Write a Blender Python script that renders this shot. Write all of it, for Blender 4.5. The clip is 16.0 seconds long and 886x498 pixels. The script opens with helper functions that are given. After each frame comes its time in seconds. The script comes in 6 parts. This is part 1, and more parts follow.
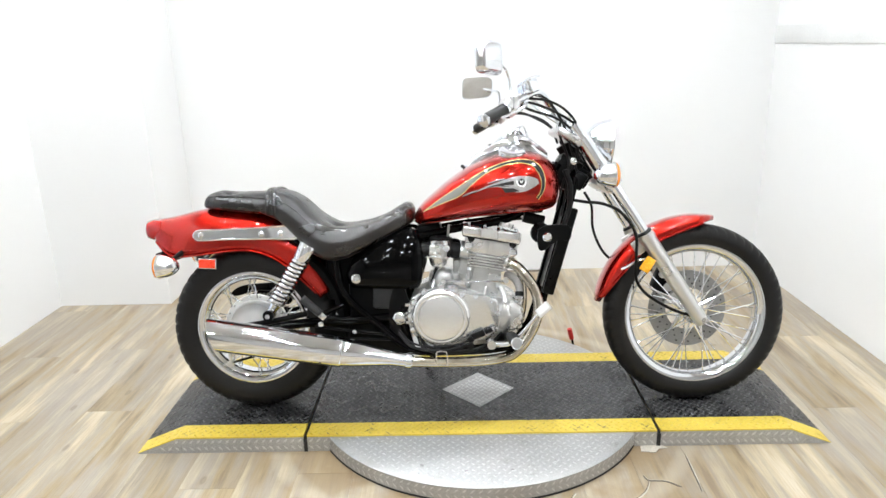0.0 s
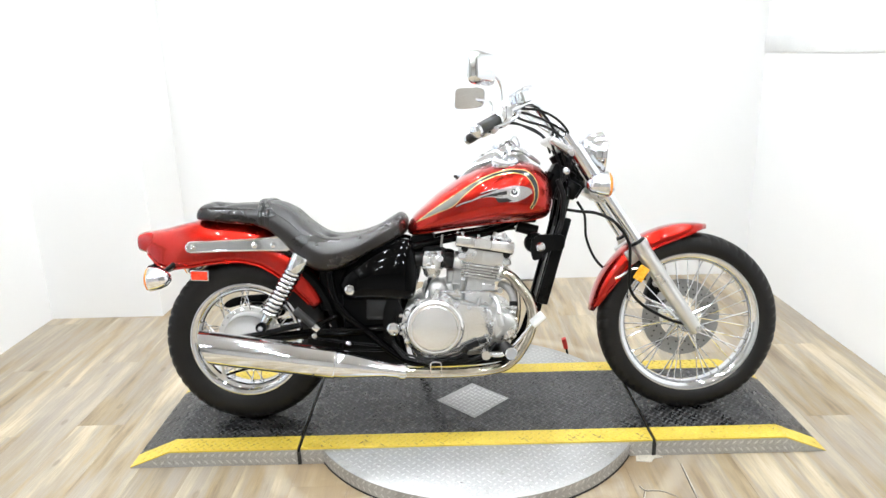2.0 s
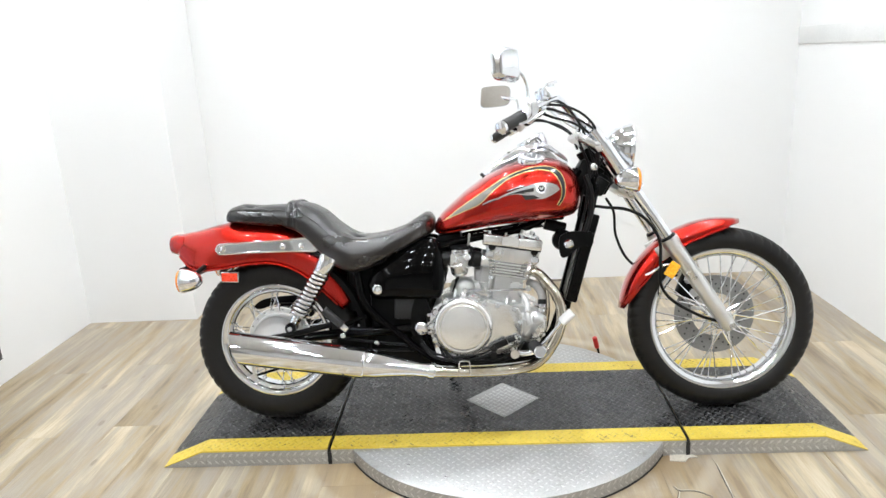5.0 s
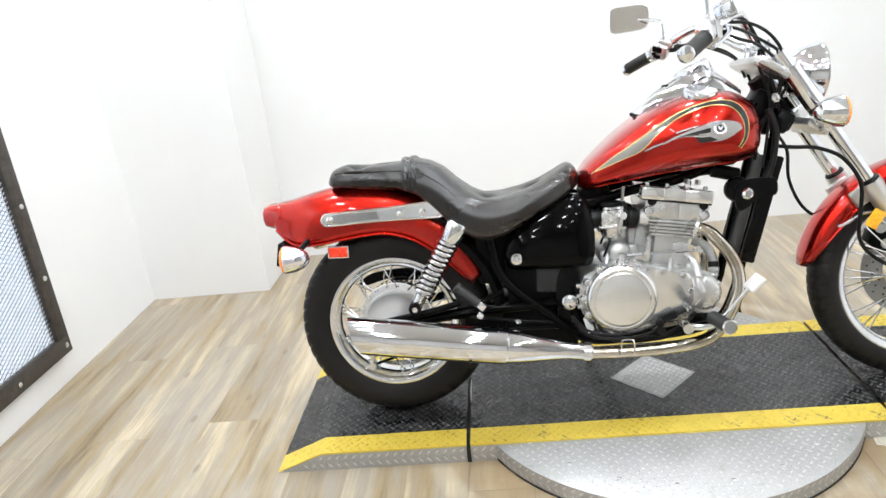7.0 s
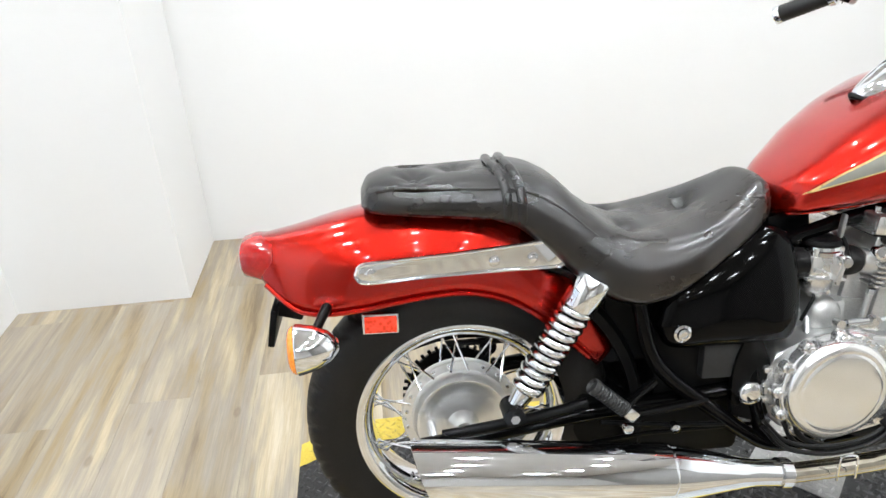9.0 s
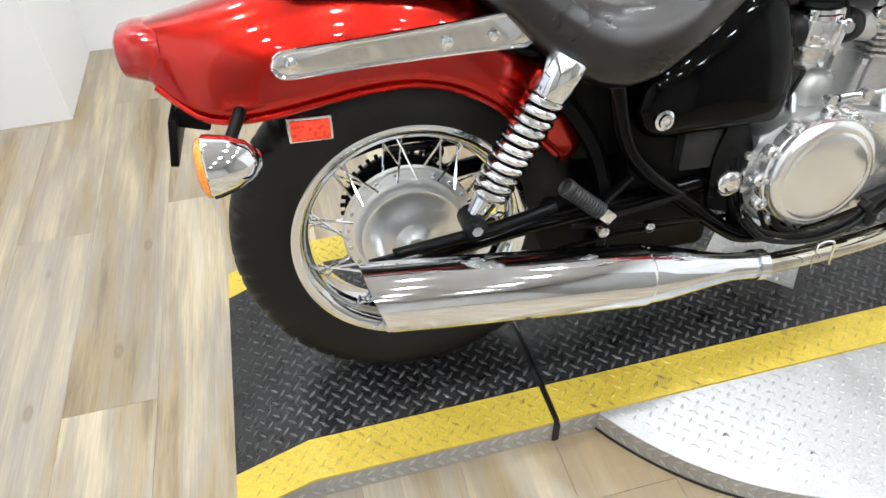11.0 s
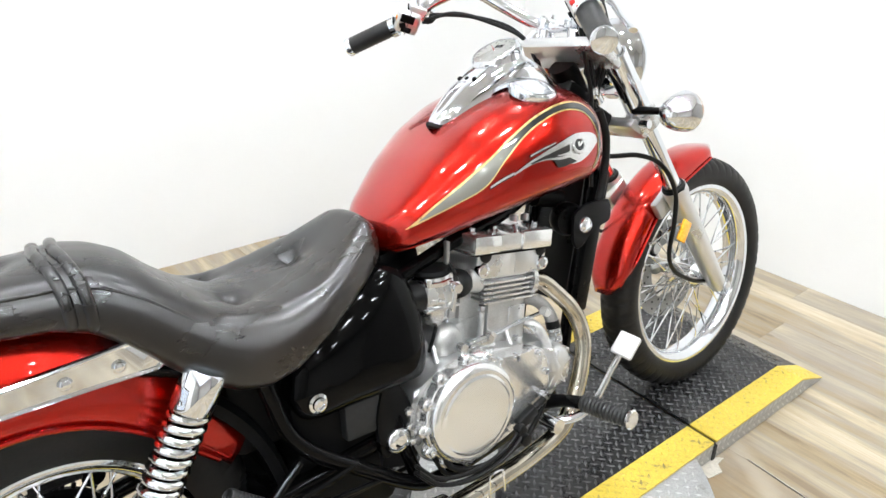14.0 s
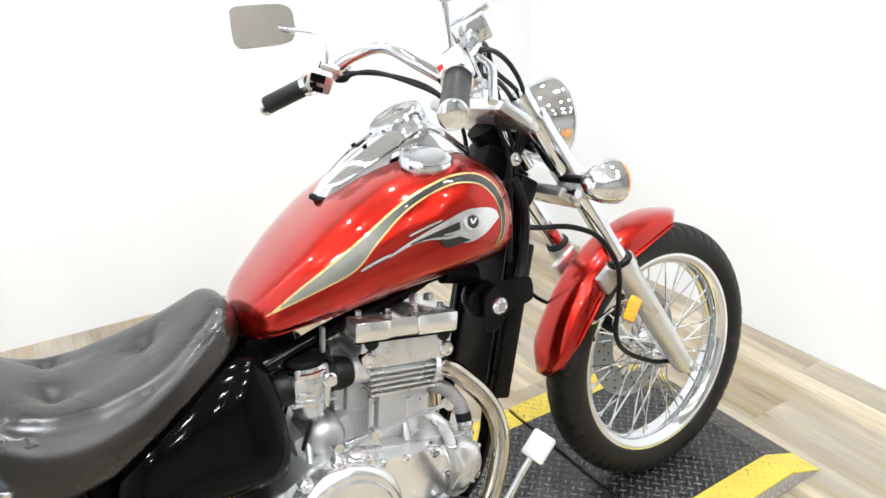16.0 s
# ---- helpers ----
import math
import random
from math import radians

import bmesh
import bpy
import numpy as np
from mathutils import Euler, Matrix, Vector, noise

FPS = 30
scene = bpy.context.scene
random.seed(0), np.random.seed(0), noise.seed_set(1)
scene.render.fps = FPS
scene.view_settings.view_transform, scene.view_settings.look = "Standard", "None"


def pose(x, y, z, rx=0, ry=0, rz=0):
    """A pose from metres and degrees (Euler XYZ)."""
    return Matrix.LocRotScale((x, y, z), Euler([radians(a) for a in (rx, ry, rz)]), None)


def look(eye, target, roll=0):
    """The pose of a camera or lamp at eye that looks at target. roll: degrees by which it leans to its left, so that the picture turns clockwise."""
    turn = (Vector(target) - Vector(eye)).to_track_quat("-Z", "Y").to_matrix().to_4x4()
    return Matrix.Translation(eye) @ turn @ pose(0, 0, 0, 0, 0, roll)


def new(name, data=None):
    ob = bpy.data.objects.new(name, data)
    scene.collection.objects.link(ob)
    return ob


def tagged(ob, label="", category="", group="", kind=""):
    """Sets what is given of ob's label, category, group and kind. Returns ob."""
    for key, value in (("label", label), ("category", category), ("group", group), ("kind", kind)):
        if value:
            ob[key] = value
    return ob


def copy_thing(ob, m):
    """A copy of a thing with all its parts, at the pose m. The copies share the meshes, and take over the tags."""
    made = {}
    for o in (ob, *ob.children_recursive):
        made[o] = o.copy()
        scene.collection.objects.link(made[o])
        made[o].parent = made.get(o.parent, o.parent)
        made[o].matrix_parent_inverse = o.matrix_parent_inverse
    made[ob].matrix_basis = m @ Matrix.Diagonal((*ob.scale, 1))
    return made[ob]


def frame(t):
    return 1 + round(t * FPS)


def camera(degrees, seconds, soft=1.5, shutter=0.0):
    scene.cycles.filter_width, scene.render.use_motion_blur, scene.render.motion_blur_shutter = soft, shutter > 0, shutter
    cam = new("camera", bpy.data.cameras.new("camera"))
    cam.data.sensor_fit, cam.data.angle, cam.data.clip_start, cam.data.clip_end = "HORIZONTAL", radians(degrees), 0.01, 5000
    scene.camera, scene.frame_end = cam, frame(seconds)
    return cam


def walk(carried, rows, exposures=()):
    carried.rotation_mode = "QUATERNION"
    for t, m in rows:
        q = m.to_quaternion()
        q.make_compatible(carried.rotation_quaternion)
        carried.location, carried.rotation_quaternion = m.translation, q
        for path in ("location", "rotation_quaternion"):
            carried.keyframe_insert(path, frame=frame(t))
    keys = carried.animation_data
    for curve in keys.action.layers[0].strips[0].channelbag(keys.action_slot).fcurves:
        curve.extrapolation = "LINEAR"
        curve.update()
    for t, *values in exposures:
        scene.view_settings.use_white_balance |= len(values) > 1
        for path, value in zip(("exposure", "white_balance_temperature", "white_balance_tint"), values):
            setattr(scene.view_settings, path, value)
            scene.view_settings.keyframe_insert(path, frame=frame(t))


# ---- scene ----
cam = camera(65.0, 16.0)
PATH = [
    (0, (-0.073, -2.554, 1.332), (-0.11, -0.637, 0.763), -1.5),
    (0.5, (-0.073, -2.549, 1.331), (-0.105, -0.631, 0.764), -1.8),
    (1, (-0.075, -2.551, 1.338), (-0.103, -0.629, 0.785), -1.3),
    (1.5, (-0.074, -2.55, 1.334), (-0.096, -0.625, 0.789), -1.4),
    (2, (-0.074, -2.549, 1.333), (-0.091, -0.624, 0.79), -1.7),
    (2.5, (-0.077, -2.549, 1.337), (-0.088, -0.625, 0.791), -1.7),
    (3, (-0.073, -2.548, 1.33), (-0.088, -0.625, 0.778), -1.6),
    (5.3, (-0.059, -2.546, 1.313), (-0.18, -0.62, 0.786), -3.0),
    (5.5, (-0.064, -2.528, 1.336), (-0.258, -0.618, 0.776), -0.7),
    (6, (-0.166, -2.517, 1.339), (-0.421, -0.625, 0.743), -1.0),
    (6.5, (-0.341, -2.423, 1.328), (-0.501, -0.551, 0.642), -5.9),
    (7, (-0.453, -2.181, 1.297), (-0.622, -0.308, 0.615), -6.6),
    (7.5, (-0.651, -1.897, 1.31), (-0.752, -0.001, 0.683), -8.0),
    (8, (-0.779, -1.65, 1.297), (-0.721, 0.235, 0.632), -5.6),
    (10.3, (-0.979, -1.093, 1.188), (-0.746, 0.372, -0.154), -0.9),
    (10.5, (-0.964, -1.111, 1.159), (-0.697, 0.315, -0.218), -0.4),
    (11, (-0.951, -1.115, 1.153), (-0.62, 0.312, -0.208), -2.0),
    (11.5, (-0.931, -1.11, 1.162), (-0.296, 0.313, -0.092), -0.5),
    (12, (-0.893, -1.124, 1.16), (-0.183, 0.298, -0.054), -1.2),
    (12.5, (-0.847, -1.137, 1.167), (0.018, 0.273, 0.044), -0.6),
    (13, (-0.831, -1.131, 1.203), (0.183, 0.26, 0.184), 1.0),
    (13.5, (-0.799, -1.139, 1.244), (0.319, 0.234, 0.313), 1.8),
    (14, (-0.801, -1.134, 1.269), (0.303, 0.288, 0.397), 0.5),
    (14.5, (-0.792, -1.136, 1.273), (0.376, 0.247, 0.423), 0.7),
    (15, (-0.781, -1.12, 1.272), (0.431, 0.226, 0.422), 1.5),
    (15.5, (-0.649, -1.138, 1.272), (0.449, 0.317, 0.449), -1.4),
    (16, (-0.46, -1.179, 1.293), (0.526, 0.372, 0.505), -0.6),
]
walk(cam, [(t, look(eye, target, roll)) for t, eye, target, roll in PATH],
     [(0.0, 0.0), (1.0, 0.06), (2.5, 0.12), (3.2, 0.08), (5.3, -0.07), (6.5, -0.02), (8.0, 0.02), (10.5, -0.08), (12.5, -0.06), (14.0, 0.08), (15.5, 0.12), (16.0, 0.12)])

# ---- world and light ----
world = bpy.data.worlds.new("world")
scene.world = world
world.use_nodes = True
world.node_tree.nodes["Background"].inputs[0].default_value = (0.8, 0.85, 1.0, 1)
world.node_tree.nodes["Background"].inputs[1].default_value = 0.05
scene.view_settings.exposure = 0.0
LAMP = 318.0

# ---- materials ----


def nodes_of(name):
    m = bpy.data.materials.new(name)
    m.use_nodes = True
    nt = m.node_tree
    return m, nt, nt.nodes["Principled BSDF"]


def link(nt, a, b):
    nt.links.new(a, b)


def noise_node(nt, vec, scale, detail=4.0, rough=0.55):
    n = nt.nodes.new("ShaderNodeTexNoise")
    n.inputs["Scale"].default_value = scale
    n.inputs["Detail"].default_value = detail
    n.inputs["Roughness"].default_value = rough
    link(nt, vec, n.inputs["Vector"])
    return n.outputs["Fac"]


def ramp(nt, fac, stops):
    r = nt.nodes.new("ShaderNodeValToRGB")
    el = r.color_ramp.elements
    while len(el) < len(stops):
        el.new(0.5)
    for e, (p, c) in zip(el, stops):
        e.position = p
        e.color = (*c, 1) if len(c) == 3 else c
    link(nt, fac, r.inputs["Fac"])
    return r.outputs["Color"]


def mixc(nt, fac, a, b, mode="MIX"):
    x = nt.nodes.new("ShaderNodeMix")
    x.data_type = "RGBA"
    x.blend_type = mode
    for sock, v in ((x.inputs[0], fac), (x.inputs[6], a), (x.inputs[7], b)):
        if isinstance(v, (int, float)):
            sock.default_value = v
        elif isinstance(v, tuple):
            sock.default_value = (*v, 1)
        else:
            link(nt, v, sock)
    return x.outputs[2]


def coords(nt, stretch=(1, 1, 1), shuffle=False):
    tc = nt.nodes.new("ShaderNodeTexCoord")
    mp = nt.nodes.new("ShaderNodeMapping")
    mp.inputs["Scale"].default_value = stretch
    link(nt, tc.outputs["Object"], mp.inputs["Vector"])
    if shuffle:
        oi = nt.nodes.new("ShaderNodeObjectInfo")
        cb = nt.nodes.new("ShaderNodeCombineXYZ")
        ml = nt.nodes.new("ShaderNodeMath")
        ml.operation = "MULTIPLY"
        ml.inputs[1].default_value = 37.0
        link(nt, oi.outputs["Random"], ml.inputs[0])
        for k in range(3):
            link(nt, ml.outputs[0], cb.inputs[k])
        link(nt, cb.outputs[0], mp.inputs["Location"])
    return mp.outputs["Vector"]


def bump(nt, bsdf, height, strength, dist=0.002):
    b = nt.nodes.new("ShaderNodeBump")
    b.inputs["Strength"].default_value = strength
    b.inputs["Distance"].default_value = dist
    link(nt, height, b.inputs["Height"])
    link(nt, b.outputs["Normal"], bsdf.inputs["Normal"])


def surface(name, dark, light, rough=0.5, metal=0.0, scale=12.0, fine=160.0, relief=0.1, coat=0.0,
            rough_var=0.1, stretch=(1, 1, 1), coat_rough=0.03, spec=0.5, grain=0.12):
    """A material whose colour drifts between two tones, with fine grain and uneven gloss."""
    m, nt, p = nodes_of(name)
    v = coords(nt, stretch)
    big, small = noise_node(nt, v, scale), noise_node(nt, v, fine, 3.0)
    col = ramp(nt, big, [(0.3, dark), (0.7, light)])
    col = mixc(nt, grain, col, ramp(nt, small, [(0.3, (0.0, 0.0, 0.0)), (0.7, (1.0, 1.0, 1.0))]), "OVERLAY")
    link(nt, col, p.inputs["Base Color"])
    lo, hi = max(rough - rough_var, 0.02), min(rough + rough_var, 1.0)
    link(nt, ramp(nt, big, [(0.3, (lo, lo, lo)), (0.7, (hi, hi, hi))]), p.inputs["Roughness"])
    p.inputs["Metallic"].default_value = metal
    p.inputs["Specular IOR Level"].default_value = spec
    p.inputs["Coat Weight"].default_value = coat
    p.inputs["Coat Roughness"].default_value = coat_rough
    if relief:
        bump(nt, p, small, relief)
    return m


def wood_floor():
    m, nt, p = nodes_of("vinyl_plank")
    oi = nt.nodes.new("ShaderNodeObjectInfo")
    warp = nt.nodes.new("ShaderNodeTexNoise")
    warp.inputs["Scale"].default_value = 2.2
    link(nt, coords(nt, (1.5, 0.7, 1), True), warp.inputs["Vector"])
    add = nt.nodes.new("ShaderNodeVectorMath")
    add.operation = "MULTIPLY_ADD"
    add.inputs[1].default_value = (0.9, 0.9, 0.0)
    link(nt, warp.outputs["Color"], add.inputs[0])
    link(nt, coords(nt, (5, 0.8, 1), True), add.inputs[2])
    grain = noise_node(nt, add.outputs[0], 2.4, 8.0, 0.60)
    fine = noise_node(nt, coords(nt, (150, 4.0, 1), True), 2.0, 5.0, 0.65)
    blot = noise_node(nt, coords(nt, (3.0, 0.9, 1), True), 1.7, 4.0)
    strip = noise_node(nt, coords(nt, (9.5, 0.80, 1), True), 1.25, 6.0, 0.62)
    base = ramp(nt, strip, [(0.34, (0.135, 0.092, 0.048)), (0.43, (0.315, 0.240, 0.135)), (0.51, (0.300, 0.268, 0.228)), (0.59, (0.475, 0.400, 0.275)), (0.68, (0.590, 0.535, 0.425))])
    base = mixc(nt, 0.24, base, ramp(nt, grain, [(0.26, (0.245, 0.190, 0.120)), (0.42, (0.370, 0.305, 0.205)), (0.55, (0.455, 0.395, 0.295)), (0.72, (0.560, 0.500, 0.390))]))
    base = mixc(nt, ramp(nt, blot, [(0.45, (0.0, 0.0, 0.0)), (0.62, (0.45, 0.45, 0.45))]), base, (0.345, 0.320, 0.295))
    base = mixc(nt, 0.12, base, ramp(nt, fine, [(0.35, (0.12, 0.10, 0.09)), (0.65, (0.88, 0.86, 0.82))]), "OVERLAY")
    tone = ramp(nt, oi.outputs["Random"], [(0.0, (0.92, 0.89, 0.85)), (0.5, (1.01, 0.985, 0.95)), (1.0, (1.10, 1.08, 1.05))])
    base = mixc(nt, 1.0, base, tone, "MULTIPLY")
    vor = nt.nodes.new("ShaderNodeTexVoronoi")
    vor.inputs["Scale"].default_value = 1.0
    link(nt, coords(nt, (7.5, 3.2, 1), True), vor.inputs["Vector"])
    base = mixc(nt, ramp(nt, vor.outputs["Distance"], [(0.02, (0.35, 0.35, 0.35)), (0.05, (0.45, 0.45, 0.45)), (0.09, (0.0, 0.0, 0.0))]), base, (0.15, 0.105, 0.065))
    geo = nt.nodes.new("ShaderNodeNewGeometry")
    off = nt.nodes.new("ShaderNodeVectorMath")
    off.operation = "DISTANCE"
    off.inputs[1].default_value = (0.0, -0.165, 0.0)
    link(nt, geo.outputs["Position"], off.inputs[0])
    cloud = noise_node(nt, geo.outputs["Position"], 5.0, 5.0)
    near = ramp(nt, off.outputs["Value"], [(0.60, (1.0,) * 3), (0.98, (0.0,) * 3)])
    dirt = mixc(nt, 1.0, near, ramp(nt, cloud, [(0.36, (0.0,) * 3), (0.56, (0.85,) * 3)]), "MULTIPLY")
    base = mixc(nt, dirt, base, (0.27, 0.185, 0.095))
    wave = nt.nodes.new("ShaderNodeMath")
    wave.operation = "MULTIPLY_ADD"
    wave.inputs[1].default_value = 26.0
    link(nt, off.outputs["Value"], wave.inputs[0])
    link(nt, cloud, wave.inputs[2])
    sine = nt.nodes.new("ShaderNodeMath")
    sine.operation = "SINE"
    link(nt, wave.outputs[0], sine.inputs[0])
    rubbed = mixc(nt, 1.0, near, ramp(nt, sine.outputs[0], [(0.55, (0.0,) * 3), (1.0, (0.40,) * 3)]), "MULTIPLY")
    base = mixc(nt, rubbed, base, (0.66, 0.60, 0.50))
    link(nt, base, p.inputs["Base Color"])
    link(nt, ramp(nt, blot, [(0.3, (0.34, 0.34, 0.34)), (0.7, (0.50, 0.50, 0.50))]), p.inputs["Roughness"])
    bump(nt, p, fine, 0.12, 0.0008)
    return m


def deck_paint(name, dark, light, worn, wear, rough=0.55, metal=0.0, uneven=0.12):
    """Painted or bare checker plate, scuffed through in patches."""
    m, nt, p = nodes_of(name)
    v = coords(nt)
    big, mid, small = noise_node(nt, v, 3.5, 5.0), noise_node(nt, v, 22.0, 5.0, 0.65), noise_node(nt, v, 220.0, 3.0)
    col = ramp(nt, big, [(0.3, dark), (0.7, light)])
    col = mixc(nt, ramp(nt, mid, [(wear, (0.0, 0.0, 0.0)), (wear + 0.12, (0.8, 0.8, 0.8))]), col, worn)
    col = mixc(nt, 0.15, col, ramp(nt, small, [(0.3, (0.0, 0.0, 0.0)), (0.7, (1.0, 1.0, 1.0))]), "OVERLAY")
    link(nt, col, p.inputs["Base Color"])
    link(nt, ramp(nt, mid, [(0.3, (rough - uneven,) * 3), (0.7, (rough + uneven,) * 3)]), p.inputs["Roughness"])
    p.inputs["Metallic"].default_value = metal
    bump(nt, p, small, 0.2, 0.001)
    return m


def brushed(name, tone, rough):
    """Rubbed metal with faint scuffs."""
    m, nt, p = nodes_of(name)
    fine = noise_node(nt, coords(nt), 420.0, 3.0)
    big = noise_node(nt, coords(nt), 11.0, 4.0)
    col = ramp(nt, big, [(0.3, tuple(0.90 * c for c in tone)), (0.7, tone)])
    link(nt, col, p.inputs["Base Color"])
    p.inputs["Metallic"].default_value = 0.85
    link(nt, ramp(nt, big, [(0.3, (rough - 0.05,) * 3), (0.7, (rough + 0.06,) * 3)]), p.inputs["Roughness"])
    bump(nt, p, fine, 0.04, 0.0004)
    return m


def spun(name, tone, rough):
    """Metal turned on a lathe: fine circular marks stretch its highlights."""
    m, nt, p = nodes_of(name)
    big = noise_node(nt, coords(nt), 16.0, 4.0)
    col = ramp(nt, big, [(0.3, tuple(0.93 * c for c in tone)), (0.7, tone)])
    link(nt, col, p.inputs["Base Color"])
    p.inputs["Metallic"].default_value = 0.9
    p.inputs["Roughness"].default_value = rough
    p.inputs["Anisotropic"].default_value = 0.5
    tan = nt.nodes.new("ShaderNodeTangent")
    tan.direction_type, tan.axis = "RADIAL", "Y"
    link(nt, tan.outputs[0], p.inputs["Tangent"])
    bump(nt, p, noise_node(nt, coords(nt), 300.0, 3.0), 0.03, 0.0004)
    return m


def glow(name, color, strength):
    m, nt, p = nodes_of(name)
    p.inputs["Base Color"].default_value = (*color, 1)
    p.inputs["Emission Color"].default_value = (*color, 1)
    p.inputs["Emission Strength"].default_value = strength
    return m


def lens_plastic(name, color, cells=0.35):
    m, nt, p = nodes_of(name)
    cell = nt.nodes.new("ShaderNodeTexVoronoi")
    cell.inputs["Scale"].default_value = 160.0
    link(nt, coords(nt), cell.inputs["Vector"])
    col = mixc(nt, ramp(nt, cell.outputs["Distance"], [(0.1, (0.0,) * 3), (0.7, (1.0,) * 3)]), color, tuple(min(1.0, 1.4 * c + 0.02) for c in color))
    link(nt, col, p.inputs["Base Color"])
    p.inputs["Roughness"].default_value = 0.12
    p.inputs["Coat Weight"].default_value = 0.6
    bump(nt, p, cell.outputs["Distance"], cells, 0.001)
    return m


def red_paint():
    m, nt, p = nodes_of("candy_red_paint")
    v = coords(nt)
    flake = noise_node(nt, v, 1400.0, 1.0)
    big = noise_node(nt, v, 5.0, 3.0)
    col = ramp(nt, big, [(0.3, (0.43, 0.0085, 0.004)), (0.7, (0.49, 0.012, 0.005))])
    col = mixc(nt, 0.25, col, ramp(nt, flake, [(0.35, (0.2,) * 3), (0.65, (0.8,) * 3)]), "OVERLAY")
    link(nt, col, p.inputs["Base Color"])
    p.inputs["Metallic"].default_value = 0.93
    p.inputs["Roughness"].default_value = 0.25
    p.inputs["Coat Weight"].default_value = 1.0
    p.inputs["Coat IOR"].default_value = 1.42
    p.inputs["Coat Roughness"].default_value = 0.02
    bump(nt, p, noise_node(nt, v, 60.0, 2.0), 0.012, 0.001)
    return m


def leather():
    """Black vinyl rubbed brown and glossy in patches, with a fine grain."""
    m, nt, p = nodes_of("black_vinyl")
    v = coords(nt)
    grain = noise_node(nt, v, 520.0, 2.0)
    big, mid = noise_node(nt, v, 4.5, 3.0), noise_node(nt, coords(nt, (1.0, 2.2, 1.6)), 9.0, 4.0)
    scuff = noise_node(nt, coords(nt, (0.7, 1.5, 1.5)), 38.0, 6.0, 0.7)
    col = ramp(nt, big, [(0.40, (0.0020, 0.0020, 0.0023)), (0.66, (0.012, 0.0085, 0.0065))])
    col = mixc(nt, ramp(nt, scuff, [(0.50, (0.0,) * 3), (0.75, (0.30,) * 3)]), col, (0.012, 0.010, 0.009))
    link(nt, col, p.inputs["Base Color"])
    gloss = ramp(nt, mid, [(0.32, (0.24,) * 3), (0.68, (0.33,) * 3)])
    link(nt, mixc(nt, 0.06, gloss, ramp(nt, scuff, [(0.40, (0.20,) * 3), (0.65, (0.60,) * 3)])), p.inputs["Roughness"])
    p.inputs["Specular IOR Level"].default_value = 0.70
    rumple = noise_node(nt, v, 13.0, 2.0)
    both = nt.nodes.new("ShaderNodeMath")
    both.operation = "MULTIPLY_ADD"
    both.inputs[1].default_value = 0.07
    link(nt, grain, both.inputs[0])
    link(nt, rumple, both.inputs[2])
    bump(nt, p, both.outputs[0], 0.09, 0.005)
    return m


def fading_stripe():
    """Silver paint at the tail of the tank's stripe, black round its front."""
    m, nt, p = nodes_of("fading_stripe")
    tc = nt.nodes.new("ShaderNodeTexCoord")
    sep = nt.nodes.new("ShaderNodeSeparateXYZ")
    link(nt, tc.outputs["Object"], sep.inputs[0])
    span = nt.nodes.new("ShaderNodeMapRange")
    span.inputs["From Min"].default_value = -0.10
    span.inputs["From Max"].default_value = 0.12
    link(nt, sep.outputs["X"], span.inputs["Value"])
    col = ramp(nt, span.outputs["Result"], [(0.0, (0.22, 0.215, 0.185)), (0.36, (0.17, 0.165, 0.143)), (0.58, (0.06, 0.058, 0.05)), (0.74, (0.004, 0.004, 0.004))])
    link(nt, col, p.inputs["Base Color"])
    p.inputs["Metallic"].default_value = 0.35
    p.inputs["Roughness"].default_value = 0.38
    p.inputs["Coat Weight"].default_value = 1.0
    return m


def glass_clear():
    m, nt, p = nodes_of("clear_lens_glass")
    p.inputs["Base Color"].default_value = (0.95, 0.97, 0.98, 1)
    p.inputs["Transmission Weight"].default_value = 1.0
    p.inputs["Roughness"].default_value = 0.03
    p.inputs["IOR"].default_value = 1.45
    return m


WHITE_WALL = surface("white_wall_paint", (0.815, 0.813, 0.808), (0.835, 0.833, 0.828), 0.6, scale=0.8, fine=60.0, relief=0.0, rough_var=0.02, grain=0.01)
# unseen wall tones: the grey darkens reflections on the bike, the pale lifts them
UNSEEN_DARK = surface("unseen_wall_grey", (0.30, 0.29, 0.275), (0.36, 0.35, 0.335), 0.6, scale=1.0, fine=60.0, relief=0.05)
UNSEEN_PALE = surface("unseen_wall_pale", (0.60, 0.585, 0.56), (0.66, 0.645, 0.62), 0.6, scale=1.0, fine=60.0, relief=0.05)
CEILING = surface("ceiling_paint", (0.60, 0.585, 0.56), (0.66, 0.645, 0.62), 0.8, scale=2.0, fine=60.0)
SUBFLOOR = surface("subfloor", (0.10, 0.08, 0.06), (0.14, 0.115, 0.09), 0.8)
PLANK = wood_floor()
TORN = surface("pale_vinyl_backing", (0.44, 0.40, 0.33), (0.54, 0.50, 0.43), 0.6, scale=20.0)
TRIM = surface("baseboard_paint", (0.7, 0.7, 0.69), (0.8, 0.8, 0.79), 0.4, scale=3.0)
DECK = deck_paint("dark_deck_paint", (0.0125, 0.0122, 0.0125), (0.0235, 0.0230, 0.0235), (0.060, 0.058, 0.056), 0.68, 0.28, 0.0, 0.05)
YELLOW = deck_paint("yellow_edge_paint", (0.62, 0.45, 0.050), (0.73, 0.555, 0.085), (0.40, 0.29, 0.07), 0.62, 0.45)
BARE = deck_paint("bare_checker_plate", (0.40, 0.40, 0.395), (0.48, 0.48, 0.475), (0.33, 0.32, 0.30), 0.60, 0.43, 0.55, 0.05)
# same bare plate, colour lightened to put highlights on the raised treads
LIT_TREAD = deck_paint("lit_bare_tread", (0.58, 0.58, 0.575), (0.67, 0.67, 0.665), (0.44, 0.43, 0.41), 0.60, 0.34, 0.65, 0.06)
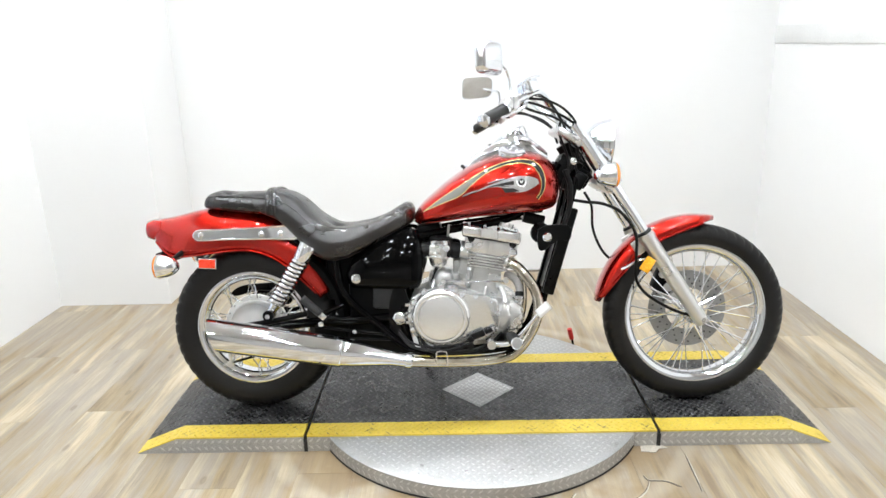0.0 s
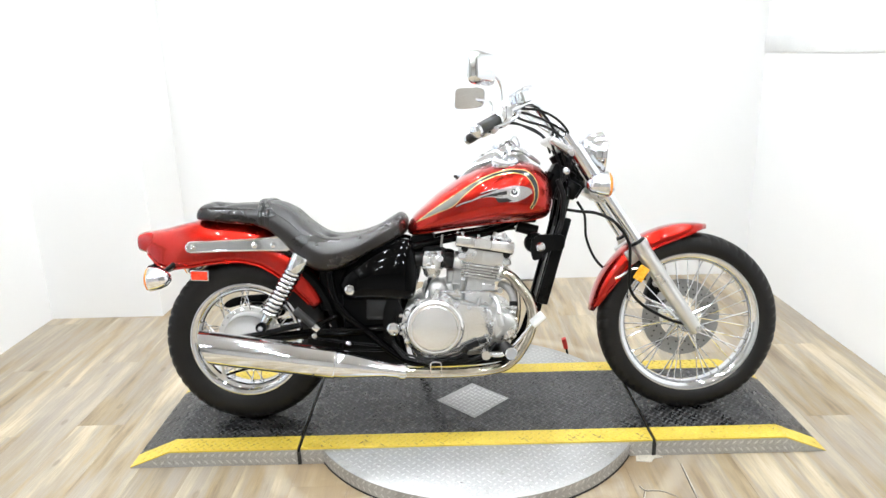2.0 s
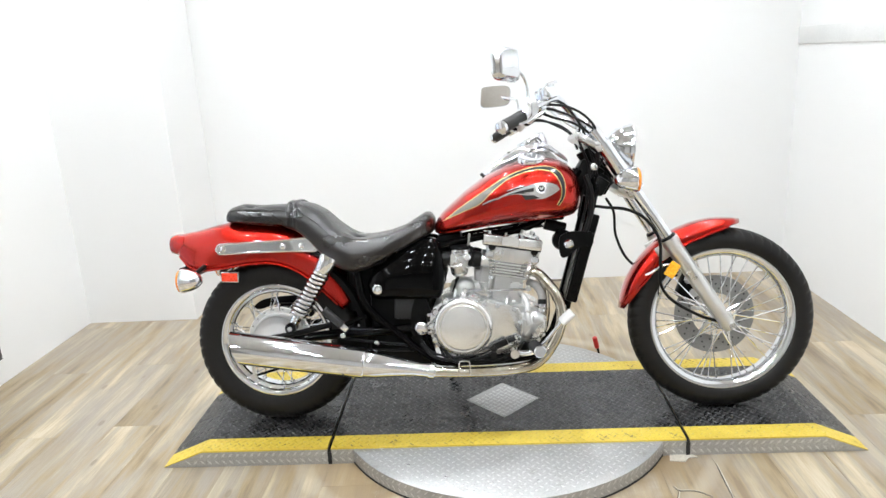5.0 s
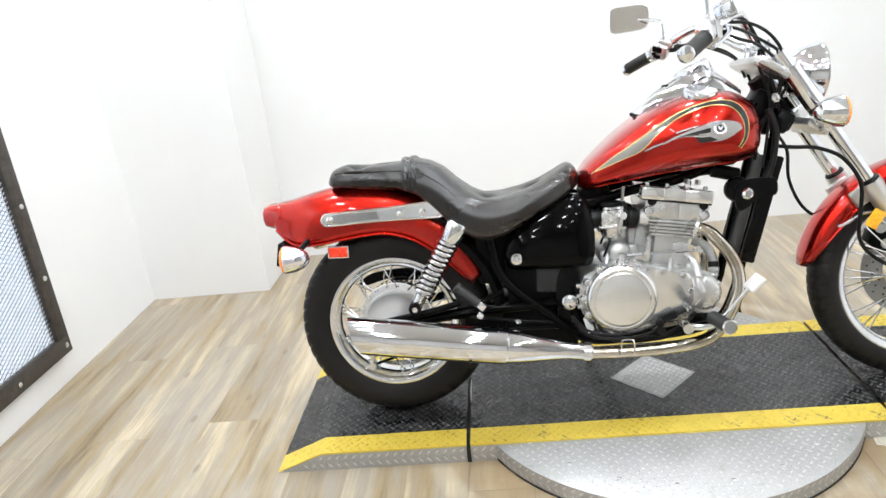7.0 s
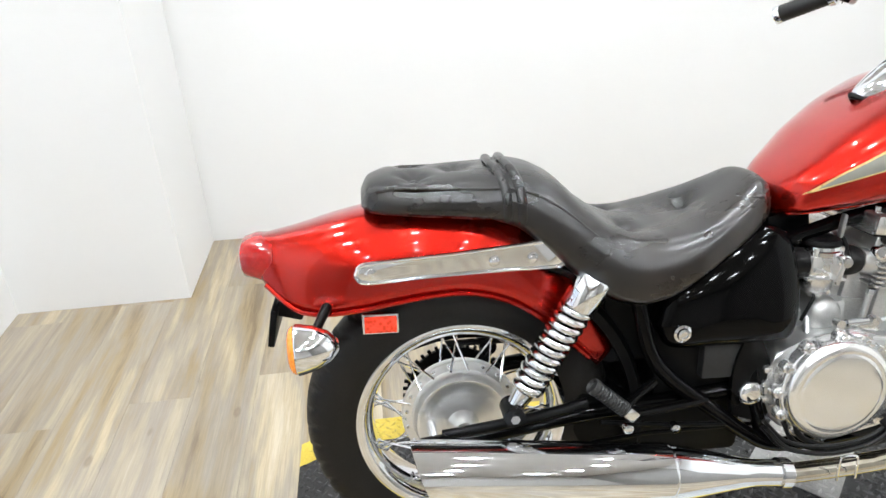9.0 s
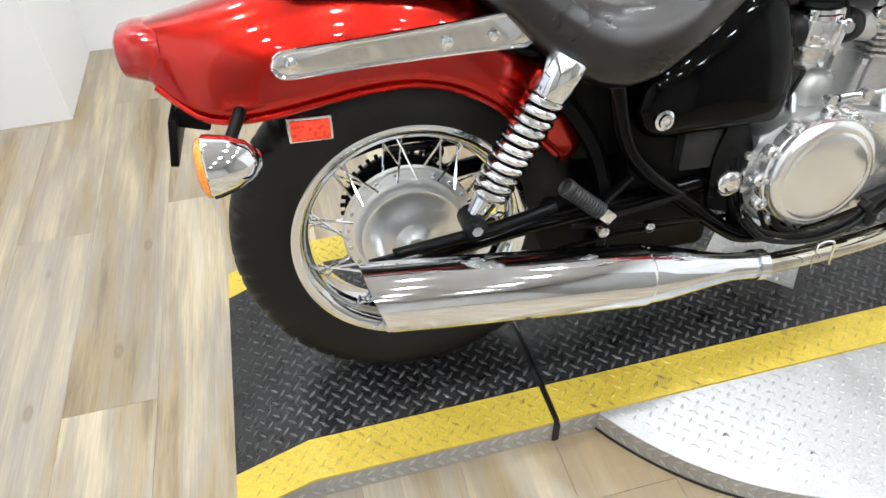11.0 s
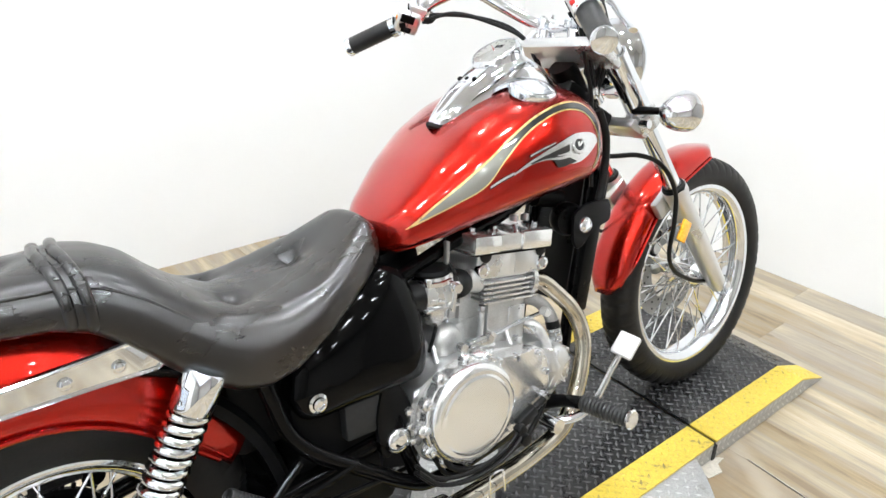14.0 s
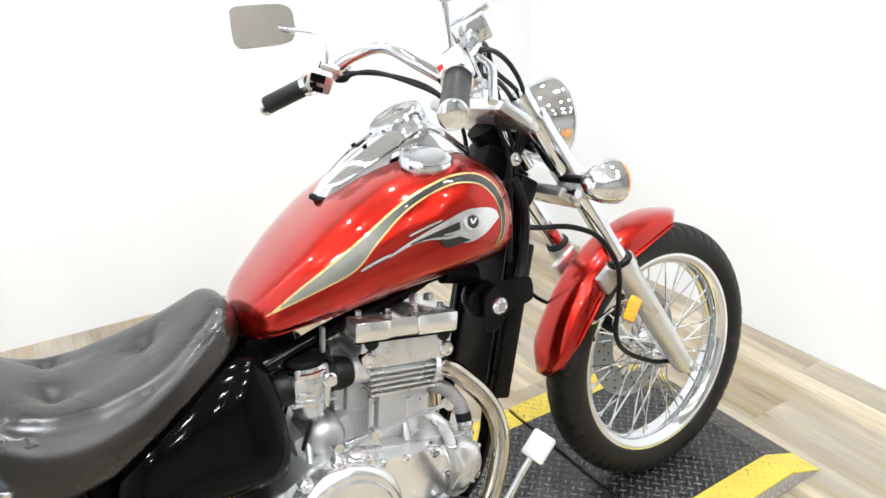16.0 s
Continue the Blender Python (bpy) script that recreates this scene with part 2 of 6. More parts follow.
DECK_TREAD = deck_paint("worn_dark_tread", (0.060, 0.060, 0.063), (0.105, 0.105, 0.107), (0.24, 0.24, 0.24), 0.58, 0.30, 0.0, 0.06)
YELLOW_TREAD = deck_paint("worn_yellow_tread", (0.50, 0.36, 0.045), (0.74, 0.57, 0.10), (0.16, 0.125, 0.055), 0.55, 0.34)
GAP = surface("black_rubber_gap", (0.012, 0.012, 0.012), (0.02, 0.02, 0.02), 0.7)
RED = red_paint()
SEAT = leather()
CHROME = surface("chrome", (0.79, 0.815, 0.855), (0.85, 0.875, 0.915), 0.055, 1.0, scale=6.0, fine=60.0, relief=0.0025, rough_var=0.02)
PIPE = surface("heat_tinted_chrome", (0.50, 0.45, 0.36), (0.78, 0.75, 0.68), 0.09, 1.0, scale=9.0, fine=60.0, relief=0.004, rough_var=0.03)
ALLOY = surface("cast_alloy", (0.64, 0.64, 0.635), (0.72, 0.72, 0.715), 0.28, 0.85, scale=9.0, fine=420.0, relief=0.05, rough_var=0.04)
ALLOY_DULL = surface("rough_cast_alloy", (0.50, 0.50, 0.49), (0.58, 0.58, 0.57), 0.40, 0.75, scale=9.0, fine=380.0, relief=0.10)
GREY_CAST = surface("grey_cast_alloy", (0.26, 0.26, 0.255), (0.34, 0.34, 0.335), 0.45, 0.6, scale=9.0, fine=380.0, relief=0.10)
BADGE = surface("silver_badge", (0.72, 0.72, 0.72), (0.80, 0.80, 0.80), 0.22, 0.85, scale=30.0, relief=0.0, rough_var=0.05)
MEDAL = surface("dark_enamel", (0.03, 0.03, 0.032), (0.05, 0.05, 0.052), 0.3)
CHEVRON = surface("pale_enamel", (0.7, 0.7, 0.69), (0.8, 0.8, 0.79), 0.35)
POLISHED = brushed("polished_alloy", (0.87, 0.87, 0.865), 0.18)
HUB = spun("spun_hub_alloy", (0.92, 0.92, 0.915), 0.30)
GRIT = surface("rough_bright_metal", (0.74, 0.74, 0.73), (0.82, 0.82, 0.81), 0.5, 0.5, scale=30.0, fine=300.0, relief=0.2)
PEG_RUBBER = surface("ribbed_rubber", (0.011, 0.011, 0.011), (0.022, 0.022, 0.022), 0.42, fine=300.0, relief=0.15, spec=0.4)
GREY_PLASTIC = surface("grey_plastic", (0.014, 0.014, 0.0145), (0.022, 0.022, 0.0225), 0.5, relief=0.08, spec=0.3)
SATIN = brushed("satin_fork_alloy", (0.74, 0.74, 0.73), 0.32)
RUBBER = surface("tyre_rubber", (0.004, 0.0038, 0.0036), (0.011, 0.0098, 0.009), 0.5, scale=7.0, fine=240.0, relief=0.2, spec=0.3)
SOFT_RUBBER = surface("grip_rubber", (0.003, 0.003, 0.003), (0.008, 0.008, 0.008), 0.40, fine=300.0, relief=0.12, spec=0.22)
BLACK = surface("gloss_black_paint", (0.0010, 0.0010, 0.0011), (0.0018, 0.0018, 0.0019), 0.07, scale=6.0, relief=0.004, spec=0.12, rough_var=0.02)
BLACK_SATIN = surface("satin_black_metal", (0.0014, 0.0014, 0.0016), (0.0035, 0.0035, 0.0035), 0.33, scale=14.0, relief=0.05, spec=0.12)
DARK_PLASTIC = surface("dark_plastic", (0.002, 0.002, 0.0021), (0.005, 0.005, 0.0052), 0.45, relief=0.06, spec=0.10)
GREY_HOSE = surface("grey_hose", (0.22, 0.21, 0.20), (0.32, 0.31, 0.30), 0.5, relief=0.1)
STRIPE = fading_stripe()
STRIPE_DARK = surface("black_stripe", (0.008, 0.008, 0.008), (0.02, 0.018, 0.016), 0.3, 0.2, scale=9.0, coat=1.0, relief=0.0)
GOLD = surface("gold_pinstripe", (0.62, 0.42, 0.14), (0.75, 0.54, 0.22), 0.3, 0.4, coat=1.0, relief=0.0)
AMBER = lens_plastic("amber_lens", (0.85, 0.22, 0.01))
AMBER_REFLECTOR = lens_plastic("amber_reflector", (0.90, 0.36, 0.01))
RED_LENS = surface("red_lens", (0.33, 0.005, 0.004), (0.40, 0.008, 0.006), 0.14, scale=20.0, coat=0.5, relief=0.0)
RED_REFLECTOR = lens_plastic("red_reflector", (0.74, 0.030, 0.003), 0.06)
RED_PLASTIC = surface("red_plastic", (0.5, 0.015, 0.01), (0.6, 0.025, 0.02), 0.35)
MIRROR = surface("mirror_glass", (0.86, 0.86, 0.86), (0.9, 0.9, 0.9), 0.02, 1.0, relief=0.0, rough_var=0.005)
LENS = glass_clear()
DIAL = surface("dial_face", (0.55, 0.54, 0.50), (0.66, 0.65, 0.61), 0.4)
PANEL_FRAME = surface("dark_steel_frame", (0.035, 0.03, 0.026), (0.09, 0.078, 0.066), 0.45, 0.4, scale=30.0, relief=0.2)
MESH_WIRE = surface("grey_wire", (0.34, 0.36, 0.40), (0.48, 0.50, 0.54), 0.4, 0.5)
# bluish white pane; its brightness comes from added emission
BACKING = glow("pale_glow_pane", (0.84, 0.91, 1.0), 0.72)
LAMP_GLOW = glow("lamp_glow", (0.895, 0.950, 1.0), LAMP)
LAMP_CAN = surface("white_lamp_can", (0.7, 0.7, 0.7), (0.8, 0.8, 0.8), 0.4)

# ---- mesh helpers ----


def part(name, bm, material, parent=None, label="", smooth=True, sharp=40.0):
    """Links a bmesh as one mesh object under its parent."""
    bmesh.ops.recalc_face_normals(bm, faces=bm.faces[:])
    me = bpy.data.meshes.new(name)
    bm.to_mesh(me)
    bm.free()
    me.materials.append(material)
    if smooth:
        me.shade_smooth()
        me.set_sharp_from_angle(angle=radians(sharp))
    ob = new(name, me)
    ob.parent = parent
    if label:
        ob["label"] = label
    return ob


def box(bm, c, size, rot=(0, 0, 0), bev=0.0, seg=2):
    got = bmesh.ops.create_cube(bm, size=1.0)
    verts = got["verts"]
    m = pose(*c, *rot) @ Matrix.Diagonal((*size, 1))
    bmesh.ops.transform(bm, matrix=m, verts=verts)
    if bev:
        edges = list({e for v in verts for e in v.link_edges})
        bmesh.ops.bevel(bm, geom=edges, offset=bev, segments=seg, profile=0.5, affect="EDGES")
    return bm


def slab(x0, x1, y0, y1, z0, z1, bev=0.0):
    return box(bmesh.new(), ((x0 + x1) / 2, (y0 + y1) / 2, (z0 + z1) / 2), (x1 - x0, y1 - y0, z1 - z0), bev=bev)


def smooth_line(points, steps=6):
    """A Catmull-Rom line through the points."""
    pts = [Vector(p) for p in points]
    if len(pts) < 3:
        return pts
    ext = [2 * pts[0] - pts[1]] + pts + [2 * pts[-1] - pts[-2]]
    out = []
    for i in range(1, len(ext) - 2):
        a, b, c, d = ext[i - 1:i + 3]
        for k in range(steps):
            t = k / steps
            out.append(0.5 * (2 * b + (c - a) * t + (2 * a - 5 * b + 4 * c - d) * t * t + (3 * b - a - 3 * c + d) * t ** 3))
    out.append(pts[-1])
    return out


def tube(bm, points, radius, seg=12, steps=6, caps=True, flat=1.0):
    """A round tube along a smooth line; radius: one number or one for each point."""
    line = smooth_line(points, steps)
    n = len(line)
    if isinstance(radius, (int, float)):
        rad = [radius] * n
    else:
        src = np.linspace(0, 1, len(radius))
        rad = [float(r) for r in np.interp(np.linspace(0, 1, n), src, radius)]
    t0 = (line[1] - line[0]).normalized()
    up = Vector((0, 0, 1)) if abs(t0.z) < 0.9 else Vector((1, 0, 0))
    nrm = t0.cross(up).normalized()
    rings = []
    for i, p in enumerate(line):
        t = (line[min(i + 1, n - 1)] - line[max(i - 1, 0)]).normalized()
        nrm = (nrm - t * nrm.dot(t)).normalized()
        b = t.cross(nrm)
        rings.append([bm.verts.new(p + rad[i] * (math.cos(2 * math.pi * k / seg) * nrm + flat * math.sin(2 * math.pi * k / seg) * b)) for k in range(seg)])
    skin(bm, rings, caps)
    return bm


def skin(bm, rings, caps=True, closed=True):
    n = len(rings[0])
    for a, b in zip(rings, rings[1:]):
        for k in range(n if closed else n - 1):
            j = (k + 1) % n
            bm.faces.new((a[k], a[j], b[j], b[k]))
    if caps:
        bm.faces.new(rings[0][::-1])
        bm.faces.new(rings[-1])


def rod(bm, a, b, r0, r1=None, seg=16):
    """A straight round bar, which may taper."""
    return tube(bm, [a, b], [r0, r0 if r1 is None else r1], seg, 1)


def turned(bm, origin, axis, profile, seg=32, caps=False):
    """A body of revolution: profile of (distance along the axis, radius)."""
    ax = Vector(axis).normalized()
    side = ax.cross(Vector((0, 0, 1)) if abs(ax.z) < 0.9 else Vector((1, 0, 0))).normalized()
    oth = ax.cross(side)
    o = Vector(origin)
    rings = []
    for d, r in profile:
        rings.append([bm.verts.new(o + ax * d + max(r, 1e-4) * (math.cos(2 * math.pi * k / seg) * side + math.sin(2 * math.pi * k / seg) * oth)) for k in range(seg)])
    skin(bm, rings, caps)
    return bm


def ring_lathe(bm, c, profile, seg=96, warp=None):
    """A closed profile of (y, r) swept round the wheel axis, which lies along y."""
    rings = []
    for k in range(seg):
        a = 2 * math.pi * k / seg
        ring = []
        for y, r in profile:
            rr = r + (warp(a, y, r) if warp else 0.0)
            ring.append(bm.verts.new((c[0] + rr * math.cos(a), c[1] + y, c[2] + rr * math.sin(a))))
        rings.append(ring)
    n = len(profile)
    for k in range(seg):
        a, b = rings[k], rings[(k + 1) % seg]
        for i in range(n):
            j = (i + 1) % n
            bm.faces.new((a[i], a[j], b[j], b[i]))
    return bm


def plate(bm, outline, y0, y1, bev=0.0):
    """A side-on outline of (x, z) given thickness between y0 and y1."""
    a = [bm.verts.new((x, y0, z)) for x, z in outline]
    b = [bm.verts.new((x, y1, z)) for x, z in outline]
    fs = [bm.faces.new(a[::-1]), bm.faces.new(b)]
    n = len(outline)
    for k in range(n):
        j = (k + 1) % n
        fs.append(bm.faces.new((a[k], a[j], b[j], b[k])))
    if bev:
        edges = list({e for f in fs[:2] for e in f.edges})
        bmesh.ops.bevel(bm, geom=edges, offset=bev, segments=3, profile=0.5, affect="EDGES")
    return bm


def round_outline(points, steps=5):
    line = smooth_line([(x, 0, z) for x, z in points] + [(points[0][0], 0, points[0][1])], steps)[:-1]
    return [(p.x, p.z) for p in line]


def power(v, e):
    return math.copysign(abs(v) ** e, v)


def thing(name, label, category, m=None, group="", kind=""):
    ob = new(name)
    if m is not None:
        ob.matrix_world = m
    return tagged(ob, label, category, group, kind)


# ---- room ----
LEFT, RIGHT, BACK, FRONT, HIGH = -2.24, 1.71, 1.46, -5.2, 2.75
T = 0.12
floor = tagged(part("floor", slab(LEFT - T, RIGHT + T, FRONT - T, BACK + T, -0.10, -0.004), SUBFLOOR), "tan and grey wood-look vinyl plank floor", "floor", kind="structure")
tagged(part("ceiling", slab(LEFT - T, RIGHT + T, FRONT - T, BACK + T, HIGH, HIGH + T), CEILING), "beige painted ceiling with round downlights", "ceiling", kind="structure")
# beyond WHITE_END the side walls are unseen and greyed to darken reflections
WHITE_END = -1.9
tagged(part("wall_left_front", slab(LEFT - T, LEFT, FRONT, WHITE_END, -0.002, HIGH), UNSEEN_DARK), "unseen wall closing the room, toned for reflections", "wall", kind="structure")
tagged(part("wall_right_front", slab(RIGHT, RIGHT + T, FRONT, WHITE_END, -0.002, HIGH), UNSEEN_DARK), "unseen wall closing the room, toned for reflections", "wall", kind="structure")
tagged(part("wall_left", slab(LEFT - T, LEFT, WHITE_END, BACK, -0.002, HIGH), WHITE_WALL), "white painted wall carrying a framed mesh panel", "wall", kind="structure")
tagged(part("wall_back", slab(LEFT - T, RIGHT + T, BACK, BACK + T, -0.002, HIGH), WHITE_WALL), "white painted wall behind the display platform", "wall", kind="structure")
tagged(part("wall_right", slab(RIGHT, RIGHT + T, WHITE_END, BACK, -0.002, HIGH), WHITE_WALL), "white painted wall with a horizontal ledge", "wall", kind="structure")
tagged(part("wall_front", slab(LEFT - T, RIGHT + T, FRONT - T, FRONT, -0.002, HIGH), UNSEEN_PALE), "unseen wall closing the room, toned for reflections", "wall", kind="structure")
tagged(part("wall_column", slab(LEFT, -1.635, 0.99, BACK, -0.002, HIGH), WHITE_WALL), "white boxed-in corner column", "column", kind="structure")
ledge = slab(RIGHT - 0.008, RIGHT, -1.5, BACK, 1.285, 1.375, bev=0.003)
tagged(part("trim", ledge, TRIM), "white painted ledge board along the wall", "trim", kind="structure")

# ---- display platform ----
H = 0.060
CY = -0.165
Y0, Y1 = -0.47, 0.145
SEAM, FLAT, TOE = 0.600, 1.042, 1.182
STRIP = 0.080
RDISC = 0.600


def ramp_height(x):
    return H if abs(x) <= FLAT else max(0.003, H * (TOE - abs(x)) / (TOE - FLAT))


def treads(x0, x1, y0, y1, height, keep=None, pitch=0.0205, length=0.0245, wide=0.0080, rise=0.0036):
    """Raised checker-plate lozenges in a slanting weave, as one mesh."""
    verts, faces = [], []
    cx, cy = 0.5 * (x0 + x1), 0.5 * (y0 + y1)
    reach = int(0.75 * ((x1 - x0) + (y1 - y0)) / pitch) + 2
    q = pitch * math.sqrt(0.5)
    for i in range(-reach, reach + 1):
        for j in range(-reach, reach + 1):
            x, y = cx + (i - j) * q, cy + (i + j) * q
            if x < x0 + 0.008 or y < y0 + 0.008 or x > x1 - 0.008 or y > y1 - 0.008 or (keep and not keep(x, y)):
                continue
            a = radians(45 if (i + j) % 2 else -45)
            c, s = math.cos(a), math.sin(a)
            n = len(verts)
            for u, v, w in ((-length / 2, 0, 0), (0, -wide / 2, 0), (length / 2, 0, 0), (0, wide / 2, 0), (-length * 0.3, 0, rise), (length * 0.3, 0, rise)):
                px, py = x + u * c - v * s, y + u * s + v * c
                dz = (height(px) if callable(height) else height) - 0.0004
                verts.append((px, py, dz + w))
            for f in ((0, 1, 4), (1, 5, 4), (1, 2, 5), (2, 3, 5), (3, 4, 5), (3, 0, 4)):
                faces.append(tuple(n + k for k in f))
    me = bpy.data.meshes.new("treads")
    me.from_pydata(verts, [], faces)
    return me


def tread_part(me, material, parent):
    me.materials.append(material)
    me.shade_smooth()
    ob = new("treads", me)
    ob.parent = parent
    ob["kind"] = "stuff"
    return ob


def deck_sheet(xs, y0, y1, material, parent, name, label=""):
    """A sheet that follows the ramp's height along x."""
    bm = bmesh.new()
    rows = []
    for y in (y0, y1):
        rows.append([bm.verts.new((x, y, ramp_height(x))) for x in xs])
    low = [[bm.verts.new((x, y, max(ramp_height(x) - 0.006, 0.0005))) for x in xs] for y in (y0, y1)]
    for k in range(len(xs) - 1):
        bm.faces.new((rows[0][k], rows[0][k + 1], rows[1][k + 1], rows[1][k]))
        bm.faces.new((low[0][k], low[1][k], low[1][k + 1], low[0][k + 1]))
        for r in (0, 1):
            bm.faces.new((rows[r][k], rows[r][k + 1], low[r][k + 1], low[r][k]))
    for k in (0, -1):
        bm.faces.new((rows[0][k], rows[1][k], low[1][k], low[0][k]))
    return part(name, bm, material, parent, label, smooth=False)


def skirt(xs, y, parent, thick=0.004):
    bm = bmesh.new()
    out = [(x, max(ramp_height(x) - 0.0062, 0.0008)) for x in xs]
    outline = [(xs[0], 0.0)] + out + [(xs[-1], 0.0)]
    if min(abs(xs[0]), abs(xs[-1])) > SEAM - 0.1 and abs(abs(xs[-1]) - TOE) < 0.001:
        outline = [(xs[0], 0.0)] + out
    return part("side_skirt", plate(bm, outline, y, y + thick), BARE, parent, "bare checker plate side skirt", smooth=False)


def deck_section(name, xs, label, category):
    ob = thing(name, label, category, Matrix.Identity(4))
    deck_sheet(xs, Y0 + STRIP, Y1 - STRIP, DECK, ob, "deck")
    for a, b in ((Y0, Y0 + STRIP), (Y1 - STRIP, Y1)):
        deck_sheet(xs, a, b, YELLOW, ob, "edge_strip", "yellow painted edge strip")
        tread_part(treads(min(xs), max(xs), a, b, ramp_height), YELLOW_TREAD, ob)
    hole = (lambda x, y: abs(x) + abs(y + 0.165) > 0.145) if name == "display_platform" else None
    tread_part(treads(min(xs), max(xs), Y0 + STRIP, Y1 - STRIP, ramp_height, hole), DECK_TREAD, ob)
    for y in (Y0 - 0.0, Y1 - 0.004):
        skirt(xs, y, ob)
    return ob


def edge_treads(places, parent):
    """Checker-plate lozenges on an upright face: places of (point, along, out)."""
    verts, faces = [], []
    for i, (p, along, out) in enumerate(places):
        p, along, out = Vector(p), Vector(along), Vector(out)
        a = radians(45 if i % 2 else -45)
        up = Vector((0, 0, 1))
        d, e = along * math.cos(a) + up * math.sin(a), up * math.cos(a) - along * math.sin(a)
        n = len(verts)
        for u, v, w in ((-0.0125, 0, 0), (0, -0.0042, 0), (0.0125, 0, 0), (0, 0.0042, 0), (-0.007, 0, 0.0026), (0.007, 0, 0.0026)):
            verts.append(tuple(p + d * u + e * v + out * (w - 0.0003)))
        for f in ((0, 1, 4), (1, 5, 4), (1, 2, 5), (2, 3, 5), (3, 4, 5), (3, 0, 4)):
            faces.append(tuple(n + k for k in f))
    me = bpy.data.meshes.new("treads")
    me.from_pydata(verts, [], faces)
    return tread_part(me, LIT_TREAD, parent)


def skirt_places(x0, x1):
    out = []
    n = int((x1 - x0) / 0.025)
    for i in range(n):
        x = x0 + (i + 0.5) * 0.025
        for z in (0.016, 0.041):
            if ramp_height(x) - z > 0.016:
                out.append(((x, Y0, z), (1, 0, 0), (0, -1, 0)))
        if len(out) % 2 == 0 and out:
            out.append(out.pop())
    return out


G = 0.006
platform = deck_section("display_platform", [-SEAM + G, 0.0, SEAM - G], "dark checker-plate platform with yellow painted edges", "platform")
ramp_left = deck_section("ramp", [-TOE, -FLAT, -SEAM - G], "dark checker-plate ramp with yellow edges beside the rear wheel", "ramp")
ramp_right = deck_section("ramp", [SEAM + G, FLAT, TOE], "dark checker-plate ramp with yellow edges under the front wheel", "ramp")
edge_treads(skirt_places(-SEAM + G, -0.515) + skirt_places(0.515, SEAM - G), platform)
edge_treads(skirt_places(-TOE, -SEAM - G), ramp_left)
edge_treads(skirt_places(SEAM + G, TOE), ramp_right)
for r in (ramp_left, ramp_right):
    r["group"] = "ramps of the platform"
diamond = [(-0.134, -0.160), (0.002, -0.297), (0.136, -0.158), (0.004, -0.026)]
bm = bmesh.new()
lo = [bm.verts.new((x, y, H + 0.0006)) for x, y in diamond]
hi = [bm.verts.new((x, y, H + 0.0030)) for x, y in diamond]
bm.faces.new(hi)
bm.faces.new(lo[::-1])
for k in range(4):
    bm.faces.new((lo[k], lo[(k + 1) % 4], hi[(k + 1) % 4], hi[k]))
part("diamond_plate", bm, BARE, platform, "bare metal diamond-shaped patch", smooth=False)
tread_part(treads(-0.14, 0.14, -0.30, -0.02, H + 0.003, lambda x, y: abs(x - 0.002) + abs(y + 0.161) < 0.118), LIT_TREAD, platform)
for x in (-SEAM, SEAM):
    part("seam_filler", slab(x - G, x + G, Y0 - 0.004, Y1 + 0.004, 0.001, H - 0.012), GAP, platform, "black gap filler")

disc = thing("turntable_disc", "round bare checker-plate turntable under the platform", "turntable", Matrix.Identity(4))
bm = bmesh.new()
ztop = H - 0.0066
turned(bm, (0, CY, 0.006), (0, 0, 1), [(0.0, 0.0), (0.0, RDISC), (ztop - 0.012, RDISC), (ztop - 0.008, RDISC), (ztop - 0.006, RDISC - 0.003), (ztop - 0.006, 0.0)], 128)
part("disc_plate", bm, BARE, disc)
tread_part(treads(-RDISC, RDISC, CY - RDISC, CY + RDISC, ztop, lambda x, y: math.hypot(x, y - CY) < RDISC - 0.022 and not (Y0 - 0.012 < y < Y1 + 0.012), 0.0225, 0.0190, 0.0062, 0.0022), LIT_TREAD, disc)
rim = []
for k in range(150):
    a = 2 * math.pi * k / 150
    for z in (0.018, 0.040):
        rim.append((((RDISC - 0.0008) * math.cos(a), CY + (RDISC - 0.0008) * math.sin(a), z), (-math.sin(a), math.cos(a), 0), (math.cos(a), math.sin(a), 0)))
edge_treads(rim, disc)
bm = bmesh.new()
turned(bm, (0, CY, 0.0), (0, 0, 1), [(0.0, 0.0), (0.0, RDISC + 0.002), (0.006, RDISC + 0.001), (0.006, 0.0)], 128)
part("base_ring", bm, GAP, disc, "black base ring")
for k in range(10):
    a = radians(200 + 16 * k)
    if k == 0:
        head = part("bolt", turned(bmesh.new(), (0, 0, 0), (0, 0, 1), [(0, 0.006), (0.002, 0.006), (0.003, 0.004), (0.003, 0.0)], 10), ALLOY, disc)
    else:
        head = new("bolt", head.data)
        head.parent = disc
    head.location = (0.52 * math.cos(a), CY + 0.52 * math.sin(a), ztop - 0.001)
clip = thing("locking_pin", "small red plastic-sleeved locking pin by the turntable", "pin", pose(0.436, 0.318, 0.0))
part("sleeve", rod(bmesh.new(), (0, 0, 0.05), (-0.012, -0.004, 0.098), 0.0105), RED_PLASTIC, clip)
part("stem", rod(bmesh.new(), (0.012, 0.004, 0.0), (0, 0, 0.055), 0.005), BLACK_SATIN, clip)

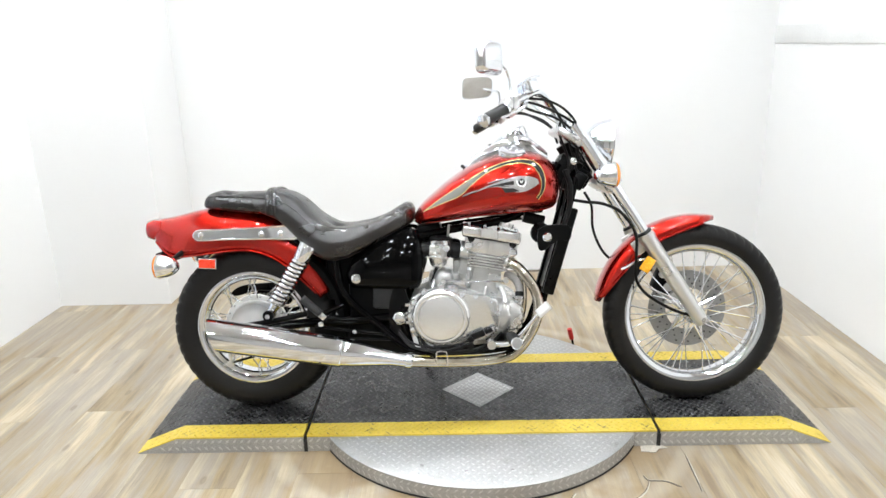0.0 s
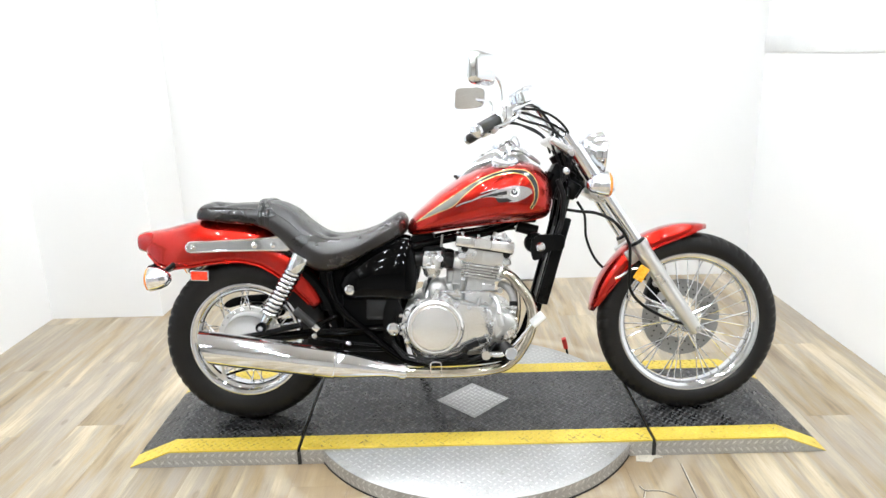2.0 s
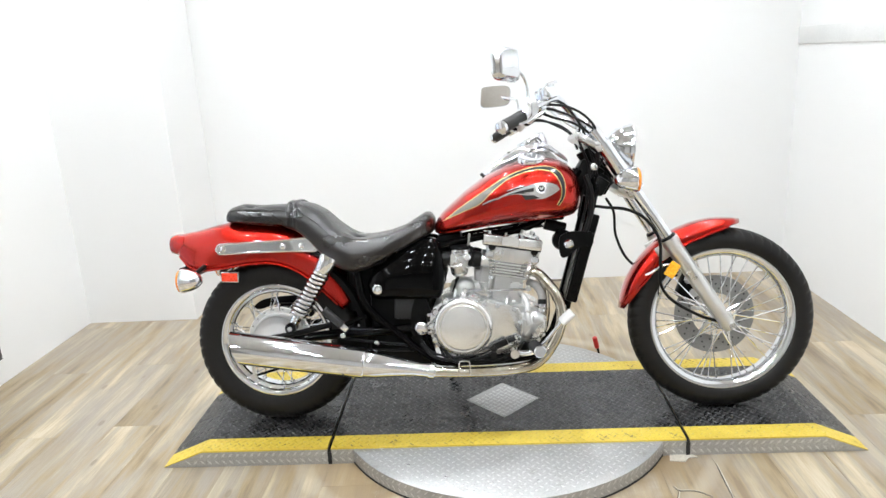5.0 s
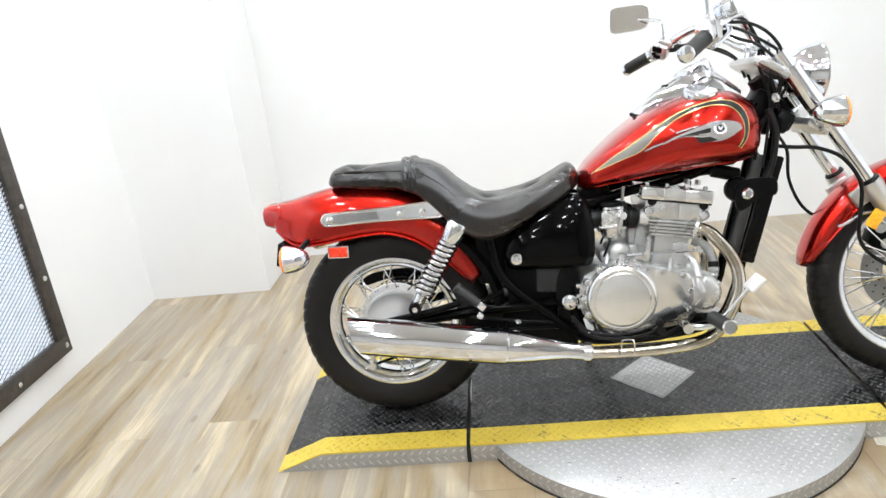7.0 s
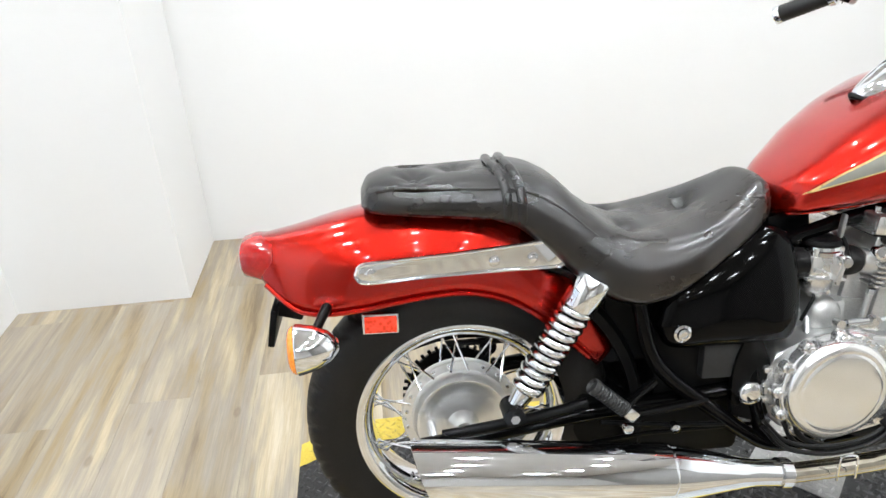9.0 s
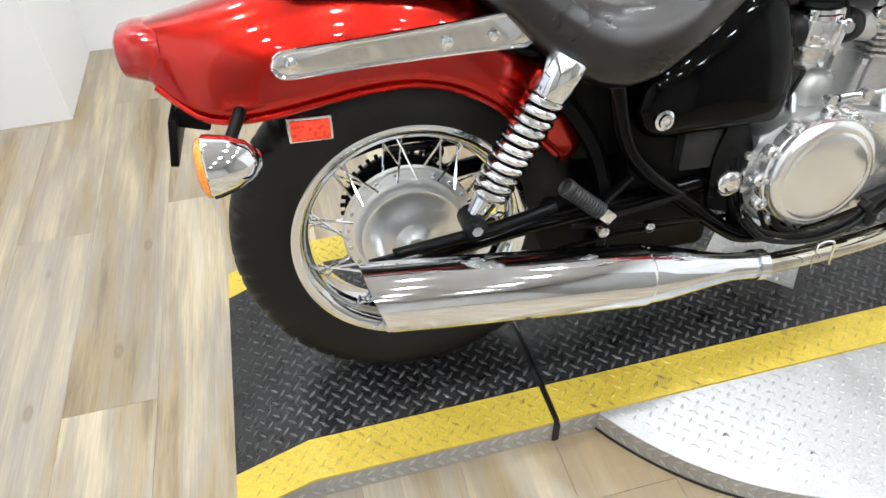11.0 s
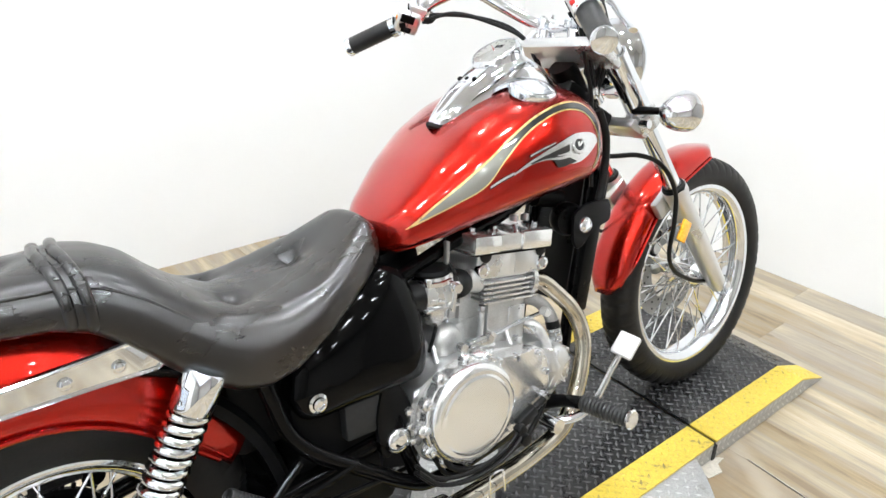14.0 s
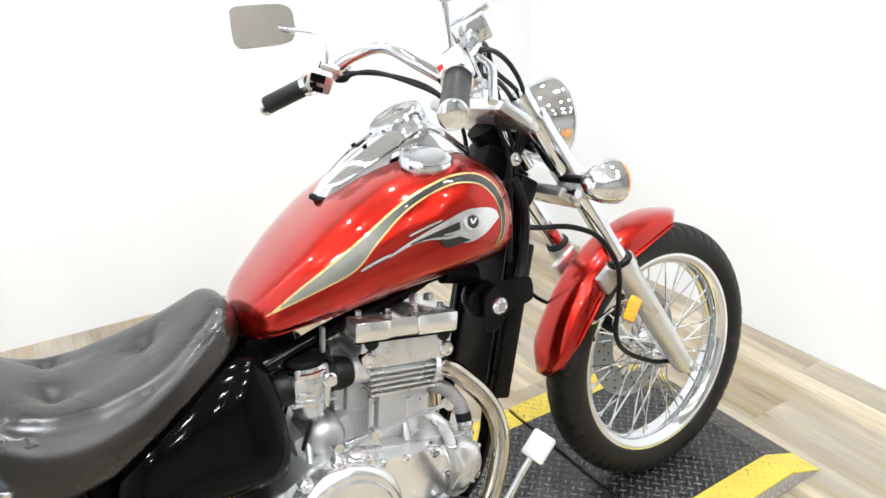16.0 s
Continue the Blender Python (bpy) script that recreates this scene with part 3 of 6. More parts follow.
# ---- mesh panel on the wall ----
panel_frame = thing("mesh_panel", "dark steel framed mesh screen over a pale glowing pane", "panel", pose(LEFT, 0, 0))
PA, PB, PZ0, PZ1, PF = -1.05, 0.232, 0.125, 1.345, 0.068
part("backing", slab(0.002, 0.006, PA + 0.02, PB - 0.02, PZ0 + 0.02, PZ1 - 0.02), BACKING, panel_frame, "pale pane behind the mesh, with added glow", smooth=False)
for y0, y1, z0, z1 in ((PA, PB, PZ0, PZ0 + PF), (PA, PB, PZ1 - PF, PZ1), (PA, PA + PF, PZ0 + PF, PZ1 - PF), (PB - PF, PB, PZ0 + PF, PZ1 - PF)):
    part("frame_rail", slab(0.0, 0.034, y0, y1, z0, z1, 0.003), PANEL_FRAME, panel_frame, "dark steel frame rail")
for k in range(5):
    z = PZ0 + 0.034 + (PZ1 - PZ0 - 0.068) * k / 4
    part("screw", turned(bmesh.new(), (0.034, PB - 0.030, z), (1, 0, 0), [(0, 0.010), (0.003, 0.010), (0.005, 0.006), (0.005, 0.0)], 12), ALLOY, panel_frame)
for k in range(1, 4):
    part("screw", turned(bmesh.new(), (0.034, PB - 0.030 - 0.30 * k, PZ0 + 0.034), (1, 0, 0), [(0, 0.010), (0.003, 0.010), (0.005, 0.006), (0.005, 0.0)], 12), ALLOY, panel_frame)
wires_v, wires_f = [], []
ya, yb, za, zb = PA + PF, PB - PF, PZ0 + PF, PZ1 - PF
slope = 0.52
step = 0.034
for sgn in (-1, 1):
    c = -3.0
    while c < 3.0:
        c += step
        ends = []
        for y in (ya, yb):
            z = za + slope * sgn * (y - ya) + c * slope
            ends.append((y, z))
        (u0, w0), (u1, w1) = ends
        if w0 == w1 or max(w0, w1) < za or min(w0, w1) > zb:
            continue
        lo_t = max(0.0, min((za - w0) / (w1 - w0), (zb - w0) / (w1 - w0)))
        hi_t = min(1.0, max((za - w0) / (w1 - w0), (zb - w0) / (w1 - w0)))
        if hi_t - lo_t < 0.005:
            continue
        p0 = (u0 + (u1 - u0) * lo_t, w0 + (w1 - w0) * lo_t)
        p1 = (u0 + (u1 - u0) * hi_t, w0 + (w1 - w0) * hi_t)
        n, t, x = len(wires_v), 0.0018, 0.014 + 0.002 * sgn
        for (y, z) in (p0, p1):
            wires_v += [(x - t, y, z - t), (x + t, y, z - t), (x + t, y, z + t), (x - t, y, z + t)]
        for k in range(4):
            wires_f.append((n + k, n + (k + 1) % 4, n + 4 + (k + 1) % 4, n + 4 + k))
me = bpy.data.meshes.new("wire_mesh")
me.from_pydata(wires_v, [], wires_f)
me.materials.append(MESH_WIRE)
ob = new("wire_mesh", me)
ob.parent = panel_frame
ob["kind"] = "stuff"

# ---- motorcycle ----
LEANING = 8.7
bike = thing("motorcycle", "red and chrome cruiser motorcycle parked leaning on the platform", "motorcycle", pose(0, -0.245, 0.064, -LEANING))


def curve_table(rows, n=48, passes=3):
    """Evens out a table of stations: the first column is the position along the body."""
    rows = np.array(rows, float)
    d = np.r_[0, np.cumsum(np.hypot(np.diff(rows[:, 0]), np.diff(rows[:, 1])))]
    s = np.linspace(0, d[-1], n)
    out = np.stack([np.interp(s, d, rows[:, k]) for k in range(rows.shape[1])], 1)
    for _ in range(passes):
        out[1:-1] = 0.25 * out[:-2] + 0.5 * out[1:-1] + 0.25 * out[2:]
    return [tuple(float(v) for v in r) for r in out]


def blob_ring(bm, x, top, bot, w, mid=0.42, pu=2.5, pl=2.6, seg=40, y0=0.0, warp=None):
    zm = bot + mid * (top - bot)
    ring = []
    for k in range(seg):
        a = 2 * math.pi * k / seg
        c, s = math.cos(a), math.sin(a)
        p = pu if s >= 0 else pl
        y = w * power(c, 2 / p)
        z = zm + ((top - zm) if s >= 0 else (zm - bot)) * power(s, 2 / p)
        if warp:
            y, z = warp(x, y, z, s)
        ring.append(bm.verts.new((x, y + y0, z)))
    return ring


# fuel tank
TANK = curve_table([
    (-0.216, 0.690, 0.664, 0.034), (-0.206, 0.714, 0.656, 0.068), (-0.185, 0.738, 0.656, 0.100), (-0.105, 0.806, 0.667, 0.144),
    (-0.034, 0.855, 0.677, 0.170), (0.037, 0.889, 0.685, 0.185), (0.100, 0.906, 0.690, 0.193), (0.160, 0.911, 0.693, 0.193),
    (0.215, 0.902, 0.696, 0.184), (0.255, 0.879, 0.702, 0.160), (0.278, 0.845, 0.720, 0.122), (0.290, 0.806, 0.752, 0.066)], 56, 2)
TX = [r[0] for r in TANK]


def tank_at(x):
    return [float(np.interp(x, TX, [r[k] for r in TANK])) for k in (1, 2, 3)]


def tank_side(x, z):
    """Half the tank's width at a place on its side."""
    top, bot, w = tank_at(x)
    zm = bot + 0.42 * (top - bot)
    h, p = ((top - zm), 2.9) if z >= zm else ((zm - bot), 2.6)
    return w * max(1 - min(abs(z - zm) / h, 0.999) ** p, 0.0) ** (1 / p)


bm = bmesh.new()
skin(bm, [blob_ring(bm, x, a, b, w, pu=2.9, seg=64) for x, a, b, w in TANK])
tank = part("fuel_tank", bm, RED, bike, "candy red fuel tank with a gold-edged stripe", sharp=60)
bm = bmesh.new()
for side in (-1, 1):
    tube(bm, [(x, side * (tank_side(x, tank_at(x)[1] + 0.010) + 0.0005), tank_at(x)[1] + 0.010) for x in np.linspace(-0.195, 0.262, 16).tolist()], 0.0022, 8, 2)
part("seam_flange", bm, RED, tank)


def decal(name, upper, lower, material, lift, label="", n=40, m=6, side=-1):
    """A thin film between two lines of (x, z) laid onto the tank's side."""
    up = smooth_line([(x, 0, z) for x, z in upper], 8)
    lo = smooth_line([(x, 0, z) for x, z in lower], 8)

    def at(line, t):
        f = t * (len(line) - 1)
        i = min(int(f), len(line) - 2)
        return line[i].lerp(line[i + 1], f - i)
    bm = bmesh.new()
    rows = []
    for i in range(n + 1):
        a, b = at(up, i / n), at(lo, i / n)
        row = []
        for j in range(m + 1):
            p = a.lerp(b, j / m)
            row.append(bm.verts.new((p.x, side * (tank_side(p.x, p.z) + lift), p.z)))
        rows.append(row)
    for a, b in zip(rows, rows[1:]):
        for j in range(m):
            bm.faces.new((a[j], a[j + 1], b[j + 1], b[j]))
    return part(name, bm, material, tank, label, sharp=80)


STRIPE_UP = [(-0.184, 0.7075), (-0.125, 0.752), (-0.064, 0.792), (0.005, 0.835), (0.05, 0.8575), (0.097, 0.873), (0.145, 0.88), (0.185, 0.875), (0.21, 0.857), (0.223, 0.83), (0.226, 0.802), (0.221, 0.774), (0.203, 0.746)]
STRIPE_LO = [(-0.184, 0.7065), (-0.106, 0.74), (-0.055, 0.762), (-0.014, 0.8), (0.033, 0.835), (0.077, 0.8545), (0.117, 0.8645), (0.15, 0.8655), (0.18, 0.857), (0.199, 0.836), (0.21, 0.806), (0.208, 0.776), (0.195, 0.752)]


def inward(line, k):
    """The line moved sideways by k."""
    out = []
    for i, (x, z) in enumerate(line):
        a, c = line[max(i - 1, 0)], line[min(i + 1, len(line) - 1)]
        dx, dz = c[0] - a[0], c[1] - a[1]
        n = math.hypot(dx, dz)
        out.append((x + k * dz / n, z - k * dx / n))
    return out


def tip(line, f):
    """The line with its first point moved on towards the second."""
    (x0, z0), (x1, z1) = line[:2]
    return [(x0 + f * (x1 - x0), z0 + f * (z1 - z0))] + line[1:]


for side in (-1, 1):
    decal("pinstripe", STRIPE_UP, STRIPE_LO, GOLD, 0.0008, "gold pinstripe outline", 80, 6, side)
    decal("stripe", tip(inward(STRIPE_UP, 0.0025), 0.32), tip(inward(STRIPE_LO, -0.0025), 0.26), STRIPE, 0.0014, "silver stripe that fades to black", 80, 6, side)

EMB_A_UP = [(-0.002, 0.778), (0.029, 0.793), (0.062, 0.805), (0.091, 0.814), (0.123, 0.823), (0.146, 0.826), (0.177, 0.822), (0.197, 0.814), (0.204, 0.802)]
EMB_A_LO = [(-0.002, 0.775), (0.03, 0.787), (0.06, 0.791), (0.083, 0.788), (0.1, 0.779), (0.121, 0.774), (0.147, 0.773), (0.177, 0.783), (0.204, 0.8)]
EMB_B_UP = [(0.033, 0.791), (0.061, 0.798), (0.089, 0.804), (0.121, 0.81)]
EMB_B_LO = [(0.034, 0.789), (0.06, 0.793), (0.092, 0.792), (0.12, 0.791)]
EMB_C_UP = [(0.081, 0.789), (0.098, 0.786), (0.12, 0.786)]
EMB_C_LO = [(0.092, 0.772), (0.114, 0.773), (0.139, 0.776)]
EMB_D_UP = [(0.089, 0.796), (0.105, 0.796), (0.122, 0.798)]
EMB_D_LO = [(0.09, 0.794), (0.106, 0.792), (0.123, 0.788)]
EMB_E_UP = [(0.034, 0.805), (0.063, 0.813), (0.091, 0.819)]
EMB_E_LO = [(0.034, 0.802), (0.063, 0.81), (0.09, 0.816)]
EMB_F_UP = [(-0.047, 0.764), (-0.024, 0.774), (0.0, 0.781)]
EMB_F_LO = [(-0.047, 0.76), (-0.023, 0.77), (0.0, 0.777)]
EMB_MID = (0.145, 0.805)
# side emblem
for side in (-1, 1):
    decal("emblem", EMB_A_UP, EMB_A_LO, BADGE, 0.0030, "silver wing-shaped badge", 48, 6, side)
    decal("badge_inlay", EMB_B_UP, EMB_B_LO, STRIPE_DARK, 0.0040, "black inlay of the badge", 24, 3, side)
    decal("badge_fin", EMB_C_UP, EMB_C_LO, STRIPE_DARK, 0.0036, "black fin below the badge", 16, 3, side)
    decal("badge_edge", EMB_D_UP, EMB_D_LO, BADGE, 0.0044, "", 16, 2, side)
    for up, lo in ((EMB_E_UP, EMB_E_LO), (EMB_F_UP, EMB_F_LO)):
        decal("streak_shadow", [(x, z - 0.0012) for x, z in up], [(x, z - 0.0022) for x, z in lo], STRIPE_DARK, 0.0016, "", 16, 2, side)
        decal("badge_streak", up, lo, BADGE, 0.0024, "thin silver streak", 16, 2, side)
    mx, mz = EMB_MID
    yb = side * (tank_side(mx, mz) + 0.0036)
    way = (0, side, 0.30)
    part("medallion", turned(bmesh.new(), (mx, yb, mz), way, [(0, 0.0), (0, 0.0175), (0.0012, 0.0172), (0.0020, 0.0150), (0.0014, 0.0125), (0.0014, 0.0)], 32), BADGE, tank, "round silver medallion")
    part("medallion_face", turned(bmesh.new(), (mx, yb, mz), way, [(0.0016, 0.0), (0.0016, 0.0108), (0.0020, 0.0104), (0.0020, 0.0)], 24), MEDAL, tank, "dark medallion face")
    bm = bmesh.new()
    for dx in (-1, 1):
        box(bm, (mx + 0.0026 * dx, yb + side * 0.0030, mz + 0.0012), (0.0030, 0.0018, 0.0118), (side * -16, 24 * dx, 0), 0.0004)
    part("chevron", bm, CHEVRON, tank, "pale chevron")

# fuel cap and instrument console
bm = bmesh.new()
axis = Vector((0.06, -0.36, 0.93)).normalized()
cap_at = Vector((0.122, -0.104, 0.900))
turned(bm, cap_at, axis, [(-0.006, 0.0), (-0.006, 0.0445), (0.005, 0.0455), (0.010, 0.0445), (0.0118, 0.0425), (0.0124, 0.0400), (0.0127, 0.030), (0.0129, 0.0)], 56)
cap = part("fuel_cap", bm, CHROME, bike, "round chrome fuel cap", sharp=60)

CONS = curve_table([(-0.040, 0.864, 0.846, 0.012), (-0.022, 0.880, 0.846, 0.028), (0.027, 0.917, 0.862, 0.044), (0.077, 0.945, 0.880, 0.056),
                    (0.120, 0.966, 0.890, 0.066), (0.160, 0.970, 0.895, 0.068), (0.200, 0.946, 0.890, 0.064), (0.250, 0.905, 0.872, 0.048)], 36, 2)
bm = bmesh.new()
skin(bm, [blob_ring(bm, x, a, b, w, 0.30, 2.8, 4.0, 56) for x, a, b, w in CONS])
console = part("instrument_console", bm, CHROME, bike, "chrome console on top of the tank", sharp=60)
bm = bmesh.new()
tube(bm, [(-0.046, 0, 0.858)] + [(x, -w * 0.96, b + 0.008 * (a - b) / 0.06) for x, a, b, w in CONS[2::4]], 0.006, 8, 3)
tube(bm, [(-0.046, 0, 0.858)] + [(x, w * 0.96, b + 0.008 * (a - b) / 0.06) for x, a, b, w in CONS[2::4]], 0.006, 8, 3)
part("rubber_edge", bm, SOFT_RUBBER, console, "black rubber edging")
gx = Vector((0.128, 0, 0.969))
ga = Vector((-0.42, 0, 0.90)).normalized()
bm = bmesh.new()
turned(bm, gx, ga, [(-0.034, 0.052), (-0.008, 0.0520), (0.002, 0.0505), (0.006, 0.0485), (0.008, 0.0455), (0.007, 0.0435), (0.003, 0.0425)], 48)
gauge = part("speedometer", bm, CHROME, bike, "round chrome-rimmed speedometer")
part("dial", turned(bmesh.new(), gx, ga, [(0.001, 0.0), (0.001, 0.0430), (0.003, 0.0430), (0.003, 0.0)], 36), DIAL, gauge, "pale dial face")
gside, gup = Vector((0, 1, 0)), ga.cross(Vector((0, 1, 0)))
bm = bmesh.new()
for k in range(15):
    a = radians(-40 + 260 * k / 14)
    d = math.cos(a) * gside - math.sin(a) * gup
    rod(bm, gx + ga * 0.0036 + d * 0.034, gx + ga * 0.0036 + d * 0.0405, 0.0007, seg=5)
part("dial_marks", bm, DARK_PLASTIC, gauge)
part("odometer_window", box(bmesh.new(), gx + ga * 0.0036 - gup * 0.016, (0.010, 0.022, 0.0016), (0, -25, 0), 0.0004), DARK_PLASTIC, gauge)
part("dial_glass", turned(bmesh.new(), gx, ga, [(0.0064, 0.0432), (0.0072, 0.020), (0.0074, 0.0)], 32), LENS, gauge, "clear dial glass")
part("needle", rod(bmesh.new(), gx + ga * 0.0050, gx + ga * 0.0050 + (gside * 0.7 - gup * 0.5) * 0.04, 0.0012, 0.0005, 6), RED_PLASTIC, gauge)
for k, y in enumerate((-0.022, 0.0, 0.022)):
    bm = bmesh.new()
    turned(bm, (0.052, y, 0.931), ga, [(-0.004, 0.0), (-0.004, 0.0048), (0.0010, 0.0046), (0.0014, 0.003), (0.0014, 0.0)], 14)
    part("indicator_lamp", bm, DARK_PLASTIC, console)

# seat
SEAT_ROWS = curve_table([
    (-0.952, 0.757, 0.738, 0.050), (-0.940, 0.782, 0.731, 0.080), (-0.900, 0.797, 0.725, 0.100), (-0.800, 0.793, 0.715, 0.112), (-0.730, 0.790, 0.706, 0.118),
    (-0.690, 0.794, 0.690, 0.124), (-0.650, 0.784, 0.655, 0.132), (-0.610, 0.762, 0.610, 0.142), (-0.570, 0.722, 0.572, 0.154), (-0.530, 0.692, 0.549, 0.166),
    (-0.490, 0.676, 0.542, 0.172), (-0.440, 0.669, 0.554, 0.172), (-0.385, 0.676, 0.584, 0.162), (-0.330, 0.697, 0.612, 0.142), (-0.285, 0.720, 0.632, 0.120),
    (-0.245, 0.741, 0.652, 0.096), (-0.226, 0.735, 0.664, 0.076), (-0.216, 0.716, 0.676, 0.045)], 170, 5)
BUTTONS = [(-0.350, 0.020), (-0.486, -0.050), (-0.486, 0.090), (-0.86, -0.045), (-0.86, 0.055), (-0.785, 0.005)]


def tufts(x, y, z, s):
    if s > 0.1:
        dip = 0.0
        for bx, by in BUTTONS:
            d = math.hypot(x - bx, y - by)
            fold = 1.0 + 0.45 * math.cos(5 * math.atan2(y - by, x - bx) + 9 * bx)
            dip += (0.016 if bx > -0.6 else 0.010) * math.exp(-(d / 0.015) ** 2) + 0.0038 * fold * math.exp(-((d - 0.018) / 0.016) ** 2)
        dip += sum(0.006 * math.exp(-((x - bx) ** 2 + (y - by) ** 2) / (0.060 ** 2)) for bx, by in BUTTONS)
        dish = 0.016 * math.exp(-((x + 0.43) / 0.16) ** 2) * max(0.0, 1 - (y / 0.13) ** 2)
        z -= dip + dish - 0.010 * math.exp(-((x + 0.43) / 0.16) ** 2)
    return y, z


bm = bmesh.new()
skin(bm, [blob_ring(bm, x, a, b, w, 0.30, 2.5, 3.6, 96, 0.0, tufts) for x, a, b, w in SEAT_ROWS])
seat = part("seat", bm, SEAT, bike, "worn black tufted two-piece seat", sharp=70)


def seat_z(x, y):
    top, bot, w = [float(np.interp(x, [r[0] for r in SEAT_ROWS], [r[k] for r in SEAT_ROWS])) for k in (1, 2, 3)]
    zm = bot + 0.30 * (top - bot)
    z = zm + (top - zm) * max(1 - (abs(y) / w) ** 2.5, 0) ** (1 / 2.5)
    return tufts(x, y, z, 1.0)[1]


for bx, by in BUTTONS:
    part("button", turned(bmesh.new(), (bx, by, seat_z(bx, by) - 0.002), (0, 0, 1), [(0, 0.009), (0.003, 0.008), (0.005, 0.004), (0.0055, 0.0)], 16), SEAT, seat)
bm = bmesh.new()
for dx in (-0.012, 0.012):
    row = SEAT_ROWS[min(range(len(SEAT_ROWS)), key=lambda i: abs(SEAT_ROWS[i][0] + 0.712 - dx))]
    pts = []
    for k in range(0, 25):
        a = math.pi * (-0.12 + 1.24 * k / 24)
        c, s = math.cos(a), math.sin(a)
        zm = row[2] + 0.30 * (row[1] - row[2])
        p = 2.5 if s >= 0 else 3.6
        pts.append((row[0] + 0.012 * abs(c), row[3] * power(c, 2 / p) * 1.0, zm + ((row[1] - zm) * 0.97 if s >= 0 else (zm - row[2])) * power(s, 2 / p) + (0.003 if s > 0 else 0)))
    tube(bm, pts, 0.0085, 10, 2, flat=0.75)
part("seat_strap", bm, SEAT, seat, "black strap across the seat")
for side in (-1, 1):
    bm = bmesh.new()
    pts = []
    for r in SEAT_ROWS[9:-6:9]:
        zm = r[2] + 0.30 * (r[1] - r[2])
        s = 0.60
        pts.append((r[0], side * (r[3] * (1 - s ** 2.5) ** (1 / 2.5) + 0.0005), zm + (r[1] - zm) * s))
    tube(bm, pts, 0.0030, 8, 4)
    part("seam_piping", bm, SEAT, seat)


# fenders
def shell(name, stations, material, label, thick=0.003, side_power=0.62, rise=0.8, n=28):
    """An inverted trough: stations of (top x, top z, low x, low z, half width)."""
    bm = bmesh.new()
    rows = []
    for tx, tz, lx, lz, w in stations:
        row = []
        for k in range(n + 1):
            a = math.pi * k / n
            h = math.sin(a) ** rise if 0 < k < n else 0.0
            row.append(bm.verts.new((lx + (tx - lx) * h, -w * power(math.cos(a), side_power), lz + (tz - lz) * h)))
        rows.append(row)
    skin(bm, rows, False, False)
    ob = part(name, bm, material, bike, label, sharp=70)
    mod = ob.modifiers.new("thickness", "SOLIDIFY")
    mod.thickness, mod.offset = thick, -1.0
    return ob


def stations(rows, n=40, passes=2):
    return curve_table(rows, n, passes)


REAR = stations([
    (-1.152, 0.690, -1.142, 0.640, 0.046), (-1.122, 0.697, -1.124, 0.604, 0.064), (-1.075, 0.703, -1.085, 0.578, 0.086), (-1.010, 0.720, -1.035, 0.568, 0.100),
    (-0.945, 0.732, -0.965, 0.574, 0.106), (-0.860, 0.738, -0.870, 0.588, 0.108), (-0.765, 0.728, -0.785, 0.590, 0.108), (-0.690, 0.704, -0.715, 0.568, 0.106),
    (-0.615, 0.660, -0.660, 0.530, 0.104), (-0.555, 0.595, -0.612, 0.480, 0.100), (-0.512, 0.510, -0.572, 0.438, 0.094), (-0.495, 0.455, -0.550, 0.412, 0.090)])
rear_fender = shell("rear_fender", REAR, RED, "candy red rear fender with a flared tail", 0.003, 0.80, 0.84, 36)
bm = bmesh.new()
tube(bm, [(r[2], -r[4] - 0.0005, r[3]) for r in REAR[1::3]], 0.0042, 8, 3)
tube(bm, [(r[2], r[4] + 0.0005, r[3]) for r in REAR[1::3]], 0.0042, 8, 3)
part("rolled_edge", bm, RED, rear_fender)

FW, FR = Vector((0.774, 0, 0.318)), 0.355
arc = []
for k in range(25):
    a = radians(172 - (172 - 80) * k / 24)
    dep = 0.055 * min(1.0, 0.30 + 0.35 * min(k, 24 - k) / 3)
    w = 0.058 * min(1.0, 0.45 + 0.55 * min(k, (24 - k) * 1.2) / 2.4)
    arc.append((FW.x + FR * math.cos(a), FW.z + FR * math.sin(a), FW.x + (FR - dep) * math.cos(a), FW.z + (FR - dep) * math.sin(a), w))
front_fender = shell("front_fender", arc, RED, "candy red front fender", 0.003, 0.7, 0.8, 22)
bm = bmesh.new()
for side in (-1, 1):
    tube(bm, [(r[2], side * (r[4] + 0.0005), r[3]) for r in arc[1:-1:3]], 0.0035, 8, 3)
part("rolled_edge", bm, RED, front_fender)
for side in (-1, 1):
    part("fender_bracket", box(bmesh.new(), (0.575, side * 0.070, 0.575), (0.070, 0.020, 0.050), (0, -33, 0), 0.006), SATIN, front_fender, "cast alloy bracket")

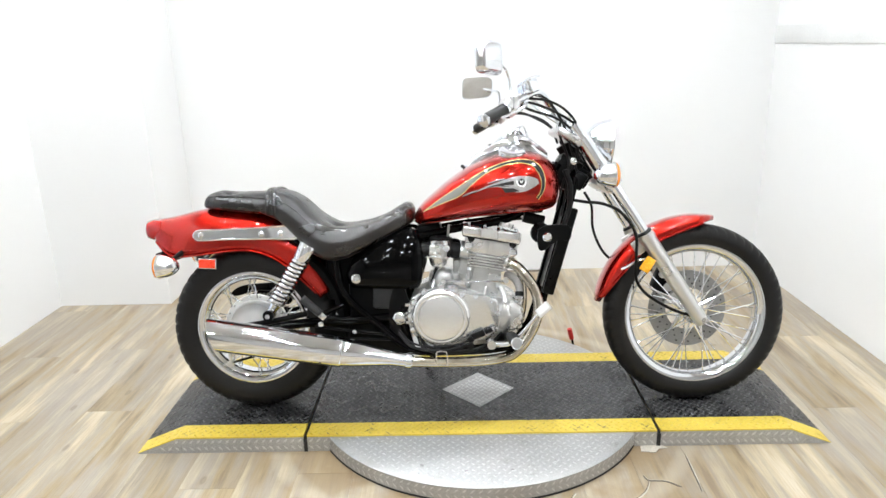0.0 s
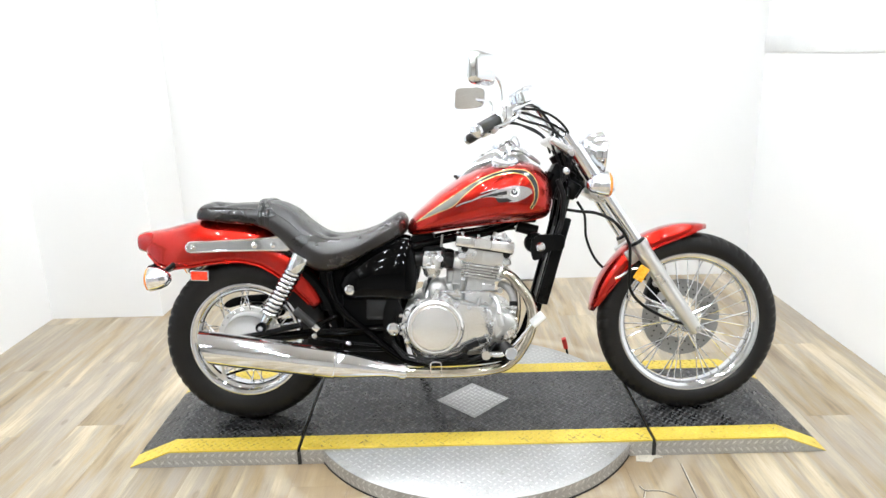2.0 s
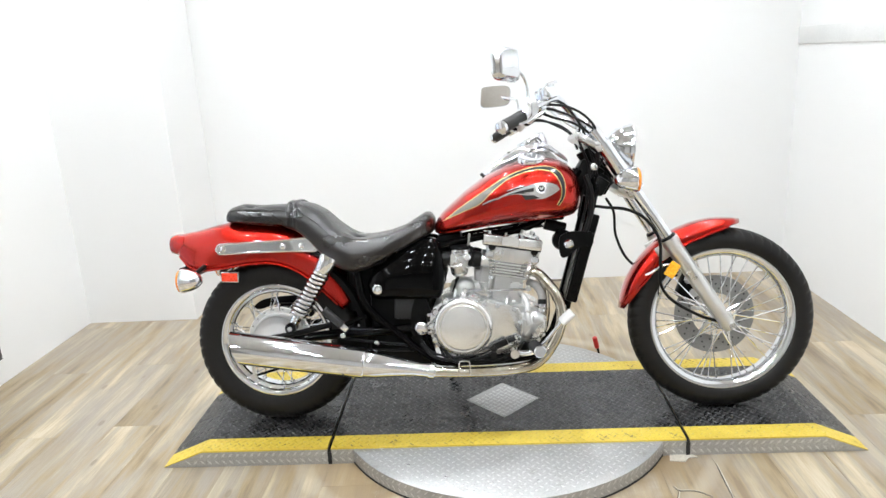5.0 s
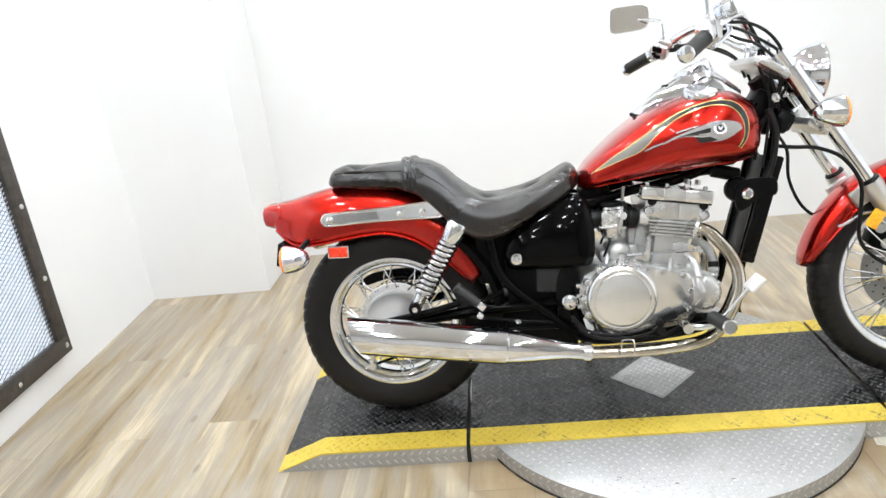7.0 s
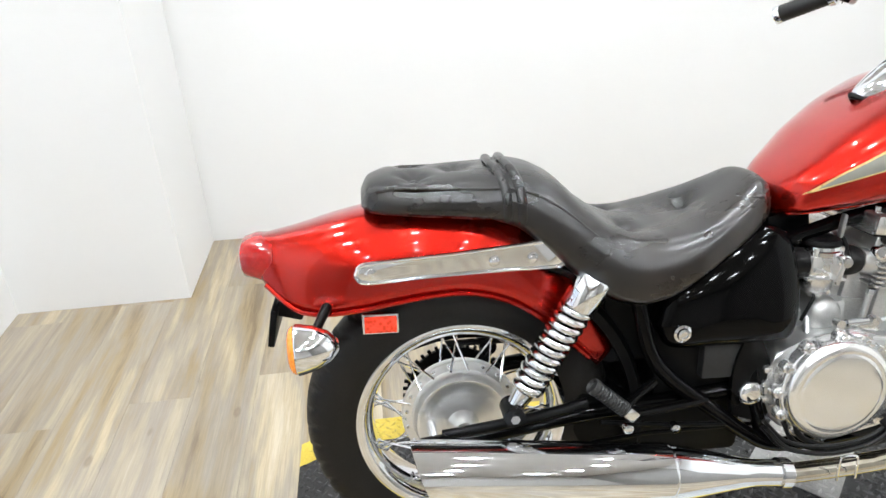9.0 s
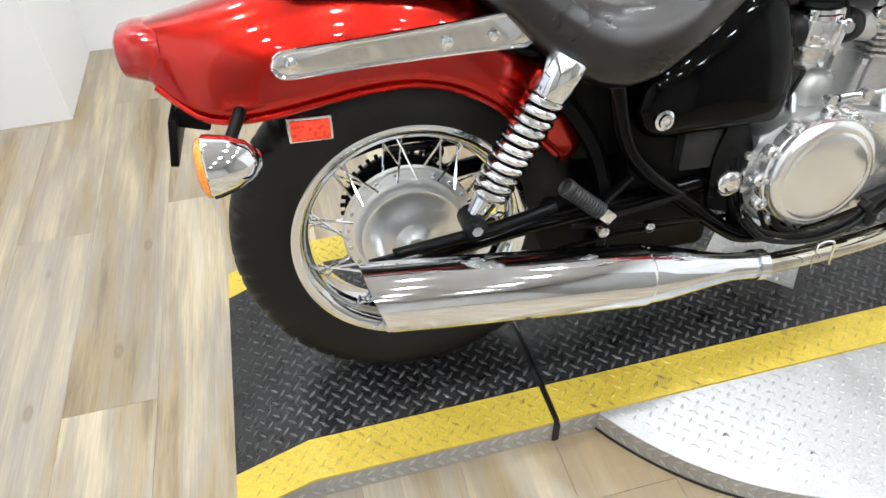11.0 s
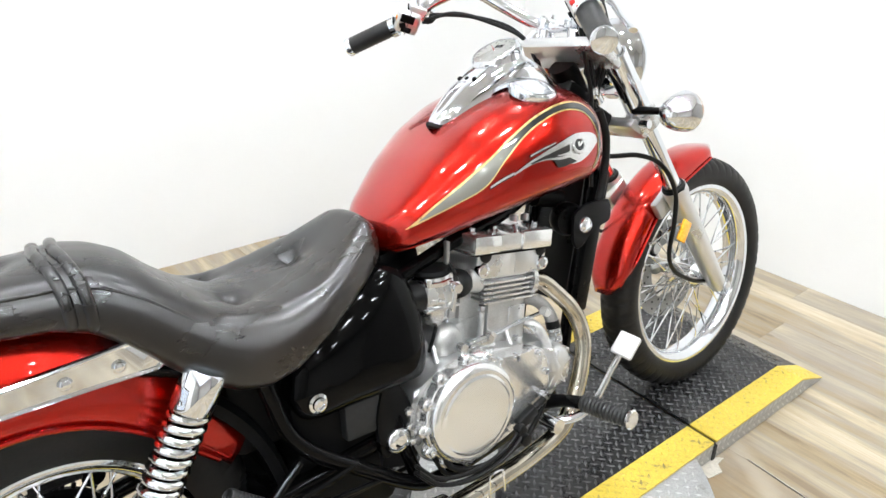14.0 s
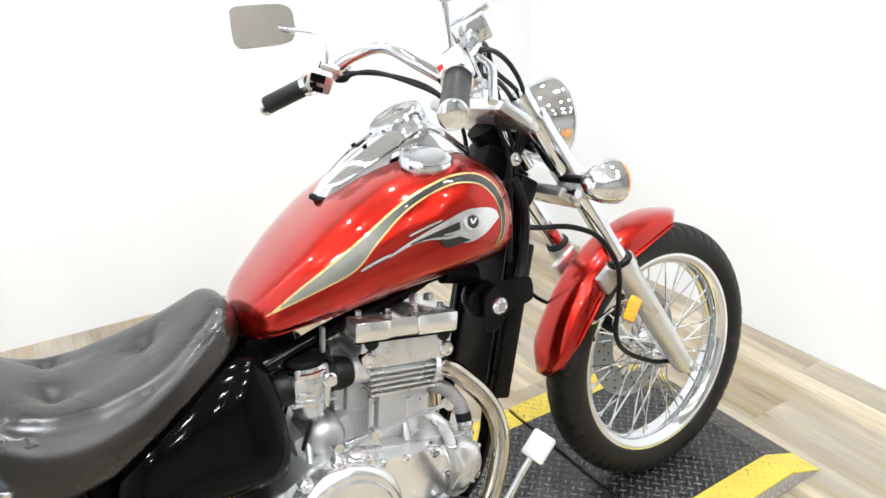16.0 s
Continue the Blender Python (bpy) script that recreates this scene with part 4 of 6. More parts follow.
# chrome rails beside the rear fender
for side in (-1, 1):
    y = side * 0.112
    out = round_outline([(-0.972, 0.643), (-0.962, 0.658), (-0.930, 0.661), (-0.800, 0.664), (-0.700, 0.668), (-0.640, 0.671), (-0.612, 0.655), (-0.618, 0.628),
                         (-0.650, 0.626), (-0.720, 0.628), (-0.850, 0.629), (-0.930, 0.627), (-0.962, 0.629)], 3)
    rail = part("fender_rail", plate(bmesh.new(), out, y - 0.007, y + 0.007, 0.0055), CHROME, bike, "chrome fender rail", sharp=60)
    for bx in (-0.947, -0.738, -0.672):
        bm = bmesh.new()
        turned(bm, (bx, y + side * 0.006, 0.645), (0, side, 0), [(0, 0.010), (0.002, 0.010), (0.003, 0.0072), (0.005, 0.0068), (0.0062, 0.005), (0.0062, 0.0)], 18)
        part("bolt", bm, CHROME, rail)
    bm = bmesh.new()
    tube(bm, [(x, y + side * 0.006, z) for x, z in out[::3] + out[:1]], 0.0036, 8, 3)
    part("raised_border", bm, CHROME, rail)
    bm = bmesh.new()
    box(bm, (-0.622, y, 0.665), (0.052, 0.012, 0.040), (0, 28, 0), 0.004)
    part("rail_foot", bm, ALLOY, rail)


# wheels
def wheel(name, c, tyre_profile, rim_profile, hub_r, hub_y, hub_c, rim_r, count, swing, label, tread):
    bm = ring_lathe(bmesh.new(), (0, 0, 0), rim_profile, 96)
    w = part(name, bm, CHROME, bike, label, sharp=50)
    w.location = c
    half = max(y for y, r in tyre_profile)
    top = max(r for y, r in tyre_profile)

    def groove(a, y, r):
        if r < top - 0.022:
            return 0.0
        s = (a * tread / (2 * math.pi) + (abs(y) / half) * 0.9) % 1.0
        return -0.0048 if s < 0.26 and 0.2 < abs(y) / half < 0.96 else 0.0
    bm = ring_lathe(bmesh.new(), (0, 0, 0), tyre_profile, 540, groove)
    part("tyre", bm, RUBBER, w, "black tyre with worn tread", sharp=55)
    shared = {}
    for k in range(count):
        out = -1 if k % 2 else 1
        lead = 1 if (k // 2) % 2 else -1
        key = (out, lead)
        if key not in shared:
            a = radians(swing * lead)
            bm = bmesh.new()
            rod(bm, (hub_r, hub_c + out * hub_y, 0), (rim_r * math.cos(a), out * 0.010, rim_r * math.sin(a)), 0.0023, 0.0021, 6)
            rod(bm, (rim_r * math.cos(a) * 0.965, out * 0.010 + (hub_c + out * (hub_y - 0.010)) * 0.035, rim_r * math.sin(a) * 0.965), (rim_r * math.cos(a), out * 0.010, rim_r * math.sin(a)), 0.0032, 0.0032, 6)
            ob = part("spoke", bm, CHROME, w)
            shared[key] = ob.data
        else:
            ob = new("spoke", shared[key])
            ob.parent = w
        ob.rotation_euler = (0, 2 * math.pi * k / count, 0)
    return w


def mirrored(prof):
    return prof + [(-y, r) for y, r in prof[::-1] if abs(y) > 1e-6]


rear_tyre = mirrored([(-0.047, 0.195), (-0.057, 0.211), (-0.064, 0.234), (-0.065, 0.252), (-0.061, 0.270), (-0.054, 0.281), (-0.044, 0.2885), (-0.032, 0.2935), (-0.018, 0.2975), (0.0, 0.299)])
rear_rim = [(-0.054, 0.1979), (-0.052, 0.2038), (-0.048, 0.2008), (-0.043, 0.1911), (-0.028, 0.1813), (0.028, 0.1813), (0.043, 0.1911), (0.048, 0.2008), (0.052, 0.2038), (0.054, 0.1979), (0.048, 0.1833), (0.026, 0.1716), (-0.026, 0.1716), (-0.048, 0.1833)]
front_tyre = mirrored([(-0.033, 0.244), (-0.042, 0.256), (-0.0475, 0.273), (-0.047, 0.287), (-0.042, 0.301), (-0.034, 0.310), (-0.025, 0.3155), (-0.012, 0.319), (0.0, 0.320)])
front_rim = [(-0.037, 0.247), (-0.035, 0.253), (-0.032, 0.250), (-0.028, 0.241), (-0.018, 0.233), (0.018, 0.233), (0.028, 0.241), (0.032, 0.250), (0.035, 0.253), (0.037, 0.247), (0.031, 0.232), (0.017, 0.222), (-0.017, 0.222), (-0.031, 0.232)]
RW = Vector((-0.801, 0, 0.300))
rear_wheel = wheel("rear_wheel", RW, rear_tyre, rear_rim, 0.108, 0.022, -0.028, 0.173, 40, 11, "chrome spoked rear wheel", 44)
front_wheel = wheel("front_wheel", FW, front_tyre, front_rim, 0.034, 0.030, 0.0, 0.223, 40, 34, "chrome spoked front wheel", 54)
bm = bmesh.new()
turned(bm, (0, 0, 0), (0, -1, 0), [(-0.035, 0.0000), (-0.035, 0.0812), (-0.02, 0.0859), (0.0, 0.0879), (0.005, 0.1136), (0.012, 0.1156), (0.020, 0.1127), (0.022, 0.0965), (0.030, 0.0936), (0.046, 0.0917), (0.052, 0.0879),
                                   (0.050, 0.0821), (0.053, 0.0573), (0.060, 0.0306), (0.074, 0.0210), (0.088, 0.0191), (0.088, 0.0000)], 64)
part("hub", bm, HUB, rear_wheel, "satin alloy drum hub")
for k in range(20):
    a = 2 * math.pi * (k + 0.5) / 20
    if k == 0:
        rv = part("rivet", turned(bmesh.new(), (0.106, -0.020, 0), (0, -1, 0), [(0, 0.0046), (0.003, 0.0042), (0.0045, 0.002), (0.0045, 0.0)], 8), CHROME, rear_wheel)
    else:
        rv = new("rivet", rv.data)
        rv.parent = rear_wheel
    rv.rotation_euler = (0, a, 0)
bm = bmesh.new()
turned(bm, (0, 0, 0), (0, -1, 0), [(-0.062, 0.0), (-0.062, 0.022), (-0.040, 0.040), (-0.030, 0.038), (-0.022, 0.024), (0.022, 0.024), (0.030, 0.038), (0.040, 0.036), (0.052, 0.022), (0.066, 0.020), (0.066, 0.0)], 40)
part("hub", bm, POLISHED, front_wheel, "polished alloy hub")
disc_prof = [(0.052, 0.078), (0.052, 0.142), (0.057, 0.142), (0.057, 0.078)]
part("brake_disc", ring_lathe(bmesh.new(), (0, 0, 0), disc_prof, 64), GREY_CAST, front_wheel, "drilled steel brake disc")
holes = bmesh.new()
for k in range(54):
    a, r = 2 * math.pi * k / 54, (0.094, 0.110, 0.126)[k % 3]
    turned(holes, (r * math.cos(a), 0.0515, r * math.sin(a)), (0, -1, 0), [(0, 0.0), (0, 0.003), (0.0012, 0.003), (0.0012, 0.0)], 8)
dots = part("disc_holes", holes, GAP, front_wheel)
dots["kind"] = "stuff"
bm = bmesh.new()
for k in range(5):
    a = 2 * math.pi * k / 5
    rod(bm, (0.035 * math.cos(a), 0.048, 0.035 * math.sin(a)), (0.085 * math.cos(a + 0.35), 0.053, 0.085 * math.sin(a + 0.35)), 0.009, 0.007, 8)
part("disc_carrier", bm, SATIN, front_wheel)
bm = bmesh.new()
box(bm, (0.690, 0.068, 0.425), (0.075, 0.050, 0.105), (0, 20, 0), 0.012)
caliper = part("brake_caliper", bm, BLACK_SATIN, bike, "black brake caliper")
for z in (0.40, 0.45):
    part("piston_cap", rod(bmesh.new(), (0.690 - (z - 0.425) * 0.36, 0.042, z), (0.690 - (z - 0.425) * 0.36, 0.036, z), 0.016), ALLOY, caliper)

# front fork, clamps
TOP, AXLE = Vector((0.336, 0, 0.982)), Vector((0.775, 0, 0.308))
RAKE = (AXLE - TOP).normalized()


def on_fork(d, y):
    return TOP + RAKE * d + Vector((0, y, 0))


LEN = (AXLE - TOP).length
for side in (-1, 1):
    y = side * 0.098
    leg = part("fork_tube", rod(bmesh.new(), on_fork(0.0, y), on_fork(0.50, y), 0.0195, seg=24), CHROME, bike, "chrome fork tube")
    bm = bmesh.new()
    turned(bm, on_fork(0.435, y), RAKE, [(0.0, 0.020), (0.0, 0.030), (0.020, 0.031), (0.030, 0.0275), (0.20, 0.0265), (LEN - 0.475, 0.024), (LEN - 0.445, 0.024), (LEN - 0.425, 0.018), (LEN - 0.423, 0.0)], 28)
    part("fork_slider", bm, SATIN, leg, "satin alloy fork slider")
    part("dust_seal", turned(bmesh.new(), on_fork(0.425, y), RAKE, [(0.0, 0.0205), (0.003, 0.026), (0.011, 0.0285), (0.0115, 0.020)], 24), SOFT_RUBBER, leg)
    part("axle_nut", rod(bmesh.new(), AXLE + Vector((0.004, y - side * 0.03, 0.004)), AXLE + Vector((0.004, y + side * 0.030, 0.004)), 0.012, seg=6), ALLOY, leg)
    part("tube_cap", turned(bmesh.new(), on_fork(0.0, y), -RAKE, [(0, 0.021), (0.008, 0.021), (0.012, 0.014), (0.013, 0.0)], 20), CHROME, leg)
    part("fork_cover", turned(bmesh.new(), on_fork(0.045, y), RAKE, [(0.0, 0.0205), (0.0, 0.027), (0.145, 0.027), (0.145, 0.0205)], 24), CHROME, leg, "chrome upper fork cover")
    bm = bmesh.new()
    turned(bm, on_fork(0.205, y), RAKE, [(0, 0.021), (0, 0.034), (0.032, 0.034), (0.032, 0.021)], 24)
    part("clamp_ring", bm, ALLOY, leg)
    part("pinch_bolt", rod(bmesh.new(), on_fork(0.222, y + side * 0.018) + Vector((-0.030, 0, -0.004)), on_fork(0.222, y + side * 0.040) + Vector((-0.030, 0, -0.004)), 0.009, seg=12), CHROME, leg)
bm = bmesh.new()
box(bm, on_fork(0.022, 0) + Vector((-0.030, 0, -0.014)), (0.104, 0.245, 0.026), (0, 33, 0), 0.010)
part("upper_clamp", bm, ALLOY, bike, "alloy upper fork clamp")
bm = bmesh.new()
box(bm, on_fork(0.226, 0) + Vector((-0.022, 0, -0.014)), (0.070, 0.220, 0.026), (0, 33, 0), 0.010)
part("lower_clamp", bm, ALLOY, bike, "alloy lower fork clamp")
bm = bmesh.new()
rod(bm, (0.312, 0, 0.926), (0.390, 0, 0.795), 0.030, seg=20)
box(bm, (0.315, 0, 0.83), (0.09, 0.075, 0.11), (0, 32, 0), 0.012)
box(bm, (0.355, -0.03, 0.80), (0.045, 0.09, 0.06), (0, 32, 0), 0.008)
part("steering_head", bm, BLACK_SATIN, bike)
for y in (-0.055, -0.030):
    part("ignition_box", box(bmesh.new(), (0.368, y, 0.850 + y), (0.035, 0.020, 0.040), (0, 33, 0), 0.005), DARK_PLASTIC, bike)
part("ignition_disc", turned(bmesh.new(), (0.335, -0.070, 0.868), (0, -1, 0), [(0, 0.013), (0.004, 0.013), (0.006, 0.010), (0.006, 0.0)], 18), CHROME, bike)

# headlight
bm = bmesh.new()
turned(bm, (0.370, -0.012, 0.928), (1, 0, -0.06), [(0.0, 0.0), (0.004, 0.026), (0.020, 0.050), (0.045, 0.070), (0.072, 0.080), (0.085, 0.083), (0.092, 0.087), (0.100, 0.086), (0.102, 0.079), (0.092, 0.077)], 48)
headlight = part("headlight", bm, CHROME, bike, "round chrome headlight")
part("lens", turned(bmesh.new(), (0.370, -0.012, 0.928), (1, 0, -0.06), [(0.093, 0.078), (0.103, 0.066), (0.109, 0.040), (0.111, 0.0)], 40), LENS, headlight, "clear glass lens")
part("reflector", turned(bmesh.new(), (0.370, -0.012, 0.928), (1, 0, -0.06), [(0.091, 0.076), (0.070, 0.066), (0.045, 0.040), (0.038, 0.0)], 40), MIRROR, headlight)
part("mount", rod(bmesh.new(), (0.390, -0.012, 0.870), (0.412, -0.012, 0.835), 0.014), CHROME, headlight)


# turn signals
def signal(c, way, stalk, name):
    bm = bmesh.new()
    turned(bm, c, way, [(-0.052, 0.0), (-0.050, 0.012), (-0.036, 0.026), (-0.014, 0.036), (0.008, 0.041), (0.016, 0.042), (0.018, 0.040), (0.018, 0.0)], 32)
    s = part(name, bm, CHROME, bike, "chrome bullet-shaped turn signal")
    bm = bmesh.new()
    turned(bm, c, way, [(0.0185, 0.0), (0.0185, 0.040), (0.024, 0.038), (0.029, 0.030), (0.031, 0.0)], 32)
    part("lens", bm, AMBER, s, "amber lens")
    part("stalk", tube(bmesh.new(), [stalk, Vector(stalk).lerp(Vector(c), 0.5), c], [0.010, 0.008, 0.010], 12, 3), BLACK_SATIN, s)
    return s


signal((0.428, -0.212, 0.822), (1, -0.05, 0), (0.418, -0.105, 0.822), "front_signal")
signal((0.428, 0.212, 0.822), (1, 0.05, 0), (0.418, 0.105, 0.822), "front_signal")
signal((-1.058, -0.178, 0.548), (-1, -0.05, 0), (-1.020, -0.080, 0.590), "rear_signal")
signal((-1.058, 0.178, 0.548), (-1, 0.05, 0), (-1.020, 0.080, 0.590), "rear_signal")

# tail
bm = bmesh.new()
skin(bm, [blob_ring(bm, x, a, b, w, 0.5, 2.6, 2.6, 28) for x, a, b, w in ((-1.112, 0.693, 0.604, 0.060), (-1.146, 0.695, 0.618, 0.055), (-1.166, 0.690, 0.624, 0.048), (-1.172, 0.681, 0.634, 0.037))])
part("tail_light", bm, RED_LENS, bike, "red tail light lens", sharp=60)
bm = bmesh.new()
box(bm, (-1.095, 0, 0.565), (0.050, 0.110, 0.030), (0, 18, 0), 0.005)
box(bm, (-1.125, 0, 0.545), (0.012, 0.165, 0.070), (0, 12, 0), 0.003)
part("plate_bracket", bm, DARK_PLASTIC, bike, "black number plate bracket")
bm = bmesh.new()
box(bm, (-0.938, -0.096, 0.543), (0.064, 0.010, 0.038), (0, 3, 0), 0.003)
refl = part("rear_reflector", bm, CHROME, bike, "red reflector in a bright frame")
part("reflector_face", box(bmesh.new(), (-0.938, -0.1025, 0.543), (0.056, 0.005, 0.030), (0, 3, 0), 0.0015), RED_REFLECTOR, refl, "red reflector face")
bm = bmesh.new()
box(bm, (0.579, -0.126, 0.513), (0.036, 0.008, 0.054), (0, 33, 0), 0.004)
fr = part("front_reflector", bm, AMBER_REFLECTOR, bike, "amber reflector beside the fork")
part("reflector_bracket", tube(bmesh.new(), [(0.585, -0.118, 0.530), (0.552, -0.112, 0.527), (0.515, -0.095, 0.500), (0.500, -0.085, 0.492)], 0.004, 8), CHROME, fr)

# handlebar, grips and controls
half_bar = [(0.318, 0.0, 1.004), (0.308, 0.040, 1.006), (0.285, 0.070, 1.022), (0.251, 0.108, 1.053), (0.208, 0.163, 1.092), (0.160, 0.213, 1.080), (0.112, 0.246, 1.050), (0.076, 0.290, 1.028), (0.024, 0.358, 0.999)]
line = [(x, -y, z) for x, y, z in half_bar[:0:-1]] + half_bar
bar = part("handlebar", tube(bmesh.new(), line, 0.0125, 16, 6), CHROME, bike, "bent chrome handlebar")
for side in (-1, 1):
    a, b = Vector((0.020, side * 0.362, 0.998)), Vector((0.084, side * 0.280, 1.033))
    bm = bmesh.new()
    way = (b - a)
    prof = []
    n = 22
    for k in range(n):
        d = way.length * k / (n - 1)
        prof.append((d, 0.0185 + (0.0012 if k % 2 else 0.0)))
    turned(bm, a, way, prof, 24, True)
    grip = part("grip", bm, PEG_RUBBER, bike, "black rubber handlebar grip")
    part("end_weight", turned(bmesh.new(), a, -way, [(-0.004, 0.019), (0.004, 0.021), (0.010, 0.020), (0.013, 0.014), (0.013, 0.0)], 24), CHROME, grip, "chrome bar end")
    bm = bmesh.new()
    box(bm, (0.104, side * 0.254, 1.045), (0.046, 0.052, 0.050), (25 * side, -28, 52 * side), 0.009, 3)
    box(bm, (0.120, side * 0.238, 1.060), (0.030, 0.040, 0.030), (25 * side, -28, 52 * side), 0.006)
    control = part("switch_housing", bm, ALLOY, bike, "alloy switch housing")
    part("switch", box(bmesh.new(), (0.080, side * 0.250, 1.050), (0.010, 0.014, 0.012), (0, -28, 52 * side), 0.002), AMBER if side > 0 else RED_PLASTIC, control, "coloured switch button")
    turn = (25 * side, -28, 52 * side)
    m = pose(0.104, side * 0.254, 1.045, *turn)
    for c, size, mat, lab in (((-0.0235, 0.004, 0.012), (0.004, 0.030, 0.018), DARK_PLASTIC, "black switch inset"), ((-0.0235, 0.000, -0.013), (0.004, 0.022, 0.012), DARK_PLASTIC, ""),
                              ((0.0, 0.0, 0.0), (0.0475, 0.0015, 0.0515), BLACK_SATIN, ""), ((0.004, -0.004, 0.0265), (0.022, 0.026, 0.004), BLACK_SATIN, "")):
        bm = bmesh.new()
        box(bm, c, size, (0, 0, 0), 0.0007)
        bmesh.ops.transform(bm, matrix=m, verts=bm.verts[:])
        part("switch_plate" if size[1] > 0.002 else "housing_seam", bm, mat, control, lab)
    bm = bmesh.new()
    tube(bm, [(0.130, side * 0.236, 1.040), (0.142, side * 0.224, 1.038), (0.152, side * 0.216, 1.046)], [0.008, 0.007, 0.005], 10)
    box(bm, (0.150, side * 0.226, 1.046), (0.024, 0.012, 0.014), (0, 0, 50 * side), 0.002)
    part("lever_switch", bm, SOFT_RUBBER, control, "black lever switch")
    part("collar", turned(bmesh.new(), b, way, [(-0.006, 0.020), (-0.006, 0.0235), (0.006, 0.0235), (0.006, 0.018)], 24), CHROME, control)
    part("switch", box(bmesh.new(), (0.082, side * 0.244, 1.034), (0.010, 0.014, 0.010), (0, -28, 52 * side), 0.002), DARK_PLASTIC, control)
    bm = bmesh.new()
    tube(bm, [(0.158, side * 0.232, 1.060), (0.150, side * 0.270, 1.045), (0.118, side * 0.315, 1.025), (0.075, side * 0.372, 1.005)], [0.008, 0.007, 0.006, 0.007], 10, 6, flat=0.6)
    part("lever", bm, CHROME, bike, "chrome hand lever")
bm = bmesh.new()
box(bm, (0.168, -0.205, 1.102), (0.060, 0.048, 0.042), (14, -20, -48), 0.007, 3)
box(bm, (0.168, -0.205, 1.126), (0.064, 0.052, 0.010), (14, -20, -48), 0.003)
part("brake_reservoir", bm, CHROME, bike, "chrome brake fluid reservoir")
for y in (-0.045, 0.045):
    bm = bmesh.new()
    rod(bm, (0.305, y, 0.955), (0.312, y * 0.9, 1.006), 0.017, seg=16)
    box(bm, (0.313, y * 0.9, 1.010), (0.044, 0.030, 0.026), (0, 12, 0), 0.007)
    riser = part("riser", bm, CHROME, bike, "chrome handlebar riser")
    for dx in (-0.012, 0.014):
        part("riser_bolt", turned(bmesh.new(), (0.313 + dx, y * 0.9, 1.021), (0.2, 0, 1), [(0, 0.0065), (0.006, 0.0065), (0.007, 0.005), (0.007, 0.0)], 12), CHROME, riser)
part("stem_nut", turned(bmesh.new(), (0.300, 0.0, 0.966), (-0.54, 0, 0.84), [(0, 0.020), (0.010, 0.020), (0.013, 0.016), (0.013, 0.0)], 6), CHROME, bike)

# mirrors
def mirror(c, facing, size, stem, name_label):
    m = look(c, Vector(c) + Vector(facing)) @ pose(0, 0, 0, 0, 0, 0)
    w, h = size
    outline = []
    for k in range(40):
        a = 2 * math.pi * k / 40
        taper = 1.0 + 0.12 * math.cos(a)
        outline.append((w / 2 * power(math.cos(a), 0.42), h / 2 * power(math.sin(a), 0.42) * taper))
    bm = bmesh.new()
    rows = []
    for sc, d in ((0.955, -0.001), (1.0, 0.0), (1.0, 0.008), (0.92, 0.020), (0.70, 0.030), (0.35, 0.035)):
        rows.append([bm.verts.new((u * sc, v * sc, d)) for u, v in outline])
    skin(bm, rows, False)
    bm.faces.new(rows[-1])
    bmesh.ops.transform(bm, matrix=m, verts=bm.verts[:])
    shell_ob = part("mirror", bm, CHROME, bike, name_label, sharp=50)
    bm = bmesh.new()
    bm.faces.new([bm.verts.new((u * 0.957, v * 0.957, -0.0008)) for u, v in outline])
    bmesh.ops.transform(bm, matrix=m, verts=bm.verts[:])
    part("glass", bm, MIRROR, shell_ob, "mirror glass")
    part("stem", tube(bmesh.new(), stem, 0.0055, 10, 6), CHROME, shell_ob)


mirror((0.022, 0.322, 1.156), (-0.40, -0.90, 0.20), (0.128, 0.084), [(0.104, 0.215, 1.070), (0.104, 0.212, 1.095), (0.100, 0.225, 1.128), (0.080, 0.262, 1.140), (0.050, 0.300, 1.150)], "rectangular chrome rear-view mirror")
mirror((0.030, -0.330, 1.186), (-0.74, 0.62, -0.03), (0.118, 0.104), [(0.108, -0.230, 1.075), (0.108, -0.228, 1.110), (0.100, -0.238, 1.150), (0.080, -0.270, 1.170), (0.054, -0.302, 1.180)], "rectangular chrome rear-view mirror")


# engine: the cylinders lean forward
TOP_END = pose(0.045, 0.0, 0.530, 0, 10, 0)


def leaned(bm):
    bmesh.ops.transform(bm, matrix=TOP_END, verts=bm.verts[:])
    return bm


engine = part("engine_block", leaned(slab(-0.054, 0.043, -0.098, 0.098, -0.135, 0.020, 0.004)), ALLOY_DULL, bike, "cast alloy parallel-twin engine")
bm = slab(-0.104, -0.050, -0.070, 0.070, -0.125, 0.030, 0.008)
box(bm, (-0.078, 0.0, -0.062), (0.062, 0.148, 0.005), bev=0.0015)
part("cam_chain_case", leaned(bm), ALLOY_DULL, engine)
part("case_step", leaned(slab(0.000, 0.046, -0.100, 0.100, -0.135, -0.040, 0.003)), ALLOY, engine)
for k in range(5):
    w = 0.0175 - 0.0098 * k
    part("cooling_fin", leaned(slab(-0.081 + 0.001 * k, 0.068 - 0.001 * k, -0.113, 0.113, w - 0.0024, w + 0.0024, 0.0012)), ALLOY, engine)
part("barrel", leaned(slab(-0.068, 0.055, -0.101, 0.101, -0.028, 0.024, 0.004)), GREY_CAST, engine)
head_out = [(-0.095, 0.076), (0.084, 0.076), (0.084, 0.050), (0.080, 0.036), (0.072, 0.024), (-0.082, 0.024), (-0.092, 0.040), (-0.096, 0.055)]
head = part("cylinder_head", leaned(plate(bmesh.new(), head_out, -0.106, 0.106, 0.004)), ALLOY, engine, "cast alloy cylinder head")
